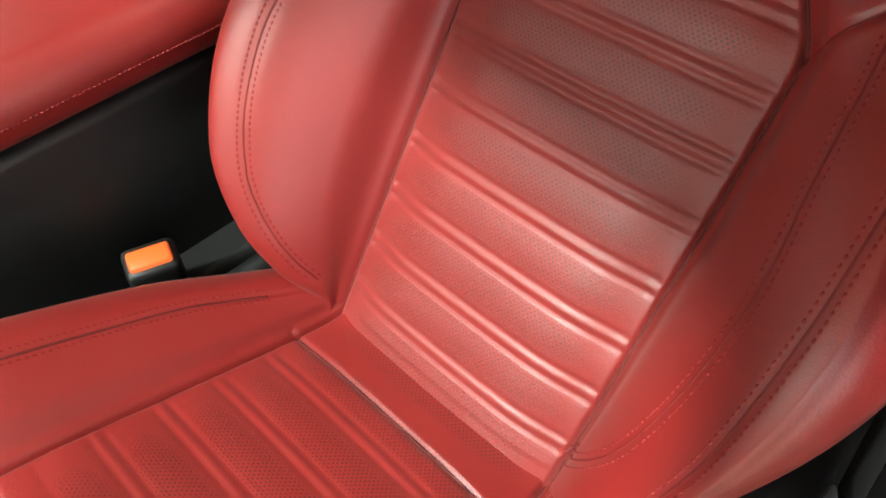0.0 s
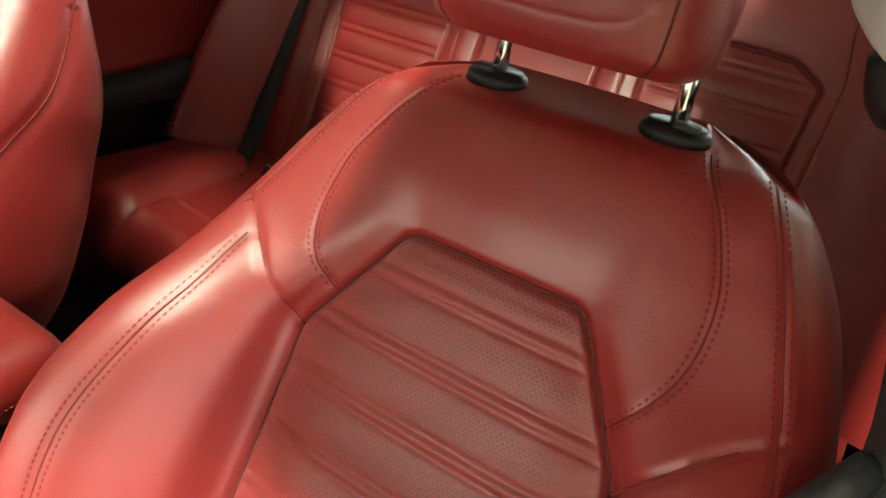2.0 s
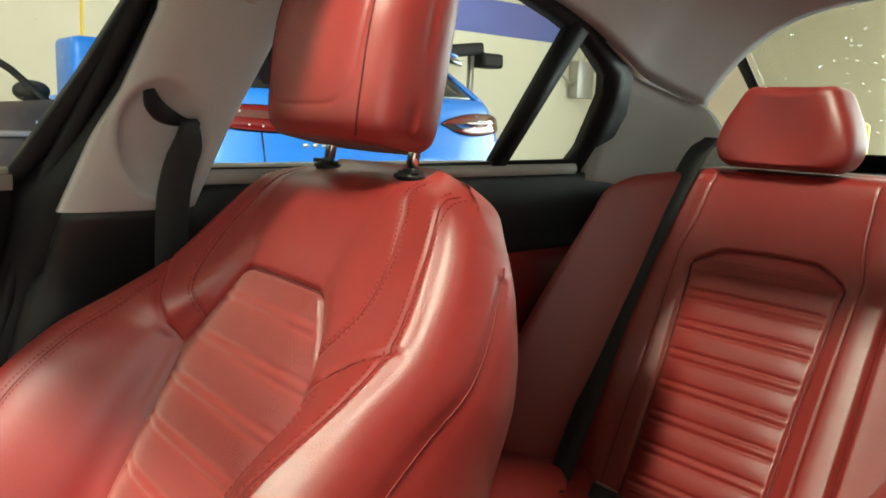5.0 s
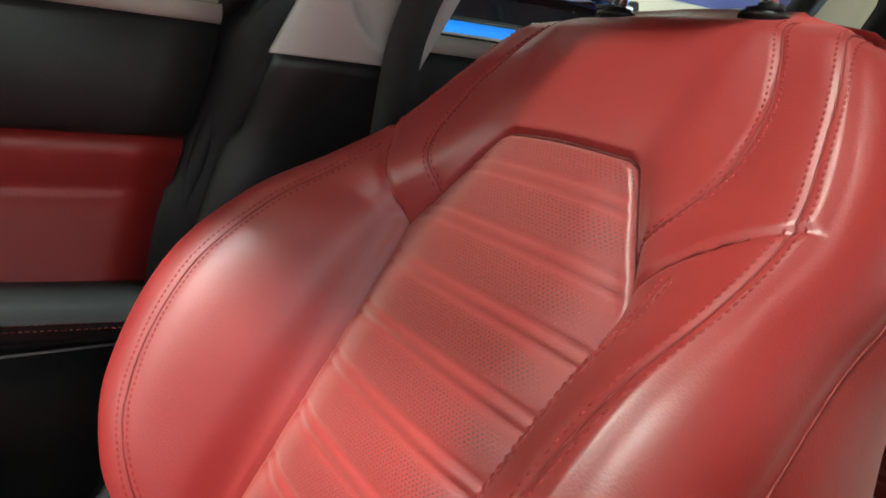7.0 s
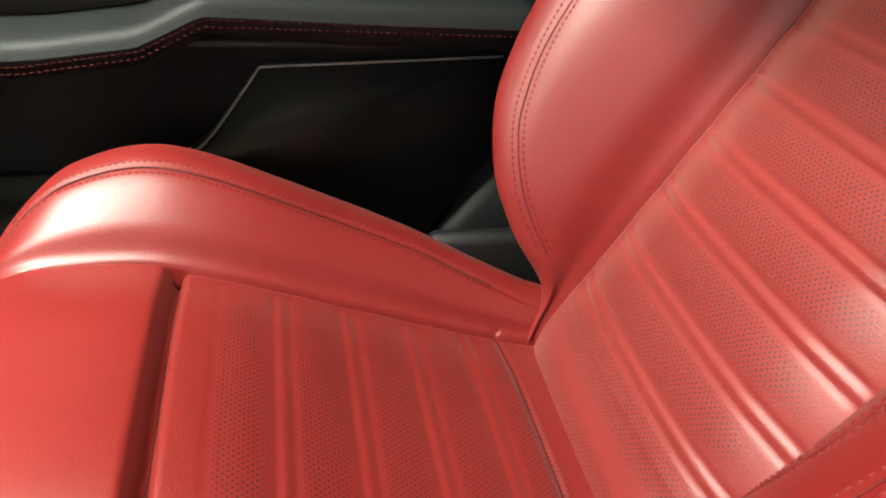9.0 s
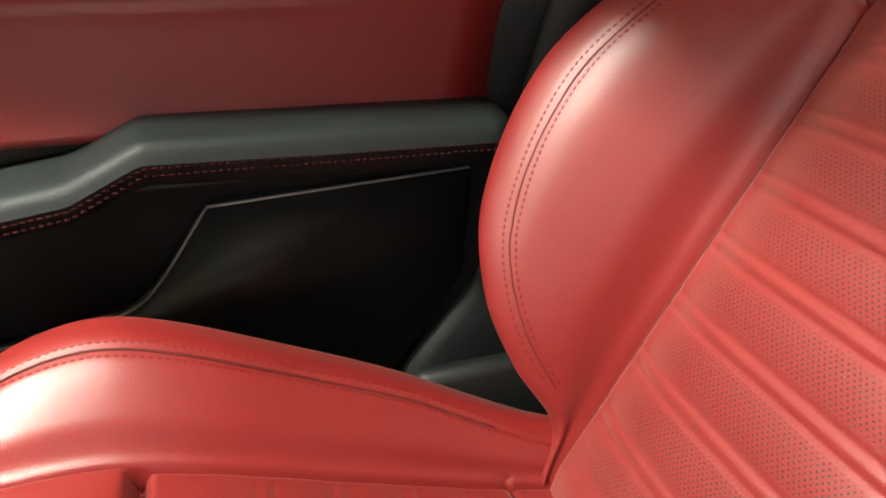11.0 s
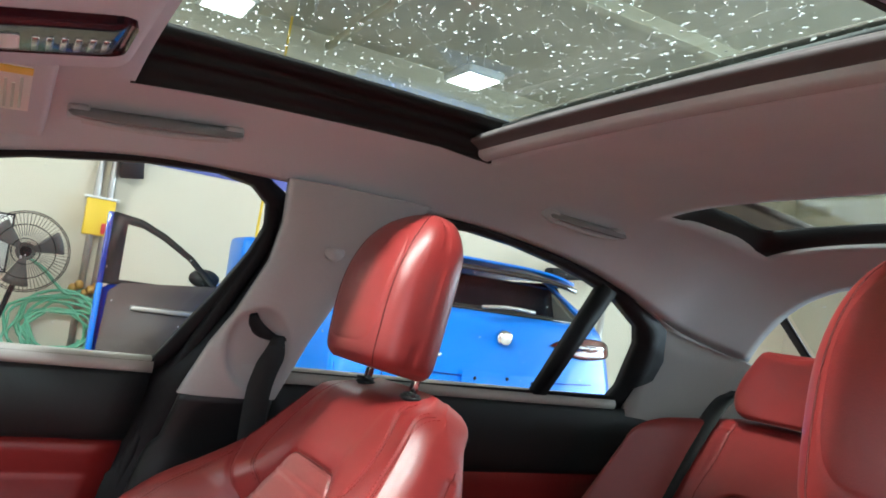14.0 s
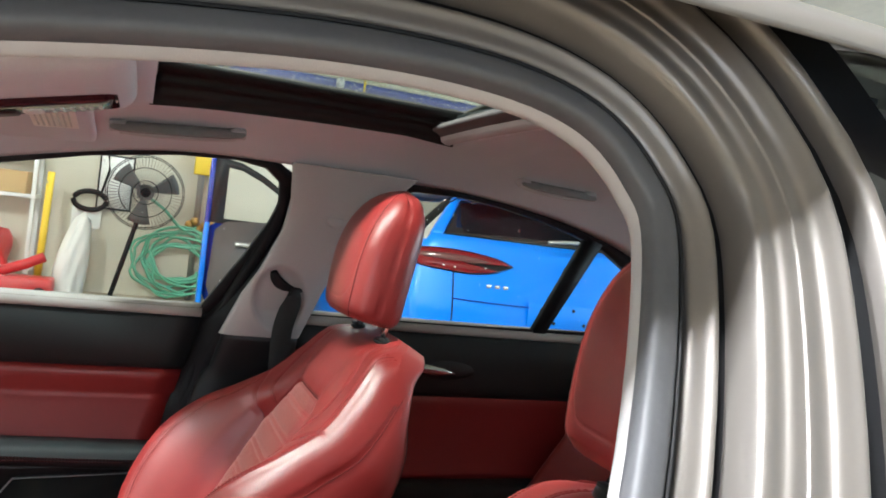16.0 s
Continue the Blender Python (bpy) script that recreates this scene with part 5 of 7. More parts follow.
def grab_handle(sx, p, q, label):
    """A folded grip between two hinge blocks, on a flat plate coloured dark as the shade of a recess."""
    p, q = Vector(p), Vector(q)
    h = thing("grab_handle", label, "grab handle", tuple((p + q) / 2))
    d = (q - p).normalized()
    up = Vector((sx * -0.45, 0, 0.9))
    up = (up - d * up.dot(d)).normalized()
    m = Matrix((d.cross(up), d, up)).transposed().to_4x4()
    L = (q - p).length / 2
    # no hollow is cut: the dark colour stands for shade in the recess
    rim = [(0.006 + 0.027 * math.copysign(abs(math.cos(a)) ** 0.6, math.cos(a)), L * 1.17 * math.copysign(abs(math.sin(a)) ** 0.45, math.sin(a)), -0.004) for a in np.linspace(0, math.tau, 56, endpoint=False)]
    bowl = extrude_poly(rim, (0, 0, 0.006), 0.002)
    part("bowl", bowl, M["grip_shade"], h, "flat plate coloured dark as shade of the recess", m=m)
    grip = []
    for t in np.linspace(-1, 1, 30):
        w = 0.0175 - 0.003 * abs(t) ** 3
        y, z = L * t, -0.010 - 0.004 * (1 - t * t)
        grip.append([(w * math.copysign(abs(math.cos(a)) ** 0.7, math.cos(a)), y, z + 0.0065 * math.sin(a)) for a in np.linspace(0, math.tau, 18, endpoint=False)])
    g = grid(np.array(grip).transpose(1, 0, 2), close_u=True)
    bmesh.ops.holes_fill(g, edges=g.edges[:], sides=0)
    bmesh.ops.recalc_face_normals(g, faces=g.faces[:])
    part("grip", g, M["grip"], h, m=m)
    for s in (-1, 1):
        part("mount", box((-0.013, s * L * 1.04 - 0.013, -0.013), (0.013, s * L * 1.04 + 0.013, 0.006), 0.005), M["grip"], h, m=m)
    part("coat_hook", box((-0.034, -L * 0.95, -0.004), (-0.026, -L * 0.62, 0.004), 0.002), M["grip"], h, m=m)
    return h


def on_liner(u, y, dz=0.0):
    p = liner(u, y)
    return p[0], p[1], p[2] + dz


for y0, y1 in ((0.005, 0.185), (0.750, 0.905)):
    ends = [on_liner(-0.79 if y < 0.5 else -0.825, y, -0.003) for y in (y0, y1)]
    grab_handle(-1, ends[0], ends[1], "grey folding grab handle above the front side window" if y0 < 0.5 else "grey folding grab handle above the rear side window")

# roof console and sun visor at the front
M["dark_blue_gloss"] = Mat("dark_blue_gloss", (0.008, 0.009, 0.016), 0.12, spec=0.6).vary(0.1).m
con = thing("roof_console", "grey overhead console with a glossy dark switch panel", "console", (0.01, -0.10, 1.335))
part("console_body", box((-0.20, -0.18, -0.058), (0.20, 0.125, 0.020), 0.026, 4), M["cloth"], con, "grey padded console body", m=pose(0, 0, 0, 13))
lens = part("switch_panel", box((-0.105, -0.150, -0.066), (0.005, 0.102, -0.046), 0.018, 5), M["dark_blue_gloss"], con, "glossy dark switch panel", m=pose(0, 0, 0, 13))
for k in range(6):
    part("vent_slot", box((-0.078, 0.030 + k * 0.010, -0.0675), (-0.040, 0.035 + k * 0.010, -0.0645), 0.001), M["satin"], lens, "silver vent slot")
for k in range(3):
    part("switch", box((-0.075, -0.030 - k * 0.036, -0.0695), (-0.035, -0.002 - k * 0.036, -0.0640), 0.003), M["plastic"], lens, "black switch")
part("reading_lamp", box((-0.075, 0.003, -0.0685), (-0.038, 0.022, -0.0640), 0.004), M["white"], lens, "white reading lamp lens")
part("chrome_edge", tube([(-0.108, y, -0.058) for y in np.linspace(-0.14, 0.085, 12)], 0.0030, 8), M["satin"], con, "thin chrome edge", m=pose(0, 0, 0, 13))
vis = thing("sun_visor", "grey cloth sun visor folded up, with a warning label", "sun visor", (-0.345, -0.135, 1.296))
vm = pose(0, 0, 0, 5, -9, 0)
part("visor_pad", box((-0.17, -0.10, -0.010), (0.16, 0.105, 0.010), 0.0095, 4), M["cloth"], vis, m=vm)
lab = part("warning_label", box((-0.060, 0.020, -0.0118), (0.080, 0.082, -0.0102)), M["paper"], vis, "white and yellow warning label", smooth=False, m=vm)
part("label_band", box((0.062, 0.020, -0.0130), (0.080, 0.082, -0.0118)), M["yellow"], lab, "yellow band", smooth=False)
for k in range(7):
    part("label_text_bar", box((-0.050, 0.026 + k * 0.0075, -0.0126), (0.052 - 0.010 * (k % 3), 0.029 + k * 0.0075, -0.0118)), M["steel"], lab, "grey printed line", smooth=False)


# ---------------------------------------------------------------- rear pillars, rear window, shelf
def pillar_c(sx):
    t = thing("rear_pillar_trim", "grey plastic rear pillar trim", "pillar trim", (sx * 0.66, 1.4, 1.0), kind="structure")
    inv = Matrix.Translation((-sx * 0.66, -1.4, -1.0))
    ring_in = [(0.62, 1.160, 1.175), (0.645, 1.215, 1.11), (0.69, 1.235, 1.03), (0.715, 1.235, 0.95), (0.725, 1.24, 0.86)]
    ring_out = [(0.648, 1.55, 1.10), (0.655, 1.62, 1.07), (0.665, 1.70, 1.02), (0.67, 1.76, 0.97), (0.67, 1.80, 0.93)]
    a, c = smooth_curve(ring_in, 16), smooth_curve(ring_out, 16)
    P = [[((sx * (p[0] + (q[0] - p[0]) * k + 0.008 * math.sin(math.pi * k))), p[1] + (q[1] - p[1]) * k, p[2] + (q[2] - p[2]) * k) for k in np.linspace(0, 1, 16)] for p, q in zip(a, c)]
    part("trim_panel", slab(np.array(P), (sx * 0.02, 0, 0)), M["trim"], t, m=inv)
    # upper sweep joining the headliner
    top = smooth_curve([(ease(y, EDGE_X), y, ease(y, EDGE_Z)) for y in (1.10, 1.2, 1.3, 1.42, 1.55)], 16)
    mid = smooth_curve([(0.605, 1.10, 1.20), (0.625, 1.18, 1.165), (0.632, 1.28, 1.14), (0.64, 1.42, 1.115), (0.648, 1.55, 1.095)], 16)
    P = [[(sx * (p[0] + (q[0] - p[0]) * k), p[1] + (q[1] - p[1]) * k, p[2] + (q[2] - p[2]) * k) for k in np.linspace(0, 1, 6)] for p, q in zip(top, mid)]
    part("upper_sweep", slab(np.array(P), (sx * 0.015, 0, 0.004)), M["trim"], t, m=inv)
    return t


pillar_c(-1)
pillar_c(1)
rw = thing("window_4", "rear window wet with drops", "window", (0, 1.7, 1.15), kind="structure")
inv = Matrix.Translation((0, -1.7, -1.15))
g = part("pane", extrude_poly([(-0.60, 1.52, 1.31), (0.60, 1.52, 1.31), (0.64, 1.98, 0.985), (-0.64, 1.98, 0.985)], (0, 0.003, 0.004)), M["glass"], rw, smooth=False, m=inv)
part("frame_border", ring([(-0.615, 1.535, 1.302), (0.615, 1.535, 1.302), (0.652, 1.955, 1.006), (-0.652, 1.955, 1.006)], [(-0.64, 1.50, 1.325), (0.64, 1.50, 1.325), (0.68, 2.02, 0.96), (-0.68, 2.02, 0.96)], (0, -0.003, -0.004)), M["rubber"], rw, "black border", m=inv)
shelf = slab(np.array([[(x, y, 0.965 - 0.02 * (x / 0.66) ** 4) for y in np.linspace(1.33, 2.0, 12)] for x in np.linspace(-0.68, 0.68, 20)]), (0, 0, -0.02))
solo("parcel_shelf", shelf, M["soft"], "black rear parcel shelf", "shelf", "structure")
for sx in (-1, 1):
    P = [[(sx * 0.735, y, z) for y in (1.30, 1.6, 2.0)] for z in (0.28, 0.6, 0.97)]
    solo("wall_quarter", slab(np.array(P), (sx * 0.03, 0, 0)), M["soft"], "dark inner rear quarter panel", kind="structure")

# carpet, tunnel, console, dash behind the camera
flo = slab(np.array([[(x, y, 0.30) for y in np.linspace(-1.1, 1.2, 12)] for x in np.linspace(-0.75, 0.75, 12)]), (0, 0, -0.03))
solo("floor", flo, M["carpet"], "black car carpet", kind="structure")
tun = thing("centre_console", "black centre console between the front seats", "console", (0, -0.1, 0.3))
part("tunnel", box((-0.10, -0.9, 0.0), (0.10, 0.55, 0.10), 0.03, 3), M["plastic"], tun)
lid = part("armrest_lid", box((-0.10, -0.01, 0.335), (0.048, 0.375, 0.408), 0.032, 5), M["leather"], tun, "padded red leather armrest lid")
b = bmesh.new()
for k in range(70):
    b = box((0.0455, 0.02 + k * 0.0048, 0.3655), (0.0487, 0.0232 + k * 0.0048, 0.3668), bm=b)
part("lid_stitching", b, M["thread"], lid, "red stitching")
part("armrest_box", box((-0.088, 0.0, 0.10), (0.036, 0.355, 0.335), 0.012, 3), M["plastic"], tun, "black armrest box")
part("console_trim", box((-0.085, -0.75, 0.09), (0.085, 0.36, 0.125), 0.012, 3), M["plastic"], tun)
bk = thing("seat_belt_buckle", "black belt buckle with an orange release button beside the driver seat", "buckle", (0.090, 0.050, 0.505))
bm_ = pose(0, 0, 0, 14, 0, 70)
part("buckle_body", box((-0.026, -0.021, -0.10), (0.026, 0.016, 0.0), 0.007, 3), M["plastic"], bk, m=bm_)
part("release_button", box((-0.021, -0.015, -0.003), (0.021, 0.008, 0.005), 0.004, 3), M["orange"], bk, "orange release button", m=bm_)
part("buckle_stalk", tube([(0, 0.035, -0.08), (0.01, 0.06, -0.14), (0.01, 0.07, -0.20)], 0.012, 10), M["plastic"], bk)
# unseen dash, set close to the seats so it shades their lower parts
dash = np.array([[(x, y, z) for x in np.linspace(-0.74, 0.74, 14)] for y, z in smooth_curve([(-0.62, 0.46), (-0.56, 0.66), (-0.60, 0.84), (-0.72, 0.93), (-1.2, 0.95)], 14)])
solo("dashboard", slab(dash, (0, -0.05, -0.02)), M["soft"], "black soft dashboard", "dashboard", "structure")

M["grip_black"] = Mat("worn_black_plastic", (0.030, 0.032, 0.032), 0.35).vary(0.15).m
M["blade"] = Mat("brushed_steel", (0.80, 0.79, 0.74), 0.35, 0.7).m
tg = thing("seat_belt_tongue", "black belt tongue with a steel blade hanging on the driver belt", "belt tongue", (0.622, 0.343, 0.862))
axis = Vector((0.030, 0.036, 0.034)).to_track_quat("X", "Z").to_matrix().to_4x4()
grip = extrude_poly([(-0.034, -0.011, -0.003), (-0.028, -0.011, -0.013), (0.004, -0.011, -0.017), (0.024, -0.011, -0.010), (0.036, -0.011, 0.002), (0.034, -0.011, 0.010), (0.004, -0.011, 0.008), (-0.030, -0.011, 0.006)], (0, 0.022, 0), 0.004)
part("tongue_grip", grip, M["grip_black"], tg, "black plastic grip", m=axis @ Matrix.Diagonal((0.88, 0.9, 0.85, 1)))
part("pin", cyl((0.006, -0.0115, -0.005), (0.006, -0.009, -0.005), 0.0035, seg=12), M["plastic"], tg, m=axis)
part("tongue_loop", cyl((0.004, 0.0, -0.020), (0.006, 0.004, -0.052), 0.0085, seg=18, bevel=0.003), M["grip_black"], tg, "black belt loop")
part("steel_blade", box((-0.001, -0.0035, -0.004), (0.001, 0.0035, 0.041), 0.0005), M["blade"], tg, "bright steel blade", m=Matrix.Translation((-0.012, -0.011, -0.014)) @ Vector((-0.015, -0.013, -0.033)).to_track_quat("Z", "X").to_matrix().to_4x4())


# ---------------------------------------------------------------- driver door opening and outer body
def aperture(n=70):
    """The driver door opening's edge, from the windscreen pillar over the roof rail and down the door pillar."""
    p = [(0.648, -0.50, 1.10), (0.606, -0.25, 1.195), (0.575, -0.04, 1.248), (0.560, 0.10, 1.272), (0.557, 0.20, 1.276), (0.562, 0.262, 1.264), (0.574, 0.292, 1.236), (0.592, 0.297, 1.20), (0.65, 0.260, 1.10), (0.72, 0.195, 0.96), (0.757, 0.165, 0.80), (0.768, 0.14, 0.62), (0.77, 0.10, 0.46), (0.77, 0.0, 0.36)]
    return smooth_curve(p, n)


def sweep_profile(curve, profile):
    """Sweep a profile (out, away) along the opening: out across the body, away from the opening in its plane."""
    P = []
    n = len(curve)
    for i in range(n):
        d = curve[min(i + 1, n - 1)] - curve[max(i - 1, 0)]
        d = d / np.linalg.norm(d)
        # outward normal of the body side, leaning with the glass
        zc = curve[i][2]
        nrm = np.array([1.0, 0.0, 0.62 if zc > 0.97 else 0.05])
        nrm -= d * (nrm @ d)
        nrm /= np.linalg.norm(nrm)
        away = np.cross(d, nrm)
        away /= np.linalg.norm(away)
        if away[1] + away[2] < 0:
            away = -away
        P.append([curve[i] + nrm * o + away * a for o, a in profile])
    return np.array(P)


AP = aperture()
body = thing("car_body_side", "silver painted car body round the open driver door", "car body", (0.7, 0.3, 1.0), kind="structure")
inv = Matrix.Translation((-0.7, -0.3, -1.0))
lip = smooth_curve([(-0.012, 0.030), (-0.016, 0.012), (-0.008, 0.0), (0.002, 0.0)], 10)
part("trim_lip", grid(sweep_profile(AP, lip)), M["trim"], body, "grey trim lip", m=inv)
seal = [(0.006 + 0.008 * math.copysign(abs(math.cos(a)) ** 0.6, math.cos(a)), 0.0085 + 0.0085 * math.copysign(abs(math.sin(a)) ** 0.6, math.sin(a))) for a in np.linspace(0, 2 * math.pi, 33)]
part("door_seal", grid(sweep_profile(AP, seal)), M["seal_grey"] if "seal_grey" in M else M["rubber"], body, "dark rubber door seal", m=inv)
part("seal_edge", grid(sweep_profile(AP, [(0.012, 0.0165), (0.0135, 0.0175), (0.012, 0.0188), (0.004, 0.019), (0.002, 0.0225)])), M["rubber"], body, "black seal edge", m=inv)
inner = smooth_curve([(0.002, 0.022), (0.008, 0.0225), (0.011, 0.025), (0.0135, 0.031), (0.0165, 0.0345), (0.016, 0.037), (0.009, 0.0385)], 24)
part("door_jamb", grid(sweep_profile(AP, inner)), M["silver"], body, "silver painted door jamb", m=inv)
part("jamb_groove", grid(sweep_profile(AP, [(0.009, 0.0385), (0.007, 0.040), (0.008, 0.0425), (0.0125, 0.0435)])), M["rubber"], body, "dark jamb groove", m=inv)
flange = smooth_curve([(0.0125, 0.0435), (0.020, 0.0438), (0.030, 0.0445), (0.0355, 0.0465), (0.037, 0.050), (0.037, 0.056), (0.0395, 0.060), (0.0405, 0.066), (0.042, 0.0675), (0.042, 0.076), (0.0455, 0.080), (0.048, 0.086), (0.050, 0.091), (0.047, 0.094)], 60)
part("door_jamb", grid(sweep_profile(AP, flange)), M["silver"], body, "silver painted ribbed jamb", m=inv)
part("gap_seal", grid(sweep_profile(AP, smooth_curve([(0.047, 0.094), (0.030, 0.0960), (0.030, 0.108), (0.040, 0.112)], 8))), M["rubber"], body, "black gap seal", m=inv)
strip = smooth_curve([(0.040, 0.1115), (0.050, 0.112), (0.056, 0.1145), (0.057, 0.119), (0.054, 0.1225)], 14)
part("door_frame_strip", grid(sweep_profile(AP, strip)), M["silver"], body, "silver rear door frame strip", m=inv)
part("door_frame_seal", grid(sweep_profile(AP, smooth_curve([(0.054, 0.1225), (0.049, 0.125), (0.047, 0.130)], 6))), M["rubber"], body, "black frame seal", m=inv)
roofed = [c for c in AP if c[1] < 0.225 and (c[2] > 1.2 or c[1] < 0.0) and c[2] > 1.0]
skin = smooth_curve([(0.047, 0.130), (0.060, 0.132), (0.068, 0.135), (0.068, 0.20), (0.06, 0.30)], 16)
part("rear_door_skin", grid(sweep_profile(np.array(roofed), skin)), M["silver"], body, "silver roof edge", m=inv)
glazed = [c for c in AP if c[1] > 0.205 and 0.98 < c[2] < 1.28]
part("rear_door_glass", grid(sweep_profile(np.array(glazed), [(0.047, 0.130), (0.046, 0.15), (0.043, 0.19)])), M["dark_glass"], body, "dark rear door glass", m=inv)
# roof skin and lower body that close the car
roof = np.array([[(x, y, ease(y, TOP_Z) + 0.058 - 0.10 * (abs(x) / 0.62) ** 4) for y in np.linspace(0.56, 0.97, 8)] for x in np.linspace(-0.62, 0.62, 20)])
solo("roof_skin", slab(roof, (0, 0, 0.004)), M["silver"], "silver car roof", kind="structure")
for sx in (-1, 1):
    r = np.array([[(sx * (0.37 + 0.25 * k), y, ease(y, TOP_Z) + 0.056 - 0.085 * k ** 2.2) for y in np.linspace(-0.25, 1.5, 30)] for k in np.linspace(0, 1, 8)])
    solo("roof_side", slab(r, (0, 0, 0.004)), M["silver"], "silver roof rail", kind="structure")
fr = np.array([[(x, y, ease(y, TOP_Z) + 0.05 - 0.09 * (abs(x) / 0.62) ** 4) for y in np.linspace(-0.25, 0.04, 6)] for x in np.linspace(-0.62, 0.62, 20)])
solo("roof_front", slab(fr, (0, 0, 0.004)), M["silver"], "silver roof front", kind="structure")
wsc = thing("windscreen", "clear windscreen", "window", (0, -0.8, 1.1), kind="structure")
g = part("pane", extrude_poly([(-0.56, -0.25, 1.37), (0.56, -0.25, 1.37), (0.68, -1.15, 0.96), (-0.68, -1.15, 0.96)], (0, 0, 0.004)), M["glass"], wsc, smooth=False, m=Matrix.Translation((0, 0.8, -1.1)))
for sx in (-1, 1):
    low = np.array([[(sx * (0.80 + 0.02 * math.sin(math.pi * k)), y, 0.22 + 0.74 * k) for y in np.linspace(-1.2 if sx < 0 else 0.45, 2.1, 10)] for k in np.linspace(0, 1, 10)])
    solo("body_side_outer", slab(low, (sx * 0.015, 0, 0)), M["silver"], "silver outer body side", kind="structure")
solo("sill", box((0.70, -1.0, 0.22), (0.82, 0.45, 0.36), 0.02, 3), M["silver"], "silver door sill", kind="structure")

nose = thing("silver_car", "silver sedan bodywork with bonnet, boot and wheels", "car", (0, 0, 0), kind="structure")
bon = [[(0.78 * k * (1 - 0.10 * u), -1.16 - 0.98 * u, 0.955 - 0.16 * u * u - 0.05 * abs(k) ** 4) for u in np.linspace(0, 1, 10)] for k in np.linspace(-1, 1, 16)]
part("bonnet", slab(np.array(bon), (0, 0, -0.02)), M["silver"], nose)
boot = [[(0.76 * k * (1 - 0.06 * u), 2.02 + 0.42 * u, 0.955 - 0.03 * u - 0.05 * abs(k) ** 4) for u in np.linspace(0, 1, 8)] for k in np.linspace(-1, 1, 16)]
part("boot_lid", slab(np.array(boot), (0, 0, -0.02)), M["silver"], nose)
front = [[(0.78 * k * 0.95, -2.16 + 0.22 * abs(k) ** 3 - 0.04 * math.sin(math.pi * v), 0.22 + 0.55 * v) for v in np.linspace(0, 1, 8)] for k in np.linspace(-1, 1, 16)]
part("front_bumper", slab(np.array(front), (0, 0.03, 0)), M["silver"], nose)
back = [[(0.78 * k * 0.95, 2.46 - 0.16 * abs(k) ** 3 + 0.04 * math.sin(math.pi * v), 0.22 + 0.69 * v) for v in np.linspace(0, 1, 8)] for k in np.linspace(-1, 1, 16)]
part("rear_bumper", slab(np.array(back), (0, -0.03, 0)), M["silver"], nose)
for sx in (-1, 1):
    wing = [[(sx * (0.80 - 0.06 * max(0, (-y - 1.6) / 0.5)), y, 0.22 + (0.70 - 0.14 * max(0, (-y - 1.2) / 0.9)) * v) for y in np.linspace(-2.05, -1.0, 12)] for v in np.linspace(0, 1, 8)]
    part("wing", slab(np.array(wing), (-sx * 0.015, 0, 0)), M["silver"], nose)
    part("rear_wing", slab(np.array([[(sx * (0.80 - 0.05 * max(0, (y - 2.1) / 0.3)), y, 0.22 + 0.73 * v) for y in np.linspace(2.08, 2.42, 6)] for v in np.linspace(0, 1, 6)]), (-sx * 0.015, 0, 0)), M["silver"], nose)
    for wy in (-1.45, 1.42):
        w = part("wheel", cyl((sx * 0.66, wy, 0.32), (sx * 0.845, wy, 0.32), 0.32, seg=32, bevel=0.03), M["rubber"], nose, "black tyre")
        part("rim", cyl((sx * 0.83, wy, 0.32), (sx * 0.852, wy, 0.32), 0.22, seg=28, bevel=0.01), M["steel"], w, "silver rim")


# ---------------------------------------------------------------- the garage
WX = -8.3
solo("ground", box((-8.4, -8.0, -0.1), (6.1, 12.2, 0.0)), M["floor"], "stained tan concrete garage floor", kind="structure", smooth=False)
solo("wall_west", box((WX - 0.2, -8.0, 0.0), (WX, 12.2, 4.3)), M["wall"], "cream painted garage wall", kind="structure", smooth=False)
solo("wall_stripe", box((WX + 0.001, -8.0, 2.30), (WX + 0.006, 12.2, 2.80)), M["stripe"], "blue painted stripe along the wall", kind="structure", smooth=False)
solo("wall_rail", box((WX, -8.0, 2.80), (WX + 0.03, 12.2, 2.835), 0.005), M["wall"], "cream conduit ledge above the stripe", kind="structure", smooth=False)
solo("wall_east", box((6.0, -8.0, 0.0), (6.2, 12.2, 4.3)), M["wall"], "cream painted garage wall", kind="structure", smooth=False)
solo("wall_south", box((-8.4, -8.2, 0.0), (6.2, -8.0, 4.3)), M["wall"], "cream painted garage wall", kind="structure", smooth=False)
solo("wall_north", box((-8.4, 12.0, 0.0), (6.2, 12.2, 4.3)), M["wall"], "cream painted garage wall", kind="structure", smooth=False)
solo("garage_ceiling", box((-8.4, -8.2, 4.3), (6.2, 12.2, 4.5)), M["deck"], "dark grey garage ceiling deck", kind="structure", smooth=False)
solo("door_and_fill_panel", box((-4.0, 11.96, 0.0), (3.6, 11.99, 3.6)), M["daylight"], "bright daylight in the open garage door", kind="structure", smooth=False)

tl = thing("tube_lamp", "short white tube lamp hanging under the garage ceiling", "lamp", (0.30, -2.45, 4.0))
part("housing", box((-0.10, -0.36, 0.0), (0.10, 0.36, 0.07), 0.01), M["white"], tl)
part("tube", box((-0.06, -0.32, -0.03), (0.06, 0.32, 0.0), 0.01), M["lamp_glow"], tl, "glowing tube")
for s in (-1, 1):
    part("hanger", cyl((0, s * 0.25, 0.07), (0, s * 0.25, 0.30), 0.006, seg=8), M["steel"], tl)
tl = thing("tube_lamp", "long white tube lamp hanging near the front of the garage", "lamp", (0.0, -5.5, 4.0))
part("housing", box((-2.45, -0.12, 0.0), (2.45, 0.12, 0.07), 0.01), M["white"], tl)
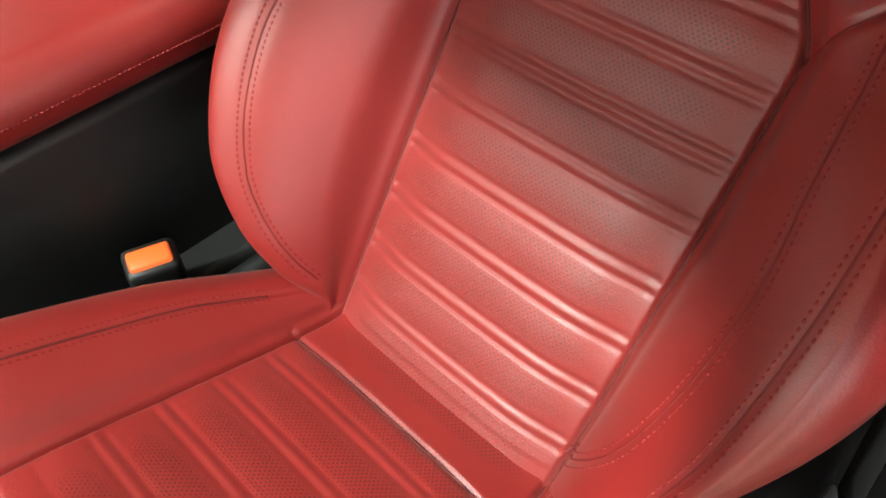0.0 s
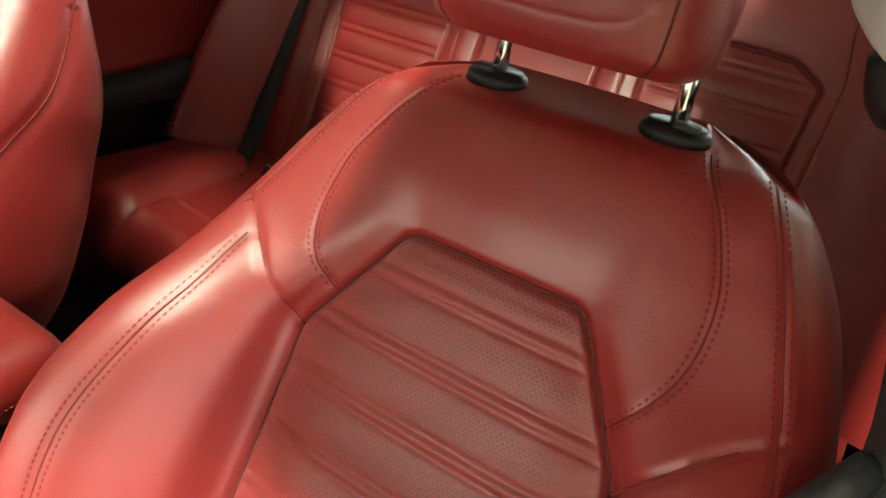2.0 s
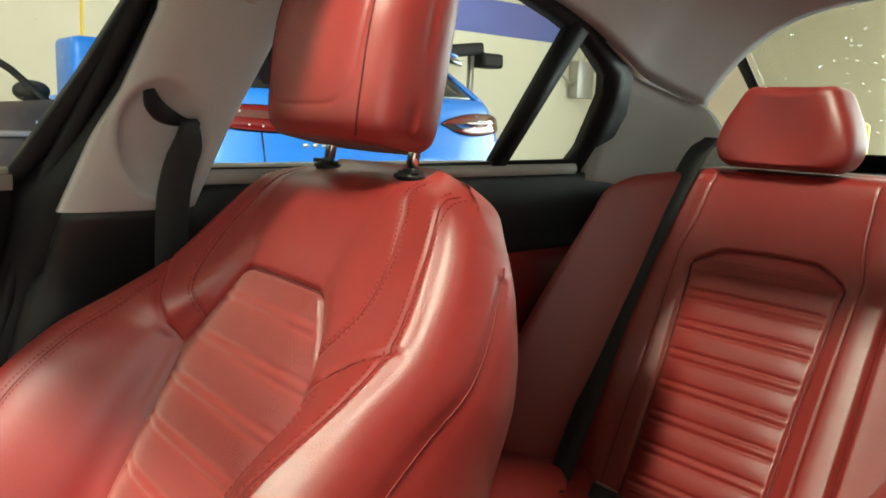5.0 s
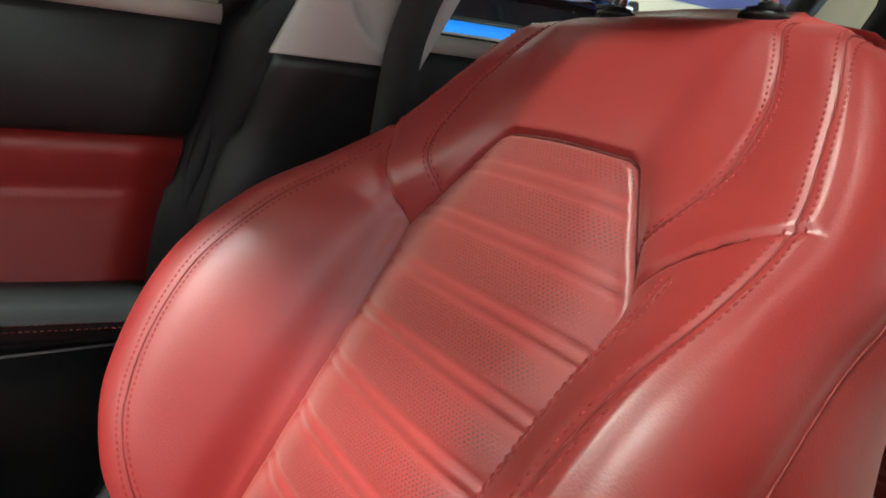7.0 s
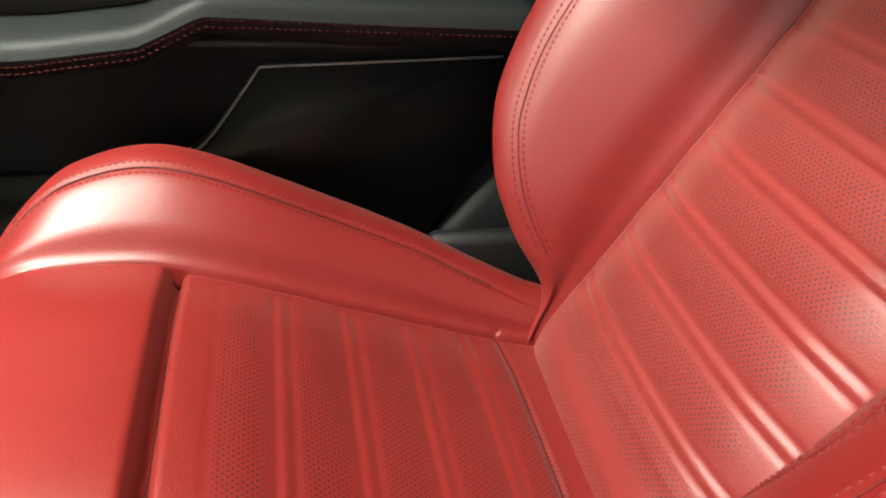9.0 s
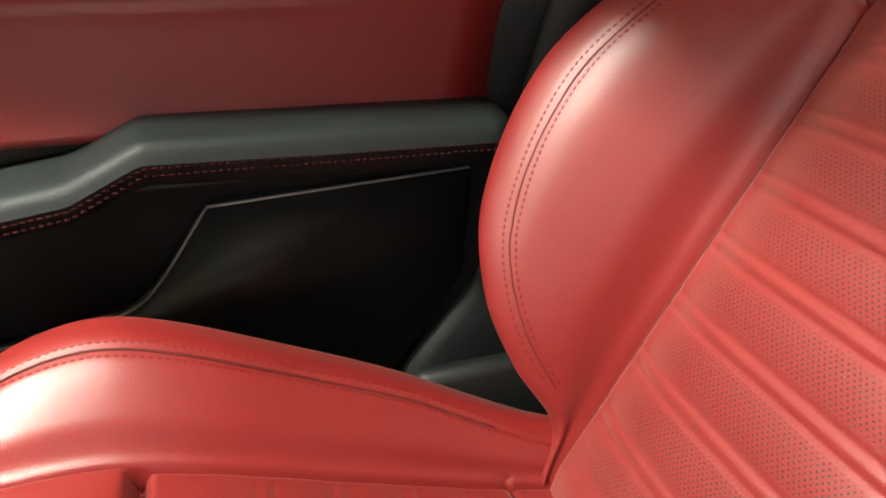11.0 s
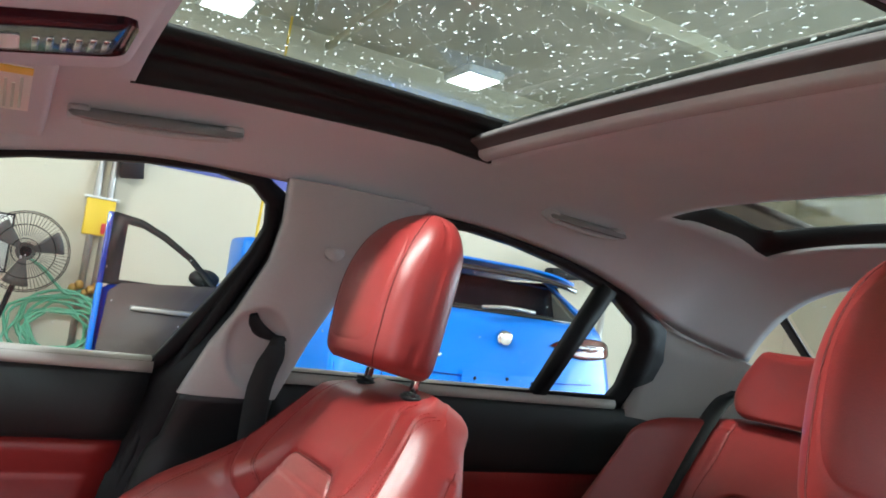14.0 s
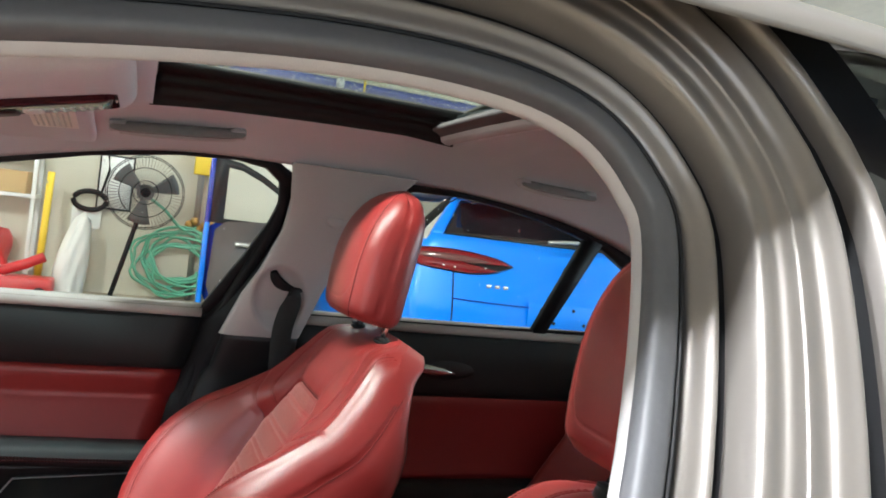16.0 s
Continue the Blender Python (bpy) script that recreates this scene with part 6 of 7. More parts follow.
part("tube", box((-2.4, -0.08, -0.03), (2.4, 0.08, 0.0), 0.01), M["lamp_glow"], tl, "glowing tube")
for s in (-1, 1):
    part("hanger", cyl((s * 2.0, 0, 0.07), (s * 2.0, 0, 0.30), 0.006, seg=8), M["steel"], tl)
tl = thing("tube_lamp", "white tube lamp hanging over the silver car", "lamp", (0.50, -0.45, 4.0))
part("housing", box((-0.10, -0.65, 0.0), (0.10, 0.65, 0.07), 0.01), M["white"], tl)
part("tube", box((-0.06, -0.6, -0.03), (0.06, 0.6, 0.0), 0.01), M["lamp_glow"], tl, "glowing tube")
for s in (-1, 1):
    part("hanger", cyl((0, s * 0.5, 0.07), (0, s * 0.5, 0.30), 0.006, seg=8), M["steel"], tl)
for lx, ly in LAMP_SPOTS:
    l = thing("high_bay_lamp", "white square lamp hanging under the garage ceiling", "lamp", (lx, ly, 3.91), "garage lamps")
    part("housing", box((-0.30, -0.25, 0.0), (0.30, 0.25, 0.10), 0.02), M["white"], l)
    part("diffuser", box((-0.26, -0.21, -0.012), (0.26, 0.21, 0.0), 0.004), M["lamp_glow"], l, "glowing diffuser")
    for s in (-1, 1):
        part("hanger", cyl((s * 0.2, 0, 0.1), (s * 0.2, 0, 0.39), 0.006, seg=8), M["steel"], l)
# added glowing panel that fills from the unseen front wall
solo("door_and_fill_panel", box((-5.4, -7.99, 0.0), (0.2, -7.96, 3.5)), M["fill_glow"], "added glowing fill panel on the unseen front wall", kind="structure", smooth=False)


# glowing panels added on the unseen east wall as side fill
solo("door_and_fill_panel", box((5.96, 3.2, 0.0), (5.99, 7.8, 3.4)), M["fill_glow"], "added glowing fill panel on the unseen side wall", kind="structure", smooth=False)
solo("door_and_fill_panel", box((5.96, -4.8, 0.0), (5.99, 0.8, 3.4)), M["fill_glow"], "added glowing fill panel on the unseen side wall", kind="structure", smooth=False)


bol = thing("bollard", "yellow painted steel safety bollard by the open garage door", "bollard", (-2.85, 8.0, 0.0))
part("post", cyl((0, 0, 0), (0, 0, 1.10), 0.085, seg=24), M["yellow"], bol)
part("cap", ball((0, 0, 1.10), (0.085, 0.085, 0.06), 20), M["yellow"], bol, "rounded yellow cap")
part("base_plate", box((-0.15, -0.15, 0.0), (0.15, 0.15, 0.012), 0.003), M["steel"], bol, "steel base plate")
for k, (py, pr) in enumerate(((-2.3, 0.05), (0.4, 0.035), (0.62, 0.02), (2.9, 0.05))):
    solo("ceiling_pipe", cyl((-8.2, py, 4.14), (6.0, py, 4.14), pr, seg=12), M["wall"], "cream painted pipe under the garage ceiling", "pipe", "structure")
for bx in (-5.0, -2.4, 2.6):
    solo("ceiling_beam", box((bx - 0.07, -8.0, 4.16), (bx + 0.07, 12.0, 4.30), 0.01), M["wall"], "cream painted steel beam under the ceiling", "beam", "structure", smooth=False)


def water_drops(name, label, count, seed, place, big=1.0):
    """Many small beads of water on a pane."""
    rng = random.Random(seed)
    unit = bmesh.new()
    bmesh.ops.create_icosphere(unit, subdivisions=1, radius=1)
    uv = np.array([v.co for v in unit.verts])
    uf = [[v.index for v in f.verts] for f in unit.faces]
    unit.free()
    V, F = [], []
    for _ in range(count):
        r = big * (0.0006 + 0.0019 * rng.random() ** 3)
        p, along, across, up = place(rng)
        st = 1 + 0.8 * rng.random()
        pts = np.array(p) + uv[:, :1] * np.array(along) * r * st + uv[:, 1:2] * np.array(across) * r + uv[:, 2:3] * np.array(up) * r * 0.45
        F += [[i + len(V) for i in f] for f in uf]
        V += pts.tolist()
    me = bpy.data.meshes.new(name)
    me.from_pydata(V, [], F)
    me.materials.append(M["drops"])
    me.shade_smooth()
    return tagged(new(name, me), label, "water drops", kind="stuff")


water_drops("water_drops", "beads of water on the sunroof glass", 3600, 5, lambda g: ((g.uniform(-0.33, 0.33), g.uniform(0.05, 0.60), 1.4085), (1, 0, 0), (0, 1, 0), (0, 0, 1)))
def on_rear_roof(g):
    y = g.uniform(1.0, 1.46)
    return (g.uniform(-0.45, 0.45), y, 1.4135 - 0.030 * ((y - 0.97) / 0.53) ** 2), (1, 0, 0), (0, 1, 0), (0, 0, 1)


water_drops("water_drops", "beads of water on the rear roof pane", 1500, 6, on_rear_roof)


def on_rear_glass(g):
    k = g.random()
    return (g.uniform(-0.58, 0.4), 1.525 + 0.46 * k, 1.315 - 0.325 * k), (1, 0, 0), (0, 0.816, -0.577), (0, 0.577, 0.816)


water_drops("water_drops", "drops running down the rear window", 1100, 7, on_rear_glass, 1.3)


def on_side_glass(g):
    z = g.uniform(0.98, 1.25)
    return (-lean_x(z) - 0.0205, g.uniform(-0.3, 1.1), z), (0, 0, 1), (0, 1, 0), (-1, 0, 0)


water_drops("water_drops", "a few drops on the side windows", 130, 8, on_side_glass, 0.8)


# ---------------------------------------------------------------- the blue car behind
def suv():
    c = thing("blue_car", "bright blue hatchback car with its front door open", "car", (-2.9, 2.40, 0.0))
    Y0, X0 = 2.40, -2.9

    def rear_x(y, z):
        """How far forward of the bumper the tail stands."""
        k = abs(y) / 0.92
        return -(lerp(z, [(0.3, 0.10), (0.5, 0.0), (0.75, 0.0), (0.95, 0.05), (1.12, 0.10), (1.17, 0.14), (1.36, 0.38), (1.42, 0.42)]) + 0.16 * k ** 3)

    def half_w(z):
        return lerp(z, [(0.2, 0.80), (0.4, 0.90), (0.8, 0.925), (1.0, 0.90), (1.12, 0.84), (1.2, 0.78), (1.38, 0.62), (1.44, 0.5)])
    zs = np.linspace(0.25, 1.16, 26)
    P = [[(rear_x(half_w(z) * k, z), half_w(z) * k, z) for k in np.linspace(-1, 1, 40)] for z in zs]
    part("tail_panel", slab(np.array(P), (-0.02, 0, 0)), M["blue"], c)
    zs = np.linspace(1.16, 1.37, 10)
    P = [[(rear_x(half_w(z) * k, z) + 0.004, half_w(z) * k * 0.93, z) for k in np.linspace(-1, 1, 24)] for z in zs]
    part("rear_window", slab(np.array(P), (-0.015, 0, 0)), M["dark_glass"], c, "dark rear window")
    for s in (-1, 1):
        P = [[(rear_x(half_w(z) * k, z), s * half_w(z) * k, z) for k in np.linspace(0.925, 1.0, 4)] for z in np.linspace(1.155, 1.40, 12)]
        part("rear_pillar", slab(np.array(P), (-0.03, 0, 0)), M["blue"], c)
        # body side
        P = [[(-0.15 - 4.2 * u if u > 0.0 else rear_x(half_w(z), z), s * (half_w(z) - 0.06 * u ** 4), z - 0.12 * max(0, u - 0.7) * (z > 0.9)) for u in np.linspace(0, 1, 30)] for z in np.linspace(0.25, 1.12, 20)]
        part("body_side", slab(np.array(P), (0, -s * 0.02, 0)), M["blue"], c)
        P = [[(-0.42 - 1.9 * u, s * (half_w(z)), z) for u in np.linspace(0, 1, 12)] for z in np.linspace(1.12, 1.40, 8)]
        part("side_window", slab(np.array(P), (0, -s * 0.01, 0)), M["dark_glass"], c, "dark side glass")
    P = [[(-0.28 - 2.3 * u, 0.64 * k, 1.40 + 0.07 * math.sin(math.pi * min(1, u + 0.25)) - 0.05 * k ** 4) for u in np.linspace(0, 1, 14)] for k in np.linspace(-1, 1, 16)]
    part("roof", slab(np.array(P), (0, 0, 0.015)), M["blue"], c)
    P = [[(-0.20 - 0.22 * u, 0.60 * k, 1.385 + 0.03 * u - 0.04 * k ** 4) for u in np.linspace(0, 1, 6)] for k in np.linspace(-1, 1, 16)]
    part("roof_spoiler", slab(np.array(P), (0, 0, 0.03)), M["spoiler"], c, "glossy black roof spoiler")
    part("bonnet", slab(np.array([[(-3.2 - 1.2 * u, 0.85 * k, 1.05 - 0.18 * u * u - 0.05 * k ** 4) for u in np.linspace(0, 1, 8)] for k in np.linspace(-1, 1, 10)]), (0, 0, -0.02)), M["blue"], c)
    for s in (-1, 1):
        out = smooth_curve([(0.36, 1.020), (0.44, 1.050), (0.60, 1.075), (0.78, 1.080), (0.90, 1.065), (0.925, 1.03), (0.90, 0.985), (0.74, 0.965), (0.58, 0.962), (0.44, 0.985)], 40)
        rim = extrude_poly([(rear_x(y, z) + 0.010, s * (0.65 + (y - 0.65) * 1.02), 1.018 + (z - 1.018) * 1.09) for y, z in out[:-1]], (-0.03, 0, 0))
        l = part("tail_lamp", rim, M["rubber"], c, "dark red tail lamp in a black surround", smooth=False)

        def dome(line, rise, lift):
            cy, cz = sum(p[0] for p in line) / len(line), sum(p[1] for p in line) / len(line)
            rows = []
            for k in (1.0, 0.93, 0.80, 0.6, 0.35, 0.05):
                row = []
                for y, z in line:
                    yy, zz = cy + (y - cy) * k, cz + (z - cz) * k
                    row.append((rear_x(yy, zz) + lift + rise * math.sqrt(1.0025 - k * k), s * yy, zz))
                rows.append(row)
            return slab(np.array(rows), (-0.004, 0, 0))
        part("lens", dome(out, 0.018, 0.011), M["red_lens"], l, "dark red lens")
        inn = smooth_curve([(0.50, 1.030), (0.60, 1.050), (0.72, 1.058), (0.86, 1.054), (0.88, 1.030), (0.72, 1.020), (0.58, 1.018), (0.50, 1.030)], 32)
        part("lamp_core", dome(inn, 0.010, 0.026), M["smoke_lens"], l, "smoked inner lens")
        # white beads put on the lens for sparks of reflected light
        for y, z in ((0.53, 0.998), (0.70, 0.986), (0.76, 0.990)):
            part("lens_glint", ball((rear_x(y, z) + 0.028, s * y, z), (0.004, 0.006, 0.004), 8), M["white"], l, "small white bead put in as a glint of light")
    # crease shade drawn as a dark blue line
    part("bumper_crease", tube([(rear_x(y, 0.80) + 0.003, y, 0.80 + 0.02 * abs(y)) for y in np.linspace(-0.70, 0.70, 24)], 0.0035, 6), M["blue_dark"], c, "body crease with its shade put in as dark blue")
    bd = part("badge", cyl((-0.02, 0, 1.025), (-0.06, 0, 1.03), 0.045, seg=28, bevel=0.006), M["chrome"], c, "round chrome badge")
    part("badge_disc", cyl((-0.012, 0, 1.025), (-0.03, 0, 1.025), 0.032, seg=28), M["white"], bd, "white disc")
    part("wiper", tube(smooth_curve([(-0.02, -0.18, 1.185), (-0.03, 0.0, 1.200), (-0.06, 0.20, 1.195)], 10), 0.010, 8), M["steel"], c, "rear wiper arm")
    pr = part("number_plate_recess", box((0.004, -0.27, 0.70), (0.012, 0.27, 0.84), 0.004), M["blue"], c, "blank plate recess with screw holes")
    for y, z in ((-0.19, 0.80), (0.19, 0.80), (-0.10, 0.73), (0.02, 0.81), (0.10, 0.73)):
        part("screw", cyl((0.010, y, z), (0.016, y, z), 0.010, seg=10), M["rubber"], pr, "dark screw")
    for k, (y, z) in enumerate(((-0.5, 0.90), (-0.45, 0.90), (-0.40, 0.90))):
        part("model_lettering", box((rear_x(y, z), y - 0.016, z - 0.010), (rear_x(y, z) + 0.006, y + 0.016, z + 0.010), 0.002), M["chrome"], c, "small chrome bars")
    part("trunk_seam", tube([(rear_x(-0.70, z) + 0.003, -0.70, z) for z in np.linspace(0.45, 0.96, 10)], 0.004, 6), M["rubber"], c, "dark shut line")
    part("bumper", slab(np.array([[(0.03 - 0.16 * (abs(k)) ** 3, 0.93 * k, z) for k in np.linspace(-1, 1, 24)] for z in (0.3, 0.45, 0.6, 0.68)]), (-0.04, 0, 0)), M["blue"], c, "blue rear bumper")
    for s in (-1, 1):
        for wx in (-0.85, -3.6):
            w = part("wheel", cyl((wx, s * 0.70, 0.33), (wx, s * 0.90, 0.33), 0.33, seg=28, bevel=0.03), M["rubber"], c, "black tyre")
            part("rim", cyl((wx, s * 0.88, 0.33), (wx, s * 0.915, 0.33), 0.22, seg=24, bevel=0.01), M["steel"], w, "silver rim")
    part("front_pillar", box((-2.75, -0.92, 0.95), (-2.30, -0.62, 1.50), 0.05, 3), M["blue"], c)
    # open front door, hinged at its front edge
    d = part("open_door", extrude_poly([(0.0, y, z) for y, z in [(0, 0.35), (0, 1.0), (-0.06, 1.08), (-0.78, 1.02), (-0.86, 0.95), (-0.88, 0.5), (-0.82, 0.35)]], (0.05, 0, 0), 0.008), M["door_card"], c, "open front door with grey inner panel", m=pose(-2.55, -0.92, 0.0))
    part("door_skin", extrude_poly([(-0.04, y, z) for y, z in [(0.0, 0.33), (0.0, 1.02), (-0.80, 1.04), (-0.91, 0.96), (-0.93, 0.5), (-0.86, 0.33)]], (0.035, 0, 0), 0.008), M["blue_dark"], d, "blue outer skin darkened in colour as shaded")
    fr_out = [(-0.02, 1.02), (-0.30, 1.28), (-0.52, 1.42), (-0.70, 1.50), (-0.90, 1.53), (-0.93, 1.0)]
    fr_in = [(-0.10, 1.04), (-0.33, 1.25), (-0.53, 1.37), (-0.69, 1.44), (-0.80, 1.45), (-0.80, 1.04)]
    part("window_frame", ring([(0.01, y, z) for y, z in fr_in], [(0.01, y, z) for y, z in fr_out], (-0.04, 0, 0)), M["soft"], d, "black window frame")
    part("door_edge", box((-0.03, -0.945, 0.33), (0.055, -0.905, 1.0), 0.01), M["blue"], d, "blue door edge")
    part("frame_edge", box((-0.035, -0.945, 0.98), (0.020, -0.905, 1.525), 0.008), M["blue_dark"], d, "blue frame edge darkened in colour as shaded")
    part("mirror", ball((-0.12, -0.17, 1.13), (0.08, 0.12, 0.075), 16), M["soft"], d, "black door mirror")
    part("door_pull", box((0.05, -0.70, 0.83), (0.085, -0.15, 0.87), 0.012), M["steel"], d, "silver door pull")
    c.location = (X0, Y0, 0)
    return c


suv()


def crumpled(base, r, h, seed):
    """A soft crumpled upright heap."""
    rng = random.Random(seed)
    ph = [rng.uniform(0, 6.28) for _ in range(6)]
    P = []
    for k in np.linspace(0, 1, 18):
        rr = r * (1.05 - 0.55 * k ** 2) * (0.02 if k == 1 else 1)
        P.append([(base[0] + rr * math.cos(a) * (1 + 0.18 * math.sin(3 * a + ph[0] + 5 * k) + 0.10 * math.sin(7 * a + ph[1] - 9 * k)), base[1] + rr * math.sin(a) * (1 + 0.2 * math.sin(2 * a + ph[2] + 4 * k)) + 0.1 * h * k * k, base[2] + h * k * (1 + 0.05 * math.sin(2 * a + ph[3]))) for a in np.linspace(0, math.tau, 28, endpoint=False)])
    b = grid(np.array(P).transpose(1, 0, 2), close_u=True)
    bmesh.ops.recalc_face_normals(b, faces=b.faces[:])
    return b


# ---------------------------------------------------------------- things along the garage wall
fan = thing("pedestal_fan", "dark industrial pedestal fan with a wire cage", "fan", (-7.6, 0.09, 0))
part("fan_pole", cyl((0, -0.24, 0.02), (0, 0, 1.08), 0.024, seg=12), M["rubber"], fan)
part("fan_base", cyl((0, -0.24, 0), (0, -0.24, 0.05), 0.20, 0.16, seg=24), M["rubber"], fan)
part("motor", cyl((-0.10, 0, 1.16), (0.06, 0, 1.16), 0.085, seg=20, bevel=0.02), M["rubber"], fan)
for k, (xx, rr) in enumerate(((0.10, 0.36), (0.02, 0.38), (0.16, 0.25), (0.18, 0.12))):
    part("cage_ring", tube([(xx, rr * math.cos(a), 1.16 + rr * math.sin(a)) for a in np.linspace(0, math.tau, 40, endpoint=False)], 0.005, 6, closed=True), M["rubber"], fan)
b = bmesh.new()
for k in range(64):
    a = k * math.tau / 64
    b = tube(smooth_curve([(0.18, 0.05 * math.cos(a), 1.16 + 0.05 * math.sin(a)), (0.17, 0.22 * math.cos(a), 1.16 + 0.22 * math.sin(a)), (0.09, 0.37 * math.cos(a), 1.16 + 0.37 * math.sin(a)), (0.0, 0.36 * math.cos(a), 1.16 + 0.36 * math.sin(a)), (-0.06, 0.15 * math.cos(a), 1.16 + 0.15 * math.sin(a))], 9), 0.0025, 4, b)
part("cage_wires", b, M["cage"], fan, "grey wire cage")
for k in range(3):
    a0 = k * math.tau / 3 + 0.4
    P = [[(0.05 + 0.05 * (v - 0.5), r * math.cos(a0 + (v - 0.5) * 0.7), 1.16 + r * math.sin(a0 + (v - 0.5) * 0.7)) for v in np.linspace(0, 1, 6)] for r in np.linspace(0.07, 0.33, 6)]
    part("blade", slab(np.array(P), (0.003, 0, 0)), M["cage"], fan, "dark grey metal blade")

for dy in (0.0, 0.13):
    solo("conduit_pipe", cyl((WX + 0.06, 0.66 + dy, 0.0), (WX + 0.06, 0.66 + dy, 4.3), 0.035, seg=14), M["steel"], "grey steel conduit on the wall", "pipe", group="wall pipes")
yb = thing("yellow_control_box", "yellow control box with a red switch on the wall", "switch box", (WX, 0.71, 1.62))
part("case", box((0.09, -0.14, -0.19), (0.20, 0.14, 0.19), 0.012), M["yellow"], yb)
part("switch", box((0.20, 0.03, -0.17), (0.225, 0.12, -0.06), 0.008), M["red"], yb, "red switch")
part("top_plate", box((0.09, -0.17, 0.19), (0.21, 0.17, 0.215), 0.004), M["white"], yb)
spk = thing("wall_speaker", "black loudspeaker tilted on the wall", "speaker", (WX + 0.16, 0.93, 2.28))
part("cabinet", box((-0.10, -0.12, -0.19), (0.10, 0.12, 0.19), 0.02), M["plastic"], spk, m=pose(0, 0, 0, 8, 12, 0))
part("bracket", box((-0.16, -0.02, 0.05), (-0.09, 0.02, 0.11), 0.004), M["steel"], spk)
wb = thing("white_junction_box", "white junction box high on the wall", "junction box", (WX, 2.22, 3.0))
part("case", box((0.0, -0.17, -0.13), (0.14, 0.17, 0.13), 0.01), M["white"], wb)
part("lens", cyl((0.05, -0.1, -0.30), (0.05, -0.1, -0.20), 0.05, seg=16, bevel=0.01), M["white"], wb)
part("stem", cyl((0.05, -0.1, -0.22), (0.05, -0.1, -0.1), 0.015, seg=8), M["white"], wb)
solo("yellow_air_line", tube([(WX + 0.25, 2.36 + 0.01 * math.sin(z * 3), z) for z in np.linspace(1.5, 4.3, 20)], 0.016, 8), M["yellow"], "yellow air hose hanging from the ceiling", "hose")
solo("yellow_tag", box((WX + 0.02, -0.28, 2.12), (WX + 0.05, -0.20, 2.40), 0.004), M["yellow"], "yellow plastic tag on the wall", "tag")
ab = thing("wall_notice_board", "white notice board in a dark frame", "notice board", (WX, -0.22, 1.22))
part("frame", box((0.0, -0.18, -0.30), (0.03, 0.18, 0.30), 0.006), M["soft"], ab)
part("sheet", box((0.031, -0.16, -0.28), (0.035, 0.16, 0.28)), M["paper"], ab, "white sheet")


def coil(cx, cy, cz, r, turns, rad, seed, mat, name, label):
    rng = random.Random(seed)
    pts = []
    for i in range(turns * 14):
        a = i * math.tau / 14
        rr = r * (0.75 + 0.25 * math.sin(i * 0.37 + seed)) * (0.9 + 0.2 * rng.random())
        pts.append((cx + 0.03 * math.sin(i * 0.9) + 0.02 * rng.random(), cy + rr * math.cos(a) * 1.2, cz + rr * math.sin(a) * 0.9))
    return solo(name, tube(smooth_curve(pts, turns * 28), rad, 7), mat, label, "hose")


coil(WX + 0.18, 0.50, 0.42, 0.42, 9, 0.016, 3, M["green_hose"], "green_hose", "tangled green hose hanging on the wall")
solo("green_hose", tube(smooth_curve([(WX + 0.2, 0.12, 1.12), (WX + 0.25, 0.30, 1.0), (WX + 0.2, 0.52, 0.80), (WX + 0.15, 0.68, 0.84)], 24), 0.018, 8), M["green_hose"], "loop of green hose on the wall", "hose")
hr = thing("brass_hose_valve", "brass hose valve on the wall", "valve", (WX, 0.70, 0.86))
for k in range(6):
    part("valve_body", ball((0.14 + 0.02 * (k % 2), -0.12 + 0.055 * k, 0.05 * math.sin(k * 2.1)), (0.05, 0.045, 0.05), 10), M["brass"] if "brass" in M else M["wood"], hr)
shelf_t = thing("steel_shelf", "cream steel shelving full of workshop clutter", "shelf", (WX, -1.5, 0))
for y in (-0.75, 0.55):
    for xx in (0.06, 0.50):
        part("post", box((xx - 0.02, y - 0.02, 0), (xx + 0.02, y + 0.02, 1.5), 0.003), M["white"], shelf_t)
for z in (0.25, 0.98, 1.45):
    part("shelf_board", box((0.03, -0.78, z - 0.02), (0.53, 0.58, z + 0.015), 0.003), M["white"], shelf_t)
solo("wooden_crate", box((WX + 0.08, -1.85, 0.996), (WX + 0.48, -1.02, 1.22), 0.01), M["wood"], "pale wooden crate on the shelf", "crate")
solo("yellow_pole", cyl((WX + 0.62, -0.83, 0.0), (WX + 0.58, -0.80, 1.25), 0.035, seg=12, bevel=0.006), M["yellow"], "yellow pole leaning at the shelf", "pole")
jack = thing("red_floor_jack", "red trolley jack on the floor", "jack", (WX + 0.9, -0.95, 0))
part("frame", box((-0.15, -0.45, 0.05), (0.15, 0.30, 0.22), 0.03), M["red"], jack)
part("arm", tube([(0, -0.3, 0.2), (0, 0.05, 0.34), (0, 0.2, 0.42)], 0.05, 10), M["red"], jack)
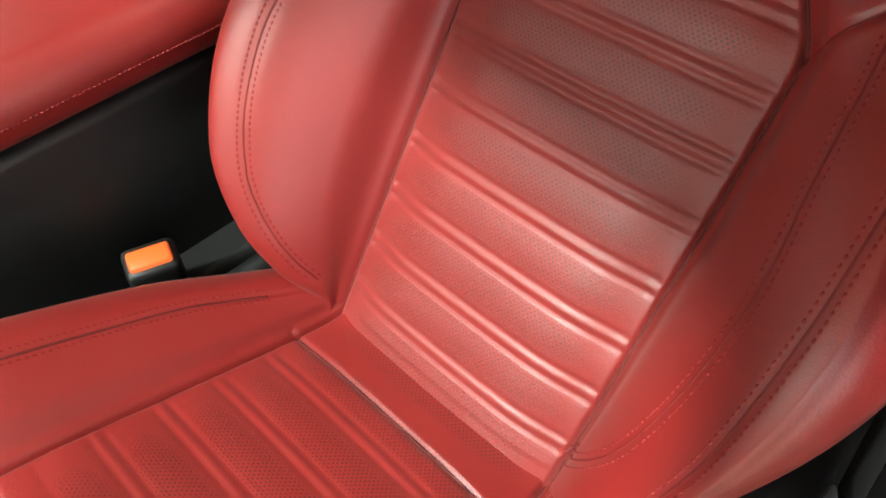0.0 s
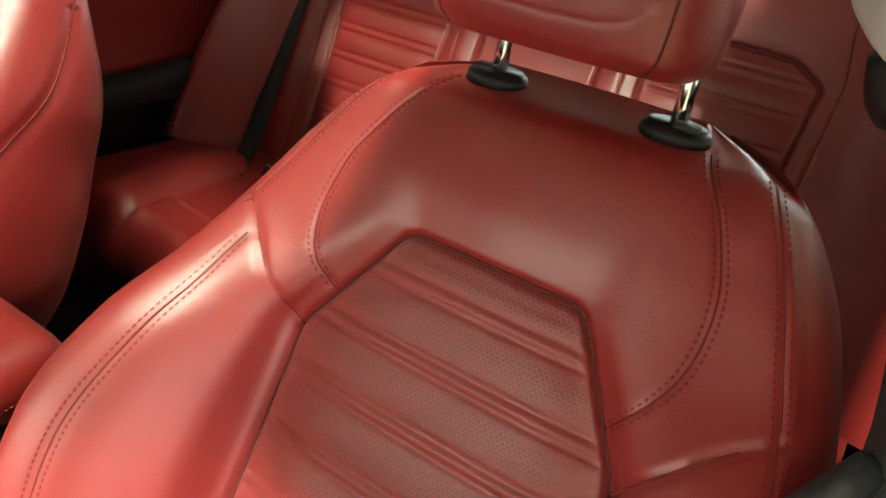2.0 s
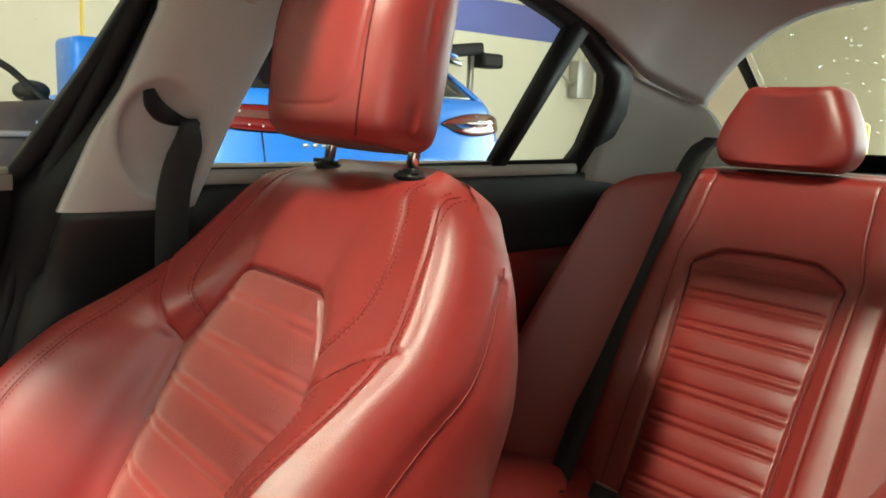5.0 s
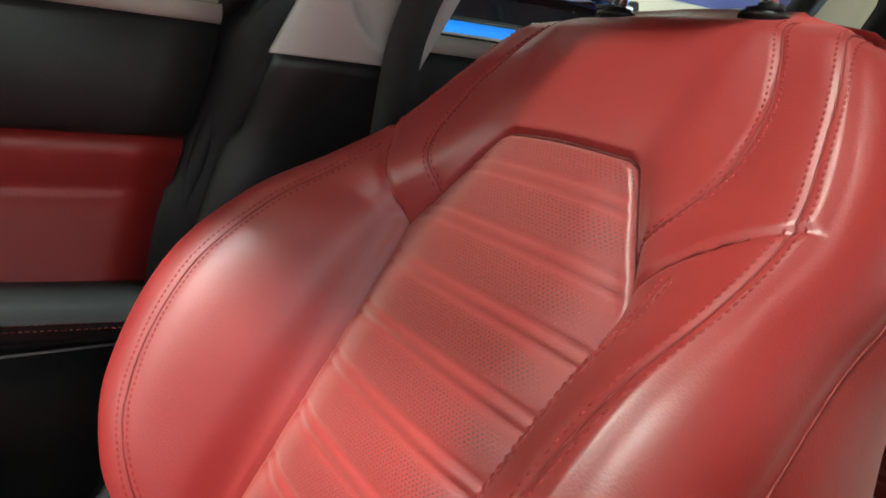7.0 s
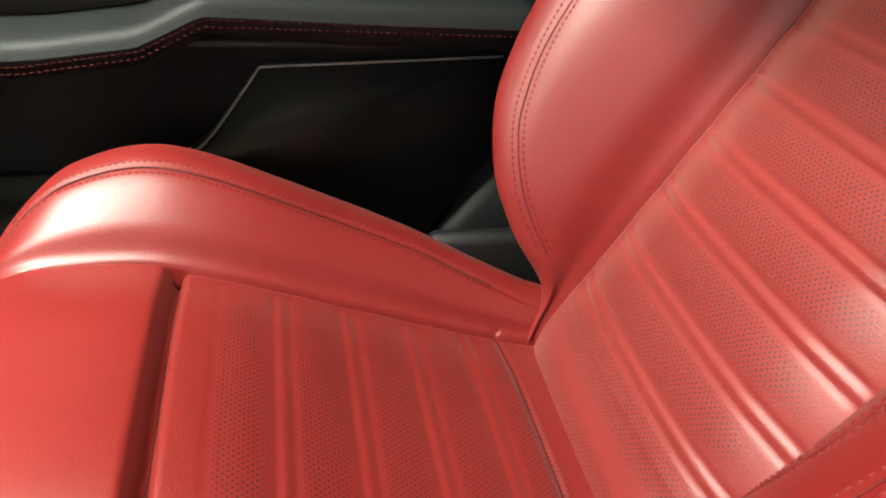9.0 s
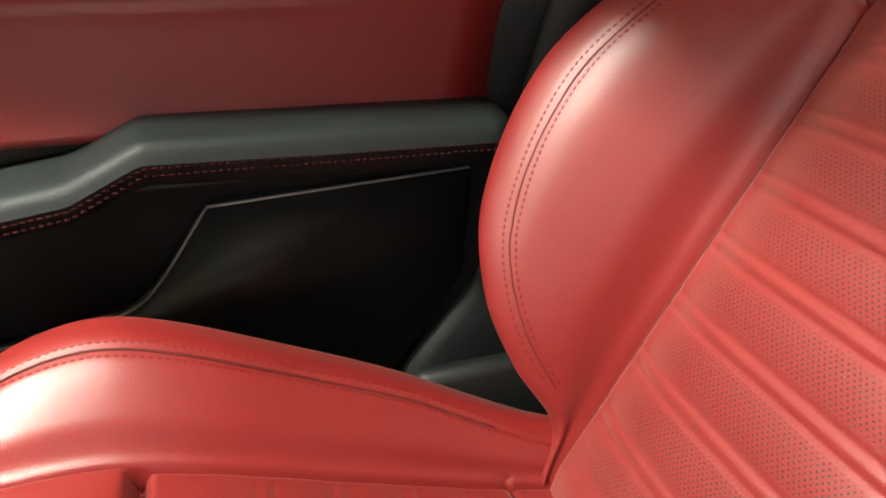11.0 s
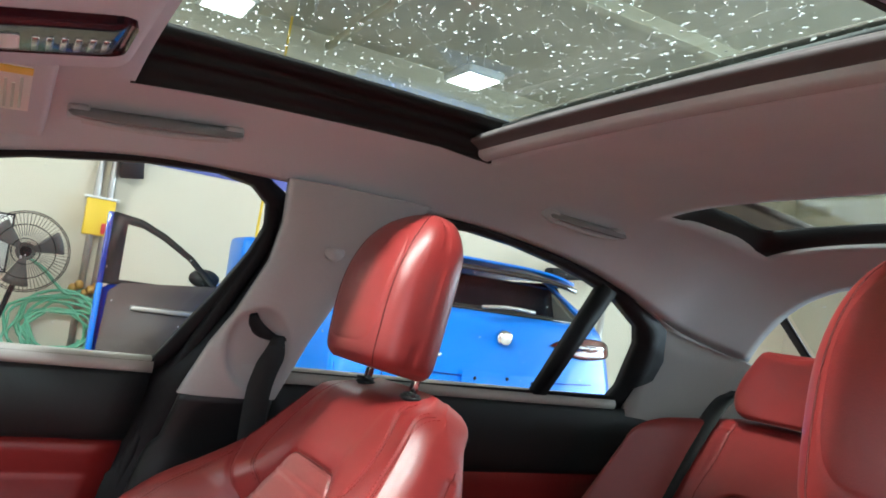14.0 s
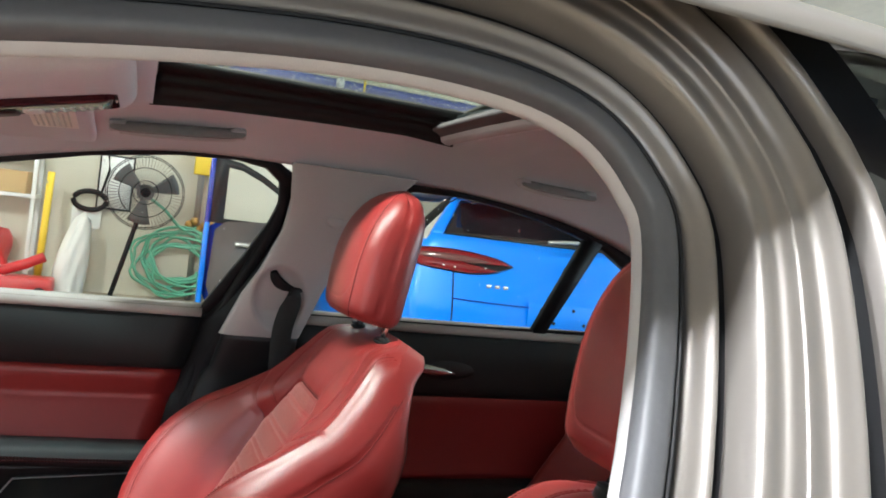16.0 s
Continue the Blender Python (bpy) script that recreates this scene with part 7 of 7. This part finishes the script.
part("handle", tube([(0, -0.3, 0.2), (0, -0.55, 0.7), (0, -0.6, 0.9)], 0.018, 8), M["red"], jack)
for s in (-1, 1):
    part("wheel", cyl((s * 0.17, 0.2, 0.07), (s * 0.20, 0.2, 0.07), 0.07, seg=14), M["rubber"], jack)
solo("red_rag_pile", crumpled((WX + 0.30, -1.35, 0.265), 0.24, 0.36, 9), M["red"], "heap of red rags on the shelf front", "rags")
solo("white_sack", crumpled((WX + 0.55, -0.55, 0.0), 0.14, 0.85, 4), M["paper"], "crumpled white paper sack", "sack")
solo("paper_sheet", box((WX + 0.05, -0.62, 0.70), (WX + 0.08, -0.33, 0.92), 0.003), M["paper"], "white paper pinned to the wall", "paper")
bp = thing("work_lamp", "round black work lamp on the wall", "lamp", (WX + 0.1, -0.45, 1.0))
part("rim", tube([(0.05, 0.16 * math.cos(a), 0.10 * math.sin(a)) for a in np.linspace(0, math.tau, 24, endpoint=False)], 0.028, 8, closed=True), M["rubber"], bp)
part("arm", tube([(0.05, 0.1, 0.08), (0.05, 0.16, 0.35), (0.05, 0.14, 0.5)], 0.012, 8), M["rubber"], bp)
eb = thing("electrical_box", "grey electrical box with conduit on the wall", "electrical box", (WX, 10.2, 1.75))
part("case", box((0, -0.20, -0.3), (0.2, 0.20, 0.3), 0.01), M["steel"], eb)
part("conduit", tube(smooth_curve([(0.1, -0.2, -0.1), (0.1, -0.5, 0.1), (0.1, -0.5, 0.5), (0.1, 0.0, 0.6), (0.1, 0.05, 0.3)], 20), 0.02, 8), M["steel"], eb)
st = thing("black_machine_arm", "black workshop machine arm on a post behind the blue car", "machine", (WX + 0.6, 7.25, 0))
part("post", cyl((0, 0, 0), (0, 0, 1.9), 0.05, seg=12), M["steel"], st)
part("arm", box((-0.1, -0.75, 1.88), (0.1, 0.45, 2.05), 0.05, 3), M["rubber"], st, m=pose(0, 0, 0, 8))
part("head", box((-0.15, 0.1, 1.75), (0.15, 0.5, 1.95), 0.05, 3), M["rubber"], st)
